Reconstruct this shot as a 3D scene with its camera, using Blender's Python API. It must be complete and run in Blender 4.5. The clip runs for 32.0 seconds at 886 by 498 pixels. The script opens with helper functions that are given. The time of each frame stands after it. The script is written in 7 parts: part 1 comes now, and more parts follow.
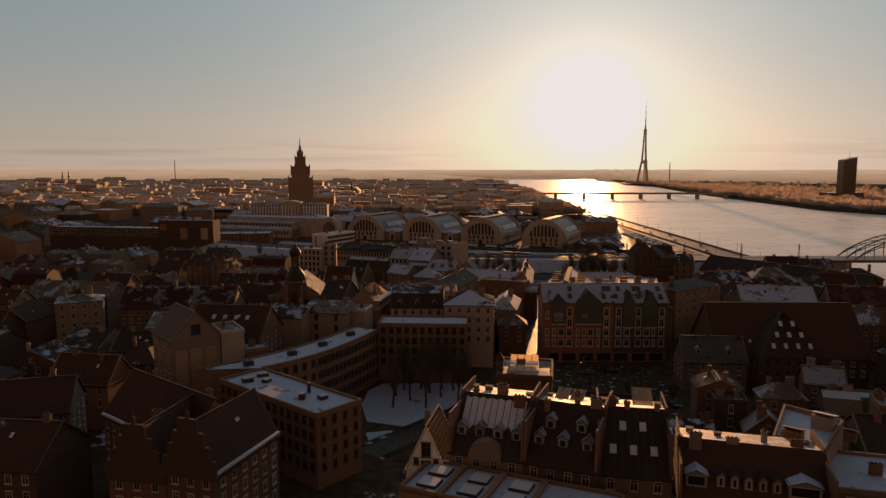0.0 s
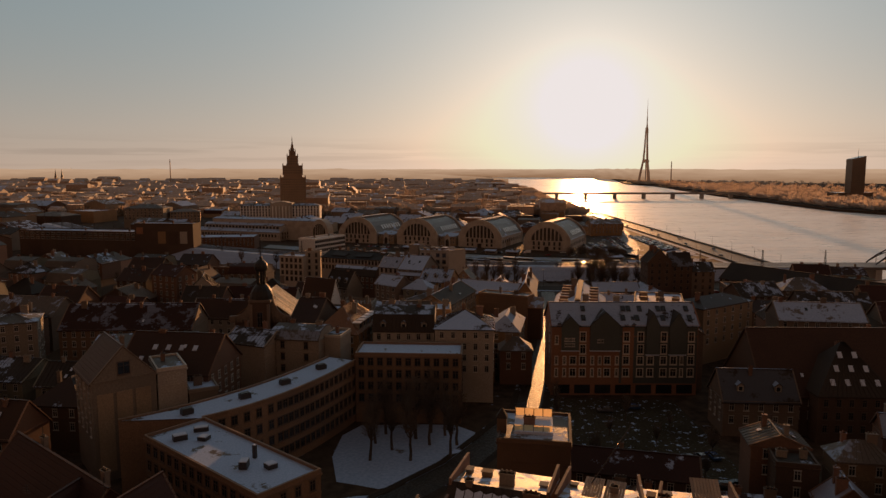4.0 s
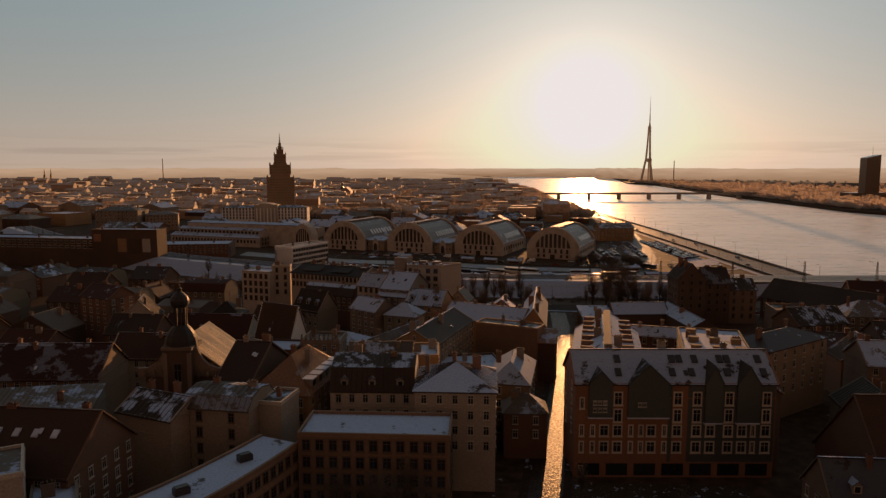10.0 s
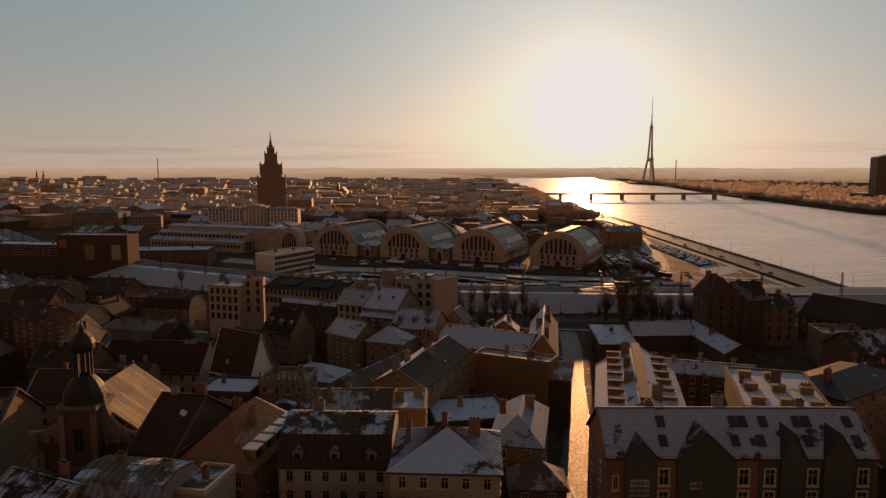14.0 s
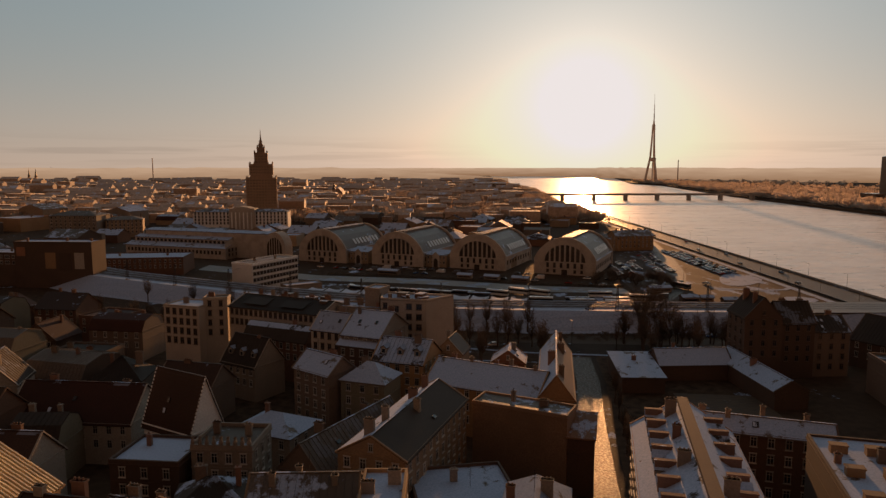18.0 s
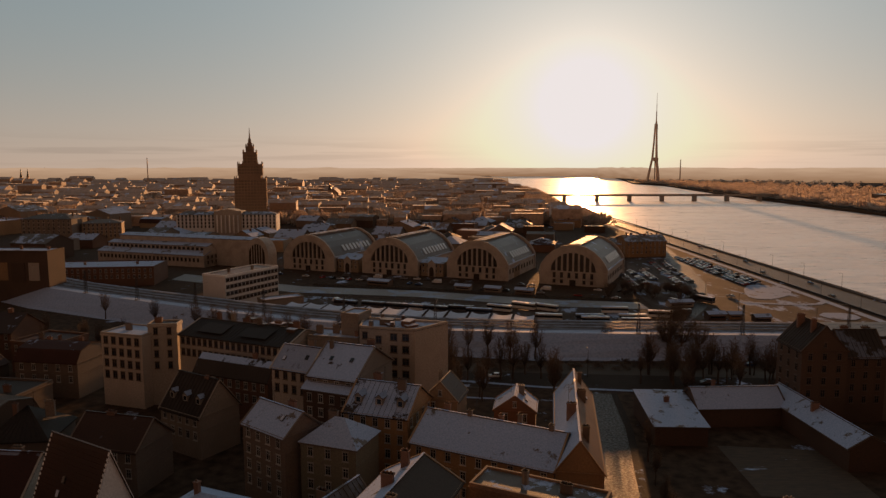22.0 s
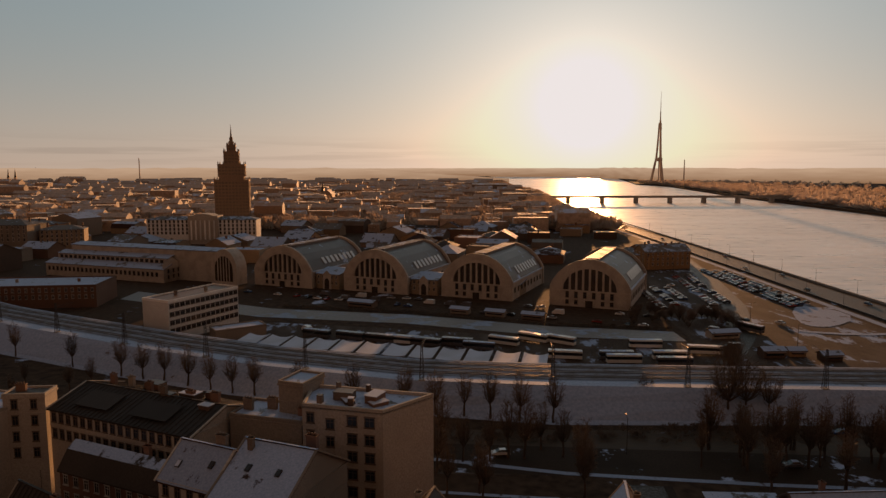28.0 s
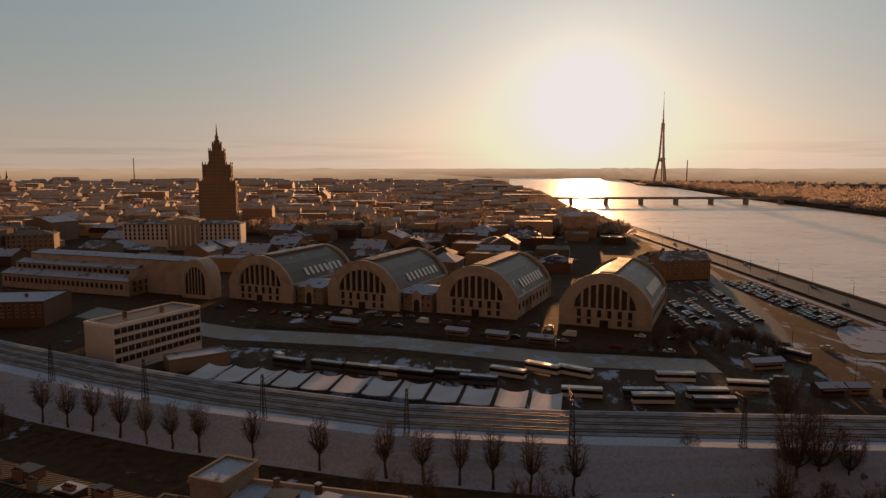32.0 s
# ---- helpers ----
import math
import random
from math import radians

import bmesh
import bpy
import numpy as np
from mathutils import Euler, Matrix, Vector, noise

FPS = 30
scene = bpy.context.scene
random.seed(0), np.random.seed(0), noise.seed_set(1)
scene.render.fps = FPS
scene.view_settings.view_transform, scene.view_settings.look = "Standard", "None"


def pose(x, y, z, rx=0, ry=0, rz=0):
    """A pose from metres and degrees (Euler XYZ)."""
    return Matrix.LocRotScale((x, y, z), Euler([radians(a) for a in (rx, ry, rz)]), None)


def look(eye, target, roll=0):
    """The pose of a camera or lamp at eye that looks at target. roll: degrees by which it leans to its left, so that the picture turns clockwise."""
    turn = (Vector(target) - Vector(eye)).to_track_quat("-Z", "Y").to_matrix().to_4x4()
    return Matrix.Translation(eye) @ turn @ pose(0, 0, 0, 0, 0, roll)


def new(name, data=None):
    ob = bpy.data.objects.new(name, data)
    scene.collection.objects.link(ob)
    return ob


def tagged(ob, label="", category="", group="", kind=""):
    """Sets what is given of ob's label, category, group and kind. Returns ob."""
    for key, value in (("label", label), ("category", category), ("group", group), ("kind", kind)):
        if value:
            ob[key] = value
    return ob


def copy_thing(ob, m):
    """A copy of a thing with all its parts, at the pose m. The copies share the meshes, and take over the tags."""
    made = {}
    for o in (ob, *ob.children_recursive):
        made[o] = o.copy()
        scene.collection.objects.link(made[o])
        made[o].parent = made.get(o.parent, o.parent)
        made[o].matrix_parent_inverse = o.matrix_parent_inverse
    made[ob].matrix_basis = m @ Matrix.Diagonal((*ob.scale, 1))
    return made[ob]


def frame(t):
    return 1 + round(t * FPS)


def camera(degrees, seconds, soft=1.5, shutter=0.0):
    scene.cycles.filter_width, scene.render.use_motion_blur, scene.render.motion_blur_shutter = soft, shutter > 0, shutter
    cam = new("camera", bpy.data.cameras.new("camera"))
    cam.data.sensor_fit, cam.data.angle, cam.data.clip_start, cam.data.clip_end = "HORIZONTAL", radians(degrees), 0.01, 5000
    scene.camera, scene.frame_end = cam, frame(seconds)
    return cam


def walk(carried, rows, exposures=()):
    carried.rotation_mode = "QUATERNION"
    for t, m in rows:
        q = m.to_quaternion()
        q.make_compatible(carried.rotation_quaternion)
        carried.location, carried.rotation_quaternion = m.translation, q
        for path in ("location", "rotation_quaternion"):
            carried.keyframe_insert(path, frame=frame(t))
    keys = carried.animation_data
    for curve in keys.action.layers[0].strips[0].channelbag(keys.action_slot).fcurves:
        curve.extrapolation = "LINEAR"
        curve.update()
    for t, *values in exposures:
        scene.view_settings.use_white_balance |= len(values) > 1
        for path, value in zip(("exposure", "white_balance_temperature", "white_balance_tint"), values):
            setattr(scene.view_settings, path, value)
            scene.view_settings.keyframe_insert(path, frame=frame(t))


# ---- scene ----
# ---- camera ----
cam = camera(65.53, 32.0, 1.4)
walk(cam, [
    (0, pose(0.00, 0.00, 68.05, 83.264, 0.014, 0.000)), (2, pose(1.32, 18.13, 67.98, 83.238, 0.020, -0.016)),
    (4, pose(2.60, 36.42, 67.93, 83.213, 0.026, -0.032)), (6, pose(3.82, 54.87, 67.90, 83.191, 0.032, -0.047)),
    (8, pose(5.01, 73.47, 67.88, 83.171, 0.037, -0.062)), (10, pose(6.17, 92.23, 67.87, 83.153, 0.042, -0.076)),
    (12, pose(7.30, 111.13, 67.87, 83.138, 0.047, -0.090)), (14, pose(8.41, 130.18, 67.89, 83.125, 0.051, -0.102)),
    (16, pose(9.50, 149.38, 67.91, 83.115, 0.054, -0.113)), (18, pose(10.58, 168.72, 67.95, 83.108, 0.057, -0.123)),
    (20, pose(11.66, 188.20, 67.99, 83.103, 0.060, -0.131)), (22, pose(12.74, 207.82, 68.04, 83.102, 0.061, -0.137)),
    (24, pose(13.82, 227.58, 68.10, 83.104, 0.062, -0.141)), (26, pose(14.92, 247.47, 68.16, 83.109, 0.062, -0.142)),
    (28, pose(16.04, 267.49, 68.23, 83.118, 0.061, -0.141)), (30, pose(17.18, 287.64, 68.29, 83.130, 0.059, -0.138)),
    (32, pose(18.35, 307.91, 68.36, 83.146, 0.056, -0.131))], [(0, 0.12), (32, 0.12)])

# ---- sky and sun ----
SUN_AZ, SUN_EL = radians(11.6), radians(4.7)      # clockwise from +y, above the horizon
SUN_DIR = Vector((math.sin(SUN_AZ) * math.cos(SUN_EL), math.cos(SUN_AZ) * math.cos(SUN_EL), math.sin(SUN_EL)))
world = bpy.data.worlds.new("winter_sky")
scene.world = world
world.use_nodes = True
wn, wl = world.node_tree.nodes, world.node_tree.links
wn.clear()


def wnode(kind, **kw):
    n = wn.new(kind)
    for k, v in kw.items():
        if k == "op":
            n.operation = v
        else:
            n.inputs[k].default_value = v
    return n


def wmath(op, a, b=None):
    n = wn.new("ShaderNodeMath")
    n.operation = op
    for i, v in enumerate((a, b)):
        if v is None:
            continue
        if isinstance(v, (int, float)):
            n.inputs[i].default_value = v
        else:
            wl.new(v, n.inputs[i])
    return n.outputs[0]


sky = wn.new("ShaderNodeTexSky")
sky.sky_type = "NISHITA"
sky.sun_disc = False
sky.sun_elevation, sky.sun_rotation = SUN_EL, SUN_AZ
sky.altitude, sky.air_density, sky.dust_density, sky.ozone_density = 60, 1.0, 2.0, 1.5
coord = wn.new("ShaderNodeTexCoord")
dot = wn.new("ShaderNodeVectorMath")
dot.operation = "DOT_PRODUCT"
wl.new(coord.outputs["Generated"], dot.inputs[0])
dot.inputs[1].default_value = SUN_DIR
ang = wmath("ARCCOSINE", wmath("MINIMUM", dot.outputs["Value"], 0.999999))
# the glow round the sun in frosty air
skirt = wmath("EXPONENT", wmath("MULTIPLY", ang, -1.0 / 0.29))
core = wmath("EXPONENT", wmath("MULTIPLY", ang, -1.0 / 0.034))
sep = wn.new("ShaderNodeSeparateXYZ")
wl.new(coord.outputs["Generated"], sep.inputs[0])
up = wmath("MAXIMUM", sep.outputs["Z"], 0.0)
low = wmath("EXPONENT", wmath("MULTIPLY", up, -1.0 / 0.12))          # warm band of haze above the horizon
# flat banks of cloud low over the horizon
cmap = wn.new("ShaderNodeMapping")
cmap.inputs["Scale"].default_value = (3.0, 3.0, 70.0)
wl.new(coord.outputs["Generated"], cmap.inputs[0])
cn = wn.new("ShaderNodeTexNoise")
cn.inputs["Scale"].default_value, cn.inputs["Detail"].default_value = 1.6, 6.0
wl.new(cmap.outputs[0], cn.inputs["Vector"])
cband = wmath("EXPONENT", wmath("MULTIPLY", wmath("POWER", wmath("DIVIDE", wmath("SUBTRACT", sep.outputs["Z"], 0.018), 0.016), 2.0), -1.0))
cloud = wmath("MULTIPLY", cband, wmath("MINIMUM", wmath("MAXIMUM", wmath("MULTIPLY", wmath("SUBTRACT", cn.outputs["Fac"], 0.44), 9.0), 0.0), 1.0))


def wcol(fac, col):
    n = wn.new("ShaderNodeVectorMath")
    n.operation = "SCALE"
    n.inputs[0].default_value = col
    if isinstance(fac, (int, float)):
        n.inputs["Scale"].default_value = fac
    else:
        wl.new(fac, n.inputs["Scale"])
    return n.outputs[0]


def wadd(a, b):
    n = wn.new("ShaderNodeVectorMath")
    n.operation = "ADD"
    wl.new(a, n.inputs[0])
    wl.new(b, n.inputs[1])
    return n.outputs[0]


skyscaled = wn.new("ShaderNodeVectorMath")
skyscaled.operation = "SCALE"
wl.new(sky.outputs[0], skyscaled.inputs[0])
skyscaled.inputs["Scale"].default_value = 0.05 * 0.2


def wmix(fac, p, q):
    n = wn.new("ShaderNodeMix")
    n.data_type = "VECTOR"
    wl.new(fac, n.inputs[0])
    wl.new(p, n.inputs[4])
    wl.new(q, n.inputs[5])
    return n.outputs[1]


near_horizon = wadd(wcol(skirt, (0.325, 0.315, 0.330)), wcol(1.0, (0.415, 0.312, 0.242)))
overhead = wadd(wcol(skirt, (0.375, 0.350, 0.350)), wcol(1.0, (0.142, 0.213, 0.242)))
total = wadd(wadd(skyscaled.outputs[0], wcol(core, (0.47, 0.50, 0.60))), wmix(low, overhead, near_horizon))
cap = wn.new("ShaderNodeVectorMath")
cap.operation = "MINIMUM"
wl.new(total, cap.inputs[0])
cap.inputs[1].default_value = (0.787, 0.722, 0.708)
total = cap.outputs[0]
dim = wn.new("ShaderNodeVectorMath")
dim.operation = "SCALE"
wl.new(total, dim.inputs[0])
aside = wmath("MINIMUM", wmath("MAXIMUM", wmath("DIVIDE", wmath("SUBTRACT", ang, 0.13), 0.2), 0.0), 1.0)      # the banks thin out towards the sun
wl.new(wmath("SUBTRACT", 1.0, wmath("MULTIPLY", wmath("MULTIPLY", cloud, aside), 0.13)), dim.inputs["Scale"])
# away from the low sun the sky sinks to a dim rosy dusk
fade = wmath("MINIMUM", wmath("MAXIMUM", wmath("DIVIDE", wmath("SUBTRACT", ang, 0.75), 0.8), 0.0), 1.0)
blue = wmath("MINIMUM", wmath("MULTIPLY", up, 1.5), 1.0)
dusk = wmix(fade, dim.outputs[0], wmix(blue, wcol(1.0, (0.335, 0.170, 0.098)), wcol(1.0, (0.088, 0.063, 0.053))))
bg = wn.new("ShaderNodeBackground")
wl.new(dusk, bg.inputs["Color"])
bg.inputs["Strength"].default_value = 1.0
wout = wn.new("ShaderNodeOutputWorld")
wl.new(bg.outputs[0], wout.inputs["Surface"])

sun = new("sun", bpy.data.lights.new("sun", "SUN"))
sun.data.energy, sun.data.angle, sun.data.color = 4.2, radians(0.6), (1.0, 0.45, 0.165)
sun.matrix_world = look(SUN_DIR * 100, (0, 0, 0))

# ---- materials ----
MATS = {}


def mat(name, base, rough=0.8, metal=0.0, vary=0.3, scale=0.6, bump=0.15, snow=0.0, snow_scale=0.2, spec=0.5,
        second=None, tint=0.0, stretch=(1, 1, 1), rows=0.0, coat=0.0, patch=0.15, sheen=0.0, through_light=0.0, hold=(0.15, 0.45), puddles=0.0, snow_tone=1.0):
    """A surface with grain, stains and, where asked, lying snow on what faces up."""
    if name in MATS:
        return MATS[name]
    m = bpy.data.materials.new(name)
    m.use_nodes = True
    nt = m.node_tree
    N, Lk = nt.nodes, nt.links
    b = N["Principled BSDF"]
    geo = N.new("ShaderNodeNewGeometry")
    mp = N.new("ShaderNodeMapping")
    mp.inputs["Scale"].default_value = stretch
    Lk.new(geo.outputs["Position"], mp.inputs[0])

    def noise_at(s, detail=4.0):
        n = N.new("ShaderNodeTexNoise")
        n.inputs["Scale"].default_value, n.inputs["Detail"].default_value = s, detail
        Lk.new(mp.outputs[0], n.inputs["Vector"])
        return n.outputs["Fac"]

    def mixc(fac, a, c, blend="MIX"):
        n = N.new("ShaderNodeMix")
        n.data_type, n.blend_type = "RGBA", blend
        for sock, v in ((n.inputs[0], fac), (n.inputs[6], a), (n.inputs[7], c)):
            if isinstance(v, (int, float)):
                sock.default_value = v
            elif isinstance(v, tuple):
                sock.default_value = (*v, 1) if len(v) == 3 else v
            else:
                Lk.new(v, sock)
        return n.outputs[2]

    def span(v, lo, hi, to0=0.0, to1=1.0):
        n = N.new("ShaderNodeMapRange")
        n.inputs["From Min"].default_value, n.inputs["From Max"].default_value = lo, hi
        n.inputs["To Min"].default_value, n.inputs["To Max"].default_value = to0, to1
        Lk.new(v, n.inputs["Value"])
        return n.outputs["Result"]

    grain = noise_at(scale * 6, 5)
    stain = noise_at(scale * patch, 3)
    d = tuple(max(0.0, c * (1 - vary)) for c in base)
    e = tuple(min(1.0, c * (1 + vary)) for c in base)
    col = mixc(span(grain, 0.3, 0.7), d, e)
    other = second or tuple(c * (1 - vary) for c in base)
    col = mixc(span(stain, 0.45, 0.65, 0, 0.75), col, other)
    if tint:
        info = N.new("ShaderNodeObjectInfo")
        hs = N.new("ShaderNodeHueSaturation")
        Lk.new(col, hs.inputs["Color"])
        Lk.new(span(info.outputs["Random"], 0, 1, 1 - tint, 1 + tint), hs.inputs["Value"])
        col = hs.outputs[0]
    rgh = span(grain, 0.2, 0.8, max(0.03, rough - 0.12), min(1.0, rough + 0.1))
    if puddles:
        rgh = span(noise_at(puddles, 6), 0.40, 0.62, max(0.05, rough - 0.16), min(1.0, rough + 0.2))
    hgt = grain
    if rows:
        wv = N.new("ShaderNodeTexWave")
        wv.inputs["Scale"].default_value = rows
        tc = N.new("ShaderNodeTexCoord")
        Lk.new(tc.outputs["Object"], wv.inputs["Vector"])
        hgt = wv.outputs["Fac"]
        col = mixc(span(wv.outputs["Fac"], 0, 0.3, 0.5, 0), col, d)
    if snow:
        sp = N.new("ShaderNodeSeparateXYZ")
        Lk.new(geo.outputs["Normal"], sp.inputs[0])
        flat = span(sp.outputs["Z"], *hold)
        sn = N.new("ShaderNodeTexNoise")
        sn.inputs["Scale"].default_value, sn.inputs["Detail"].default_value, sn.inputs["Roughness"].default_value = snow_scale, 9.0, 0.68
        Lk.new(mp.outputs[0], sn.inputs["Vector"])
        thr = 0.66 - 0.32 * snow
        cov = span(sn.outputs["Fac"], thr, thr + 0.045)
        mul = N.new("ShaderNodeMath")
        mul.operation = "MULTIPLY"
        Lk.new(flat, mul.inputs[0])
        Lk.new(cov, mul.inputs[1])
        snowcol = mixc(span(grain, 0.3, 0.7), tuple(c * snow_tone for c in (0.36, 0.46, 0.66)), tuple(c * snow_tone for c in (0.525, 0.63, 0.85)))
        col = mixc(mul.outputs[0], col, snowcol)
        f = N.new("ShaderNodeMix")
        Lk.new(mul.outputs[0], f.inputs[0])
        Lk.new(rgh, f.inputs[2])
        f.inputs[3].default_value = 0.75
        rgh = f.outputs[0]
        if metal:
            f2 = N.new("ShaderNodeMix")
            Lk.new(mul.outputs[0], f2.inputs[0])
            f2.inputs[2].default_value, f2.inputs[3].default_value = metal, 0.0
            Lk.new(f2.outputs[0], b.inputs["Metallic"])
    elif metal:
        b.inputs["Metallic"].default_value = metal
    Lk.new(col, b.inputs["Base Color"])
    Lk.new(rgh, b.inputs["Roughness"])
    b.inputs["Specular IOR Level"].default_value = spec
    if sheen:
        b.inputs["Sheen Weight"].default_value = sheen
    if bump:
        bp = N.new("ShaderNodeBump")
        bp.inputs["Strength"].default_value, bp.inputs["Distance"].default_value = bump, 0.08
        Lk.new(hgt, bp.inputs["Height"])
        Lk.new(bp.outputs[0], b.inputs["Normal"])
    if through_light:
        tr = N.new("ShaderNodeBsdfTranslucent")
        Lk.new(col, tr.inputs["Color"])
        mx = N.new("ShaderNodeMixShader")
        mx.inputs[0].default_value = through_light
        Lk.new(b.outputs[0], mx.inputs[1])
        Lk.new(tr.outputs[0], mx.inputs[2])
        Lk.new(mx.outputs[0], N["Material Output"].inputs["Surface"])
    MATS[name] = m
    return m


WALLS = {
    "cream": ((0.230, 0.153, 0.092), "cream plaster"), "pale": ((0.240, 0.198, 0.158), "pale plaster"),
    "white": ((0.40, 0.352, 0.298), "white plaster"), "bright": ((0.74, 0.72, 0.69), "bright white plaster"), "grey": ((0.168, 0.126, 0.097), "grey plaster"),
    "brick": ((0.148, 0.079, 0.050), "brown brick"), "orange": ((0.255, 0.121, 0.069), "orange-brown brick"),
    "ochre": ((0.296, 0.181, 0.092), "ochre plaster"), "dark": ((0.084, 0.051, 0.034), "dark brown plaster"),
    "green": ((0.175, 0.155, 0.110), "grey-green plaster"), "rose": ((0.286, 0.167, 0.113), "rose plaster"),
    "sand": ((0.296, 0.219, 0.147), "sandstone-coloured plaster"), "tan": ((0.209, 0.132, 0.084), "tan brick"),
}
ROOFS = {
    "tile": ((0.046, 0.017, 0.011), 0.7, 0.0, "red tiled roof"), "tin": ((0.125, 0.103, 0.086), 0.62, 0.6, "grey sheet-metal roof"),
    "dark": ((0.045, 0.034, 0.027), 0.75, 0.3, "dark sheet-metal roof"), "rust": ((0.20, 0.11, 0.065), 0.5, 0.9, "rusty sheet-metal roof"),
    "felt": ((0.088, 0.068, 0.052), 0.6, 0.0, "flat felt roof"), "brown": ((0.046, 0.023, 0.015), 0.55, 0.0, "brown tiled roof"),
}


def wall_mat(key):
    return mat("wall_" + key, WALLS[key][0], 0.85, vary=0.22, scale=0.5, tint=0.18, bump=0.12)


def roof_mat(key, snow):
    c, r, mt, _ = ROOFS[key]
    mt *= 0.22
    lev = min(4, max(0, round(snow * 4)))
    return mat("roof_%s_%s" % (key, ("bare", "dusted", "patchy", "snowy", "deep")[lev]), c, r, mt, vary=0.3, scale=0.5,
               snow=(0, 0.16, 0.46, 0.85, 0.95)[lev], tint=0.2, bump=0.2, spec=0.25, snow_tone=0.78, hold=(0.15, 0.45) if lev == 4 else (0.66, 0.82))


M_GLASS = mat("window_glass", (0.02, 0.022, 0.026), 0.12, vary=0.2, bump=0.0, tint=0.3, spec=0.6)
M_FRAME = mat("window_frame_paint", (0.40, 0.37, 0.33), 0.6, vary=0.1, bump=0.0, tint=0.25)
M_FRAME_DARK = mat("dark_frame_paint", (0.10, 0.07, 0.05), 0.6, vary=0.1, bump=0.0)
M_BRICK = mat("chimney_brick", (0.20, 0.11, 0.075), 0.85, vary=0.35, scale=2.0, snow=0.25, tint=0.2)
M_SNOW = mat("snow_cover", (0.52, 0.57, 0.69), 0.82, vary=0.12, scale=0.6, bump=0.3, second=(0.42, 0.45, 0.52), spec=0.25)
M_ASPHALT = mat("asphalt", (0.044, 0.030, 0.021), 0.75, vary=0.4, scale=0.4, snow=0.22, snow_scale=0.08, bump=0.2, spec=0.05)
M_WET = mat("wet_road", (0.042, 0.028, 0.019), 0.54, vary=0.6, scale=0.6, bump=0.7, spec=0.18, second=(0.025, 0.018, 0.012), patch=0.5, puddles=1.6)
M_GROUND = mat("city_ground", (0.062, 0.041, 0.028), 0.85, vary=0.5, scale=0.06, snow=0.12, snow_scale=0.05, bump=0.3, second=(0.078, 0.051, 0.034), spec=0.03)
M_PARK = mat("park_snow", (0.10, 0.08, 0.06), 0.8, vary=0.3, scale=0.2, snow=1.1, snow_scale=0.09, bump=0.3, snow_tone=0.70)
M_WATER = mat("river_ice", (0.68, 0.60, 0.545), 0.34, vary=0.5, scale=0.016, bump=0.22, spec=0.9, second=(0.97, 0.90, 0.84), stretch=(0.6, 1.5, 1), patch=0.7, sheen=0.15)
M_CANAL = mat("canal_ice", (0.20, 0.18, 0.17), 0.6, vary=0.3, scale=0.1, bump=0.1, snow=0.42, snow_scale=0.06, snow_tone=0.55)
M_CONC = mat("concrete", (0.30, 0.28, 0.26), 0.85, vary=0.25, scale=0.5, snow=0.0, tint=0.1)
M_STONE = mat("pavilion_stone", (0.44, 0.385, 0.33), 0.85, vary=0.28, scale=0.5, tint=0.06, second=(0.32, 0.275, 0.23), patch=0.4)
M_DECK = mat("trodden_deck", (0.31, 0.24, 0.18), 0.6, vary=0.25, scale=0.8, snow=0.5, snow_scale=0.3, bump=0.2, second=(0.22, 0.17, 0.13), patch=0.4)
M_STEEL = mat("dark_steel", (0.07, 0.06, 0.055), 0.5, 0.6, vary=0.3, scale=1.0)
M_RAIL = mat("rail_steel", (0.35, 0.32, 0.30), 0.3, 0.9, vary=0.2, bump=0.0)
M_BALLAST = mat("ballast", (0.13, 0.11, 0.10), 0.85, vary=0.4, scale=1.2, second=(0.26, 0.26, 0.28), patch=0.1, snow=0.0, bump=0.5, spec=0.1)
M_BED = mat("snowy_trackbed", (0.24, 0.26, 0.31), 0.8, vary=0.3, scale=0.5, bump=0.3, second=(0.15, 0.13, 0.12), spec=0.0, patch=0.5)
M_VERGE = mat("verge_snow", (0.09, 0.065, 0.045), 0.85, vary=0.4, scale=0.3, snow=0.9, snow_scale=0.16, bump=0.4, snow_tone=0.66, spec=0.1)
M_BARK = mat("bark", (0.075, 0.055, 0.042), 0.9, vary=0.4, scale=2.0, bump=0.3, tint=0.2)
M_TWIG = mat("twigs", (0.16, 0.122, 0.092), 0.9, vary=0.3, scale=1.0, bump=0.0, tint=0.25, through_light=0.4)
# distant walls: haze is put into the pale base colour and sheen
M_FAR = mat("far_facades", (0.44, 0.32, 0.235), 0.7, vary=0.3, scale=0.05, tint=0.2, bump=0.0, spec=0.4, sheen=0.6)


# ---- builders ----
def mesh_of(name, verts, faces, mats, idx=None):
    me = bpy.data.meshes.new(name)
    me.from_pydata(verts, [], faces)
    for m in mats:
        me.materials.append(m)
    if idx:
        me.polygons.foreach_set("material_index", idx)
    me.update()
    return me


def put(name, me, parent=None, m=None, label=""):
    ob = new(name, me)
    if parent is not None:
        ob.parent = parent
    if m is not None:
        ob.matrix_basis = m
    if label:
        ob["label"] = label
    return ob


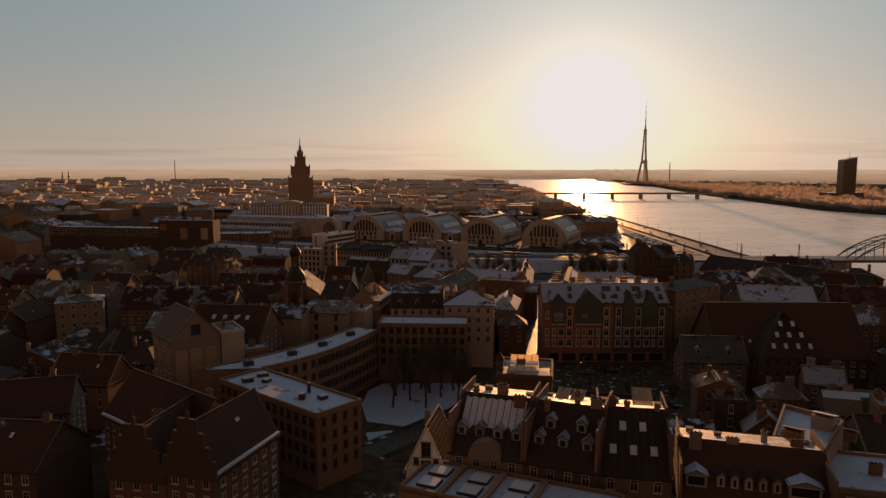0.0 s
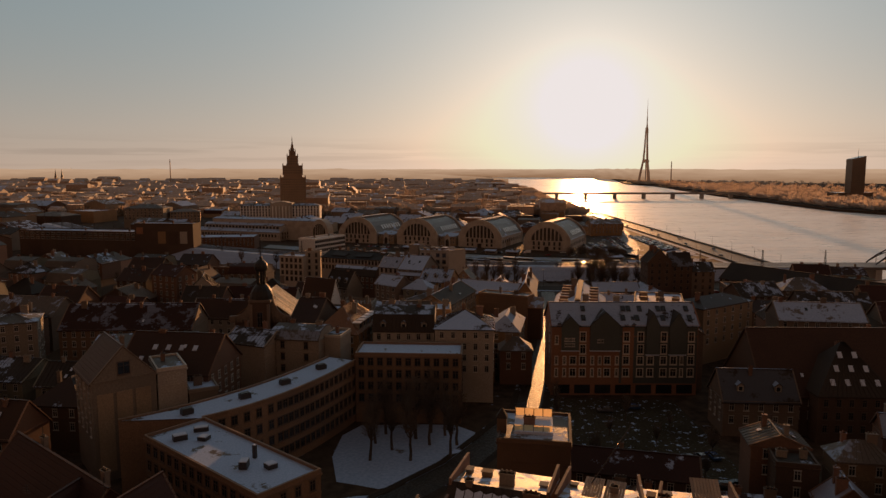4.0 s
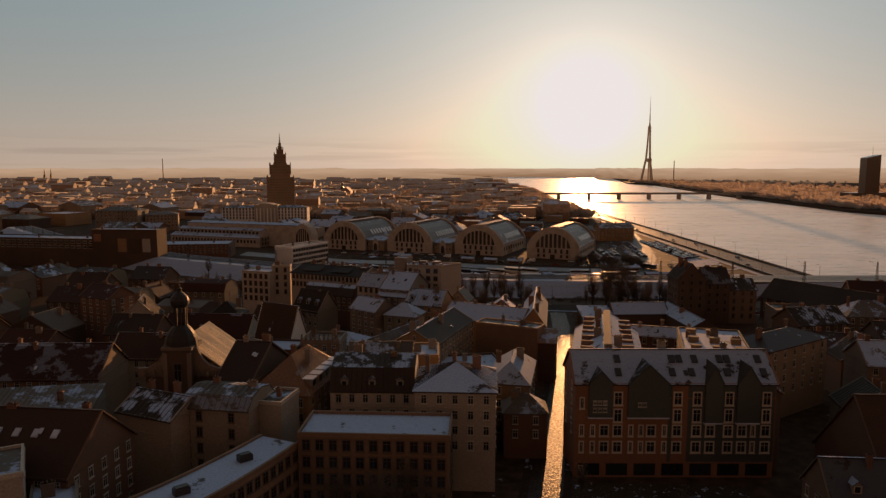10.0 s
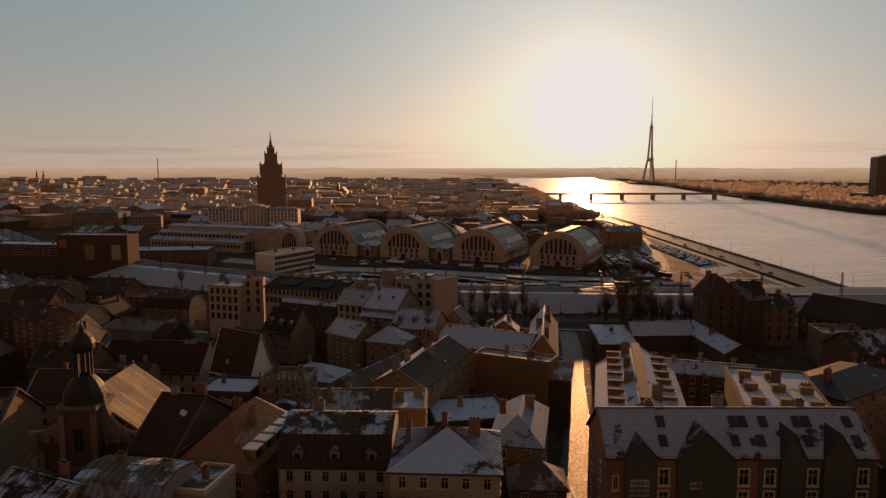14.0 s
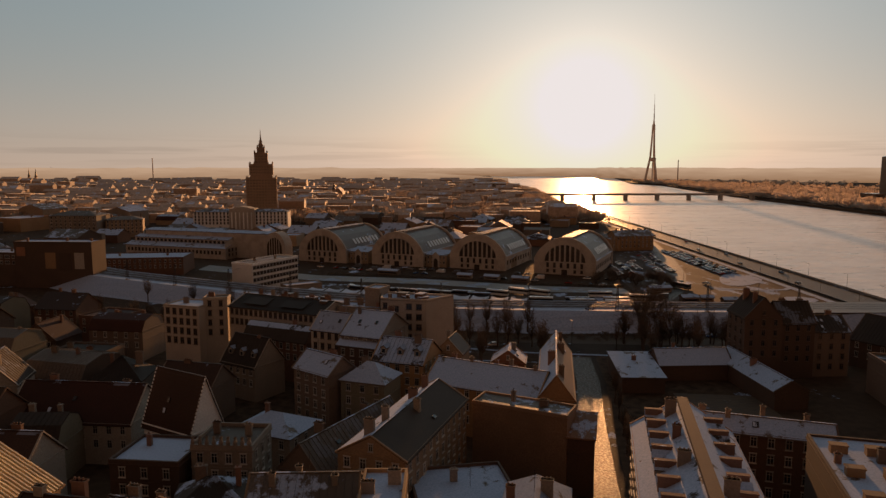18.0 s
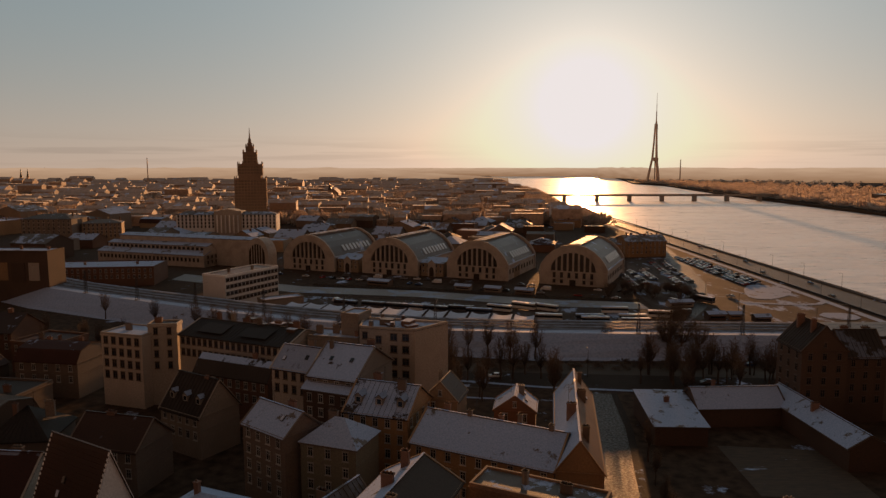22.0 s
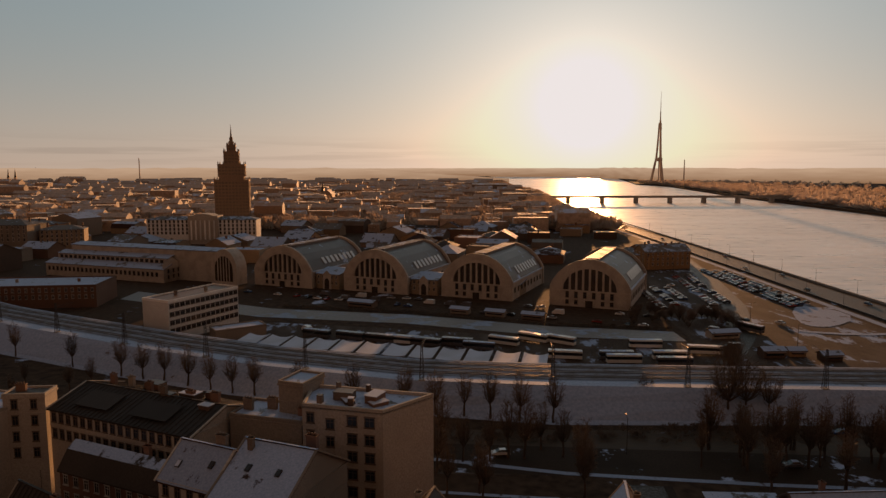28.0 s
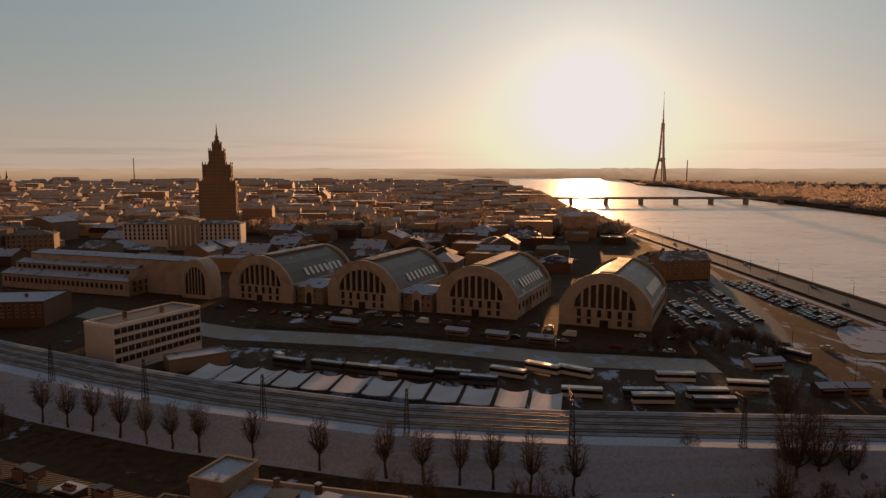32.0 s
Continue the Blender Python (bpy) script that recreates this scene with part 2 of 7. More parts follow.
class Soup:
    """Collects boxes, prisms and slabs into one mesh with several materials."""

    def __init__(self):
        self.v, self.f, self.i = [], [], []

    def face(self, pts, k=0):
        n = len(self.v)
        self.v += [tuple(p) for p in pts]
        self.f.append(tuple(range(n, n + len(pts))))
        self.i.append(k)

    def box(self, x0, y0, z0, x1, y1, z1, k=0, bottom=False):
        n = len(self.v)
        self.v += [(x0, y0, z0), (x1, y0, z0), (x1, y1, z0), (x0, y1, z0), (x0, y0, z1), (x1, y0, z1), (x1, y1, z1), (x0, y1, z1)]
        fs = [(0, 1, 5, 4), (1, 2, 6, 5), (2, 3, 7, 6), (3, 0, 4, 7), (4, 5, 6, 7)] + ([(3, 2, 1, 0)] if bottom else [])
        for f in fs:
            self.f.append(tuple(n + a for a in f))
            self.i.append(k)

    def slab(self, pts, th, k=0, k2=None):
        """A plate of thickness th under the polygon pts (counter-clockwise from above)."""
        n = len(self.v)
        c = len(pts)
        self.v += [tuple(p) for p in pts] + [(p[0], p[1], p[2] - th) for p in pts]
        self.f.append(tuple(range(n, n + c)))
        self.i.append(k)
        self.f.append(tuple(range(n + 2 * c - 1, n + c - 1, -1)))
        self.i.append(k if k2 is None else k2)
        for a in range(c):
            b = (a + 1) % c
            self.f.append((n + b, n + a, n + c + a, n + c + b))
            self.i.append(k if k2 is None else k2)

    def tube(self, p, q, r0, r1, sides=5, k=0, cap=False):
        p, q = Vector(p), Vector(q)
        d = q - p
        if d.length < 1e-6:
            return
        d.normalize()
        a = d.orthogonal().normalized()
        b = d.cross(a)
        n = len(self.v)
        for c, r in ((p, r0), (q, r1)):
            for s in range(sides):
                t = 2 * math.pi * s / sides
                self.v.append(tuple(c + (a * math.cos(t) + b * math.sin(t)) * r))
        for s in range(sides):
            t = (s + 1) % sides
            self.f.append((n + s, n + t, n + sides + t, n + sides + s))
            self.i.append(k)
        if cap:
            self.f.append(tuple(n + sides + s for s in range(sides)))
            self.i.append(k)

    def lathe(self, prof, sides, cx=0, cy=0, k=0):
        """Rings of (radius, z) round an upright axis."""
        n = len(self.v)
        for r, z in prof:
            for s in range(sides):
                t = 2 * math.pi * (s + 0.5) / sides
                self.v.append((cx + r * math.cos(t), cy + r * math.sin(t), z))
        for j in range(len(prof) - 1):
            for s in range(sides):
                t = (s + 1) % sides
                a = n + j * sides
                self.f.append((a + s, a + t, a + sides + t, a + sides + s))
                self.i.append(k)

    def mesh(self, name, *mats):
        at, key, verts = [], {}, []
        for p in self.v:                       # weld corners that meet
            k = (round(p[0], 3), round(p[1], 3), round(p[2], 3))
            if k not in key:
                key[k] = len(verts)
                verts.append(p)
            at.append(key[k])
        fs, ix = [], []
        for f, i in zip(self.f, self.i):
            g = []
            for a in f:
                if at[a] not in g:
                    g.append(at[a])
            if len(g) > 2:
                fs.append(g)
                ix.append(i)
        return mesh_of(name, verts, fs, mats, ix)

    def part(self, name, parent, *mats, label="", m=None):
        return put(name, self.mesh(name, *mats), parent, m, label)


def thing(name, label, category, x=0, y=0, z=0, rz=0, group="", kind=""):
    ob = new(name)
    ob.empty_display_size = 0.5
    ob.matrix_basis = pose(x, y, z, 0, 0, rz)
    return tagged(ob, label, category, group, kind)


WIN = {}


def window_mesh(w, h, dark=False, arch=False):
    """A framed window with a cross bar, standing in the xz plane and facing -y."""
    key = (round(w, 2), round(h, 2), dark)
    if key not in WIN:
        s = Soup()
        f = 0.13
        for x0, z0, x1, z1 in ((-w / 2, 0, -w / 2 + f, f), (-w / 2 + f, 0, w / 2 - f, f), (w / 2 - f, 0, w / 2, f), (-w / 2, h - f, -w / 2 + f, h),
                               (-w / 2 + f, h - f, w / 2 - f, h), (w / 2 - f, h - f, w / 2, h), (-w / 2, f, -w / 2 + f, h - f), (w / 2 - f, f, w / 2, h - f)):
            s.box(x0, -0.10, z0, x1, -0.01, z1, 0)
        s.box(-0.04, -0.07, f, 0.04, -0.012, h - f, 0)
        s.box(-w / 2 + f, -0.068, h * 0.66, w / 2 - f, -0.013, h * 0.66 + 0.08, 0)
        s.box(-w / 2 - 0.12, -0.24, -0.12, w / 2 + 0.12, -0.0, 0.0, 0, True)
        s.box(-w / 2 - 0.10, -0.16, h, w / 2 + 0.10, 0.0, h + 0.14, 0, True)
        s.face([(-w / 2 + f, -0.01, f), (w / 2 - f, -0.01, f), (w / 2 - f, -0.01, h - f), (-w / 2 + f, -0.01, h - f)], 1)
        WIN[key] = s.mesh("window", M_FRAME_DARK if dark else M_FRAME, M_GLASS)
    return WIN[key]


NWIN = [0]


def windows_on(parent, x0, x1, y, z0, z1, rz, bay=3.0, storey=3.3, w=1.25, h=1.95, dark=False, skip=0):
    """Rows of windows on one face: rz 0 looks to -y, 90 to +x, -90 to -x; x0..x1 runs along the face."""
    L = x1 - x0
    n = max(1, int((L - 0.8) / bay))
    rows = max(1, int((z1 - z0 - 0.4) / storey))
    me = window_mesh(w, h, dark)
    for r in range(rows):
        z = z1 - (rows - r) * storey + (storey - h) * 0.45
        for i in range(n):
            p = x0 + L * (i + 0.5) / n
            if rz == 0:
                m = pose(p, y - 0.02, z)
            elif rz == 90:
                m = pose(y + 0.02, p, z, 0, 0, 90)
            else:
                m = pose(y - 0.02, p, z, 0, 0, -90)
            put("window", me, parent, m)
            NWIN[0] += 1


DORM = {}


def dormer_mesh(roofkey, snow, w=1.7, h=1.9, d=2.6):
    key = (roofkey, snow, w, h)
    if key not in DORM:
        s = Soup()
        s.box(-w / 2, 0, 0, w / 2, d, h, 0)
        s.face([(-w / 2, 0, h), (w / 2, 0, h), (0, 0, h + 0.7)], 0)
        for a in (-1, 1):
            e = (a * (w / 2 + 0.18), -0.2, h - 0.12)
            pts = [e, (0, -0.2, h + 0.75), (0, d + 0.6, h + 0.75), (e[0], d + 0.6, e[2])]
            s.slab(pts if a < 0 else pts[::-1], 0.12, 1)
        s.box(-w / 2 + 0.25, -0.05, 0.35, w / 2 - 0.25, 0.02, h - 0.2, 2)
        s.box(-w / 2 + 0.38, -0.07, 0.48, w / 2 - 0.38, -0.03, h - 0.33, 3)
        DORM[key] = s.mesh("dormer", wall_mat("pale"), roof_mat(roofkey, snow), M_FRAME, M_GLASS)
    return DORM[key]


CHIM = {}


def chimney_mesh(w, d, h, k):
    key = (w, d, h, k)
    if key not in CHIM:
        s = Soup()
        s.box(-w / 2, -d / 2, -1.5, w / 2, d / 2, h, 0)
        s.box(-w / 2 - 0.1, -d / 2 - 0.1, h - 0.25, w / 2 + 0.1, d / 2 + 0.1, h, 0, True)
        for i in range(max(1, int(w / 0.6))):
            x = -w / 2 + 0.3 + i * 0.6
            s.lathe([(0.14, h), (0.14, h + 0.35), (0.001, h + 0.36)], 6, x, 0, 0)
        CHIM[key] = s.mesh("chimney", (M_BRICK, wall_mat("pale"), wall_mat("grey"))[k])
    return CHIM[key]


HOUSES = [0]
FOOT = []      # footprints taken so far: middle and radius


def house(ax, ay, bx, by, depth, eave, ridge, kind="gable", wall="cream", roof="tin", snow=0.5, win="flr", bay=3.0, chim=2, dorm=0,
          z0=0.0, floors=0, label="", name="house", dark=False, dormb=0, category="house", wsize=(1.25, 1.95), edge_snow=False, skylights=(), other=None):
    """A house whose front runs from (ax, ay) to (bx, by) and which goes back by depth."""
    rng = random.Random(1000 + HOUSES[0] * 7)
    HOUSES[0] += 1
    L = math.hypot(bx - ax, by - ay)
    D = depth
    rz = math.degrees(math.atan2(by - ay, bx - ax))
    lab = label or "%s %s with a %s" % (WALLS[wall][1], {"flat": "block", "shed": "house"}.get(kind, "house"), ("", "lightly snow-dusted ", "snow-patched ", "snow-covered ", "snow-covered ")[min(4, round(snow * 4))] + ROOFS[roof][3])
    top = thing(name, lab, category, ax, ay, z0, rz)
    ux, uy = (bx - ax) / L, (by - ay) / L
    for fx in np.arange(2.0, L, 4.0):
        for fy in np.arange(2.0, D, 4.0):
            FOOT.append((ax + ux * fx - uy * fy, ay + uy * fx + ux * fy))
    wm, rm = wall_mat(wall), roof_mat(roof, snow)
    s, r = Soup(), Soup()
    o = 0.45
    fine = ay < 430

    def slope(p, th, k=0):
        """One roof slope: eave from p0 to p1, ridge above; sheet metal has standing seams, tiles lie in courses."""
        if not fine or len(p) < 4 or snow >= 0.7 or roof not in ("tin", "dark", "rust", "tile", "brown"):
            r.slab(p, th, k)
            return
        p0, p1, p2, p3 = (Vector(q) for q in p)
        lift = (p1 - p0).cross(p3 - p0).normalized()
        seams = roof in ("tin", "dark", "rust")
        a0, a1, b0, b1 = (p0, p1, p3, p2) if seams else (p0, p3, p1, p2)
        run = (a1 - a0).length
        k = max(2, int(run / (1.15 if seams else 0.8)))
        prof = [(0.0, 0.0)]
        for m in range(1, k):
            u, e = m / k, 0.06 / run
            prof += [(u - e, 0.0), (u - e * 0.7, 0.11), (u + e * 0.7, 0.11), (u + e, 0.0)] if seams else [(u - e * 0.2, 0.10), (u, 0.0)]
        prof.append((1.0, 0.0))
        line = [(a0.lerp(a1, u) + lift * h, b0.lerp(b1, u) + lift * h) for u, h in prof]
        for (q0, w0), (q1, w1) in zip(line, line[1:]):
            r.face([q0, q1, w1, w0] if seams else [q0, w0, w1, q1], k)
        low = [q - Vector((0, 0, th)) for q in (p0, p1, p2, p3)]
        r.face(low[::-1])
        for m in range(4):
            n = (m + 1) % 4
            r.face([(p0, p1, p2, p3)[n], (p0, p1, p2, p3)[m], low[m], low[n]])

    def shell(top_z):
        """Four walls with an eaves cornice and a string course."""
        if not fine or top_z < 6:
            s.box(0, 0, 0, L, D, top_z)
            return
        rings = [(0, 0), (top_z - 3.62, 0), (top_z - 3.62, 0.09), (top_z - 3.44, 0.09), (top_z - 3.44, 0), (top_z - 0.5, 0), (top_z - 0.45, 0.2), (top_z - 0.1, 0.24), (top_z - 0.1, 0), (top_z, 0)]
        pts = [[(-v, -v, z), (L + v, -v, z), (L + v, D + v, z), (-v, D + v, z)] for z, v in rings]
        for lo, hi in zip(pts, pts[1:]):
            for m in range(4):
                n = (m + 1) % 4
                s.face([lo[m], lo[n], hi[n], hi[m]])
        s.face(pts[-1])

    H = ridge
    t = 0.28
    if kind == "gable":
        shell(eave)
        for x in (0, L):
            p = [(x, 0, eave), (x, D, eave), (x, D / 2, H - 0.05)]
            s.face(p if x else p[::-1])
        sl = (H - eave) / (D / 2)
        ze = eave - sl * o
        slope([(-o, -o, ze), (L + o, -o, ze), (L + o, D / 2, H), (-o, D / 2, H)], t)
        slope([(L + o, D + o, ze), (-o, D + o, ze), (-o, D / 2, H), (L + o, D / 2, H)], t, 1)
        if fine:
            r.box(-o, D / 2 - 0.2, H - 0.1, L + o, D / 2 + 0.2, H + 0.12)
            for x in (-o - 0.02, L + o - 0.33):
                s.slab([(x, -o, ze + 0.16), (x + 0.35, -o, ze + 0.16), (x + 0.35, D / 2, H + 0.16), (x, D / 2, H + 0.16)], 0.3)
                s.slab([(x + 0.35, D + o, ze + 0.16), (x, D + o, ze + 0.16), (x, D / 2, H + 0.16), (x + 0.35, D / 2, H + 0.16)], 0.3)
    elif kind == "gend":
        shell(eave)
        for y in (0, D):
            p = [(0, y, eave), (L, y, eave), (L / 2, y, H - 0.05)]
            s.face(p if not y else p[::-1])
        sl = (H - eave) / (L / 2)
        ze = eave - sl * o
        slope([(-o, D + o * 0.4, ze), (-o, -o * 0.4, ze), (L / 2, -o * 0.4, H), (L / 2, D + o * 0.4, H)], t)
        slope([(L + o, -o * 0.4, ze), (L + o, D + o * 0.4, ze), (L / 2, D + o * 0.4, H), (L / 2, -o * 0.4, H)], t, 1)
        if fine:
            r.box(L / 2 - 0.2, -o * 0.4, H - 0.1, L / 2 + 0.2, D + o * 0.4, H + 0.12)
            for y in (-o * 0.4 - 0.02, D + o * 0.4 - 0.33):
                s.slab([(-o, y + 0.35, ze + 0.16), (-o, y, ze + 0.16), (L / 2, y, H + 0.16), (L / 2, y + 0.35, H + 0.16)], 0.3)
                s.slab([(L + o, y, ze + 0.16), (L + o, y + 0.35, ze + 0.16), (L / 2, y + 0.35, H + 0.16), (L / 2, y, H + 0.16)], 0.3)
    elif kind == "hip":
        shell(eave)
        if L >= D:
            a, b = (D / 2, D / 2), (L - D / 2, D / 2)
        else:
            a, b = (L / 2, L / 2), (L / 2, D - L / 2)
        if abs(a[0] - b[0]) + abs(a[1] - b[1]) < 0.3:
            b = (a[0] + 0.3, a[1]) if L >= D else (a[0], a[1] + 0.3)
        c = [(-o, -o, eave), (L + o, -o, eave), (L + o, D + o, eave), (-o, D + o, eave)]
        A, B = (*a, H), (*b, H)
        if L >= D:
            slope([c[0], c[1], B, A], t); slope([c[2], c[3], A, B], t)
            slope([c[3], c[0], A], t); slope([c[1], c[2], B], t)
        else:
            slope([c[3], c[0], A, B], t); slope([c[1], c[2], B, A], t)
            slope([c[0], c[1], A], t); slope([c[2], c[3], B], t)
    elif kind == "mansard":
        shell(eave)
        k = eave + (H - eave) * 0.72
        ins = 1.9
        for x in (0, L):
            p = [(x, 0, eave), (x, D, eave), (x, D - ins, k), (x, D / 2, H - 0.05), (x, ins, k)]
            s.face(p if x else p[::-1])
        slope([(-0.1, -o, eave - 0.1), (L + 0.1, -o, eave - 0.1), (L + 0.1, ins, k), (-0.1, ins, k)], t)
        slope([(-0.1, ins, k), (L + 0.1, ins, k), (L + 0.1, D / 2, H), (-0.1, D / 2, H)], t)
        slope([(L + 0.1, D - ins, k), (-0.1, D - ins, k), (-0.1, D / 2, H), (L + 0.1, D / 2, H)], t)
        slope([(L + 0.1, D + o, eave - 0.1), (-0.1, D + o, eave - 0.1), (-0.1, D - ins, k), (L + 0.1, D - ins, k)], t)
    elif kind == "loft":
        shell(eave)
        s.box(0.02, D / 2 + 0.2, eave, L - 0.02, D, H - 1.7)
        for x in (0.02, L - 0.02):
            p = [(x, 0, eave), (x, D / 2 + 0.2, eave), (x, D / 2 + 0.2, H - 0.05)]
            s.face(p if x > 1 else p[::-1])
        slope([(-0.1, -o, eave - 0.3), (L + 0.1, -o, eave - 0.3), (L + 0.1, D / 2, H), (-0.1, D / 2, H)], t)
        deck = Soup()
        deck.slab([(-0.05, D / 2, H - 0.1), (L + 0.05, D / 2, H - 0.1), (L + 0.05, D + 0.2, H - 1.5), (-0.05, D + 0.2, H - 1.5)], 0.25)
        deck.part("roof_deck", top, M_DECK)
        for x in (0.0, L - 0.35):
            q = Soup()
            q.box(x, -0.2, eave - 0.2, x + 0.35, D + 0.1, H - 1.2)
            q.box(x, D / 2 - 0.4, H - 1.2, x + 0.35, D + 0.1, H + 0.5)
            q.part("party_wall", top, M_BRICK)
        for i in (0, 1, 4):
            q = Soup()
            a, b, hh = rng.uniform(0.3, 0.7), rng.uniform(0.3, 0.6), rng.uniform(0.5, 1.3)
            q.box(-a, -b, 0, a, b, hh)
            q.box(-a - 0.12, -b - 0.12, hh, a + 0.12, b + 0.12, hh + 0.12, 0, True)
            q.part("roof_box", top, wall_mat(rng.choice(("ochre", "pale", "brick"))), m=pose(L * (i + 0.5) / 5, D / 2 + rng.uniform(2, 6), H - 1.3))
    elif kind == "shed":
        shell(min(eave, H))
        lo, hi = eave, H
        s.face([(0, D, eave), (0, 0, eave), (0, D, H)]) ; s.face([(L, 0, eave), (L, D, eave), (L, D, H)])
        s.face([(L, D, eave), (0, D, eave), (0, D, H), (L, D, H)]) ; s.face([(0, 0, eave), (L, 0, eave), (L, D, H), (0, D, H)])
        slope([(-o, -o, eave + 0.15), (L + o, -o, eave + 0.15), (L + o, D + o, H + 0.2), (-o, D + o, H + 0.2)], t)
    else:
        p = ridge - eave
        pr = Soup()
        shell(eave)
        for b in ((-0.1, -0.1, L + 0.1, 0.3), (-0.1, D - 0.3, L + 0.1, D + 0.1), (-0.1, 0.3, 0.3, D - 0.3), (L - 0.3, 0.3, L + 0.1, D - 0.3)):
            pr.box(b[0], b[1], eave - 0.3, b[2], b[3], eave + p, 0, True)
        pr.part("parapet", top, wm)
        r.slab([(0.3, 0.3, eave + 0.12), (L - 0.3, 0.3, eave + 0.12), (L - 0.3, D - 0.3, eave + 0.12), (0.3, D - 0.3, eave + 0.12)], 0.1)
    s.part("wall", top, wm)
    r.part("roof", top, rm, rm if other is None else roof_mat(roof, other))
    zt = eave
    zb = max(0.8, eave - (floors or 4) * 3.3 - 0.4)
    if "f" in win:
        windows_on(top, 0.3, L - 0.3, 0, zb, zt, 0, bay, w=wsize[0], h=wsize[1], dark=dark)
        if kind == "gend" and H - eave > 3:
            windows_on(top, L / 2 - 1.6, L / 2 + 1.6, 0, eave - 0.2, eave + 3.1, 0, 1.6, 3.2, 0.9, 1.4, dark)
    if "l" in win:
        windows_on(top, 0.3, D - 0.3, 0, zb, zt, -90, bay * 1.15, dark=dark)
    if "r" in win:
        windows_on(top, 0.3, D - 0.3, L, zb, zt, 90, bay * 1.15, dark=dark)
    if fine and kind in ("gable", "gend", "mansard") and eave > 9 and not dorm:
        for i in range(rng.choice((0, 1, 2))):
            u = rng.uniform(0.2, 0.8)
            q = Soup()
            q.box(-0.42, -0.62, 0.0, 0.42, 0.62, 0.22)
            q.box(-0.34, -0.54, 0.22, 0.34, 0.54, 0.27, 1)
            if kind == "gend":
                f, e = rng.uniform(0.25, 0.7), rng.choice((0, 1))
                an = math.degrees(math.atan2(H - eave, L / 2)) * (1 - 2 * e)
                m = pose(L / 2 * f if not e else L - L / 2 * f, D * u, eave + (H - eave) * f, 0, -an, 0)
            else:
                f = rng.uniform(0.25, 0.7)
                m = pose(L * u, D / 2 * f, eave + (H - eave) * f, math.degrees(math.atan2(H - eave, D / 2)), 0, 0)
            if kind != "mansard":
                q.part("roof_window", top, M_STEEL, M_GLASS if rng.random() < 0.5 else M_SNOW, m=m)
    if fine and chim and rng.random() < 0.3:
        q = Soup()
        q.tube((0, 0, -0.8), (0, 0, 3.4), 0.05, 0.04, 4)
        for k in range(4):
            q.tube((-0.6 + 0.1 * k, 0, 2.2 + 0.35 * k), (0.6 - 0.1 * k, 0, 2.2 + 0.35 * k), 0.025, 0.025, 3)
        q.part("aerial", top, M_STEEL, m=pose(L * rng.uniform(0.3, 0.7), D / 2, H if kind not in ("flat", "loft") else eave))
    for i in range(chim):
        x = L * (i + 0.5 + rng.uniform(-0.25, 0.25)) / chim
        y = D * rng.choice((0.5, 0.42, 0.6, 0.66))
        if kind == "gend":
            x, y = L / 2 + rng.choice((-1, 1)) * L * 0.14, D * (i + 0.5) / chim
        zz = {"flat": eave + 0.1, "loft": H - 0.9, "shed": (eave + H) / 2}.get(kind, eave + (H - eave) * 0.82)
        put("chimney", chimney_mesh(rng.choice((0.9, 1.3, 1.9)), 0.75, rng.choice((1.5, 1.9, 2.3)), rng.choice((0, 0, 1, 2))), top, pose(x, y, zz))
    if edge_snow:
        q = Soup()
        if kind == "gend":
            q.box(L - 0.1, 0, eave - 0.1, L + 0.5, D, eave + 0.28, 0, True)
        else:
            q.box(0, -0.5, eave - 0.1, L, 0.1, eave + 0.28, 0, True)
        q.part("eave_snow", top, M_SNOW, label="ridge of snow held at the eaves")
    for fx, fz in skylights:
        run = D / 2
        an = math.degrees(math.atan2(H - eave, run))
        q = Soup()
        q.box(-0.55, -0.8, 0.0, 0.55, 0.8, 0.25)
        q.box(-0.45, -0.7, 0.25, 0.45, 0.7, 0.32)
        q.part("roof_window", top, M_STEEL if fz < 0 else M_SNOW, m=pose(L * fx, run * abs(fz), eave + (H - eave) * abs(fz), an, 0, 0), label="roof window" if fz < 0 else "snow-covered roof window")
    for i in range(dorm):
        x = L * (i + 0.5) / dorm
        if kind == "mansard":
            put("dormer", dormer_mesh(roof, snow), top, pose(x, 0.25, eave + 0.5))
        else:
            f = 0.28
            put("dormer", dormer_mesh(roof, max(snow, 0.75)), top, pose(x, D / 2 * f, eave + (H - eave) * f - 0.3))
    return top

# ---- the ground and the river ----
def sheet(name, pts, z, m, label="", category="", skirt=0.0, kind="structure", th=0.0):
    s = Soup()
    s.face([(x, y, z) for x, y in pts])
    if skirt:
        n = len(pts)
        for i in range(n):
            (x0, y0), (x1, y1) = pts[i], pts[(i + 1) % n]
            s.face([(x1, y1, z), (x0, y0, z), (x0, y0, z - skirt), (x1, y1, z - skirt)])
    ob = new(name, s.mesh(name, m))
    return tagged(ob, label, category, "", kind)


g = Soup()
NEAR_BANK = [(237, -700), (237, 500), (236, 900), (230, 1160), (214, 1240), (240, 1500), (280, 1980), (250, 2250), (322, 3716), (330, 4990)]
FAR_BANK = [(720, -700), (676, 1044), (640, 1160), (684, 1769), (800, 2650), (770, 2950), (900, 3600), (985, 4063), (1160, 4990)]
for land in ([(-4990, -700)] + NEAR_BANK + [(-4990, 4990)], FAR_BANK[::-1] + [(4990, -700), (4990, 4990)][0:1] + [(4990, 4990)]):
    if land[0] == FAR_BANK[-1]:
        land = FAR_BANK[:1] + [(4990, -700), (4990, 4990)] + FAR_BANK[:0:-1]
    g.face([(x, y, 0) for x, y in land])
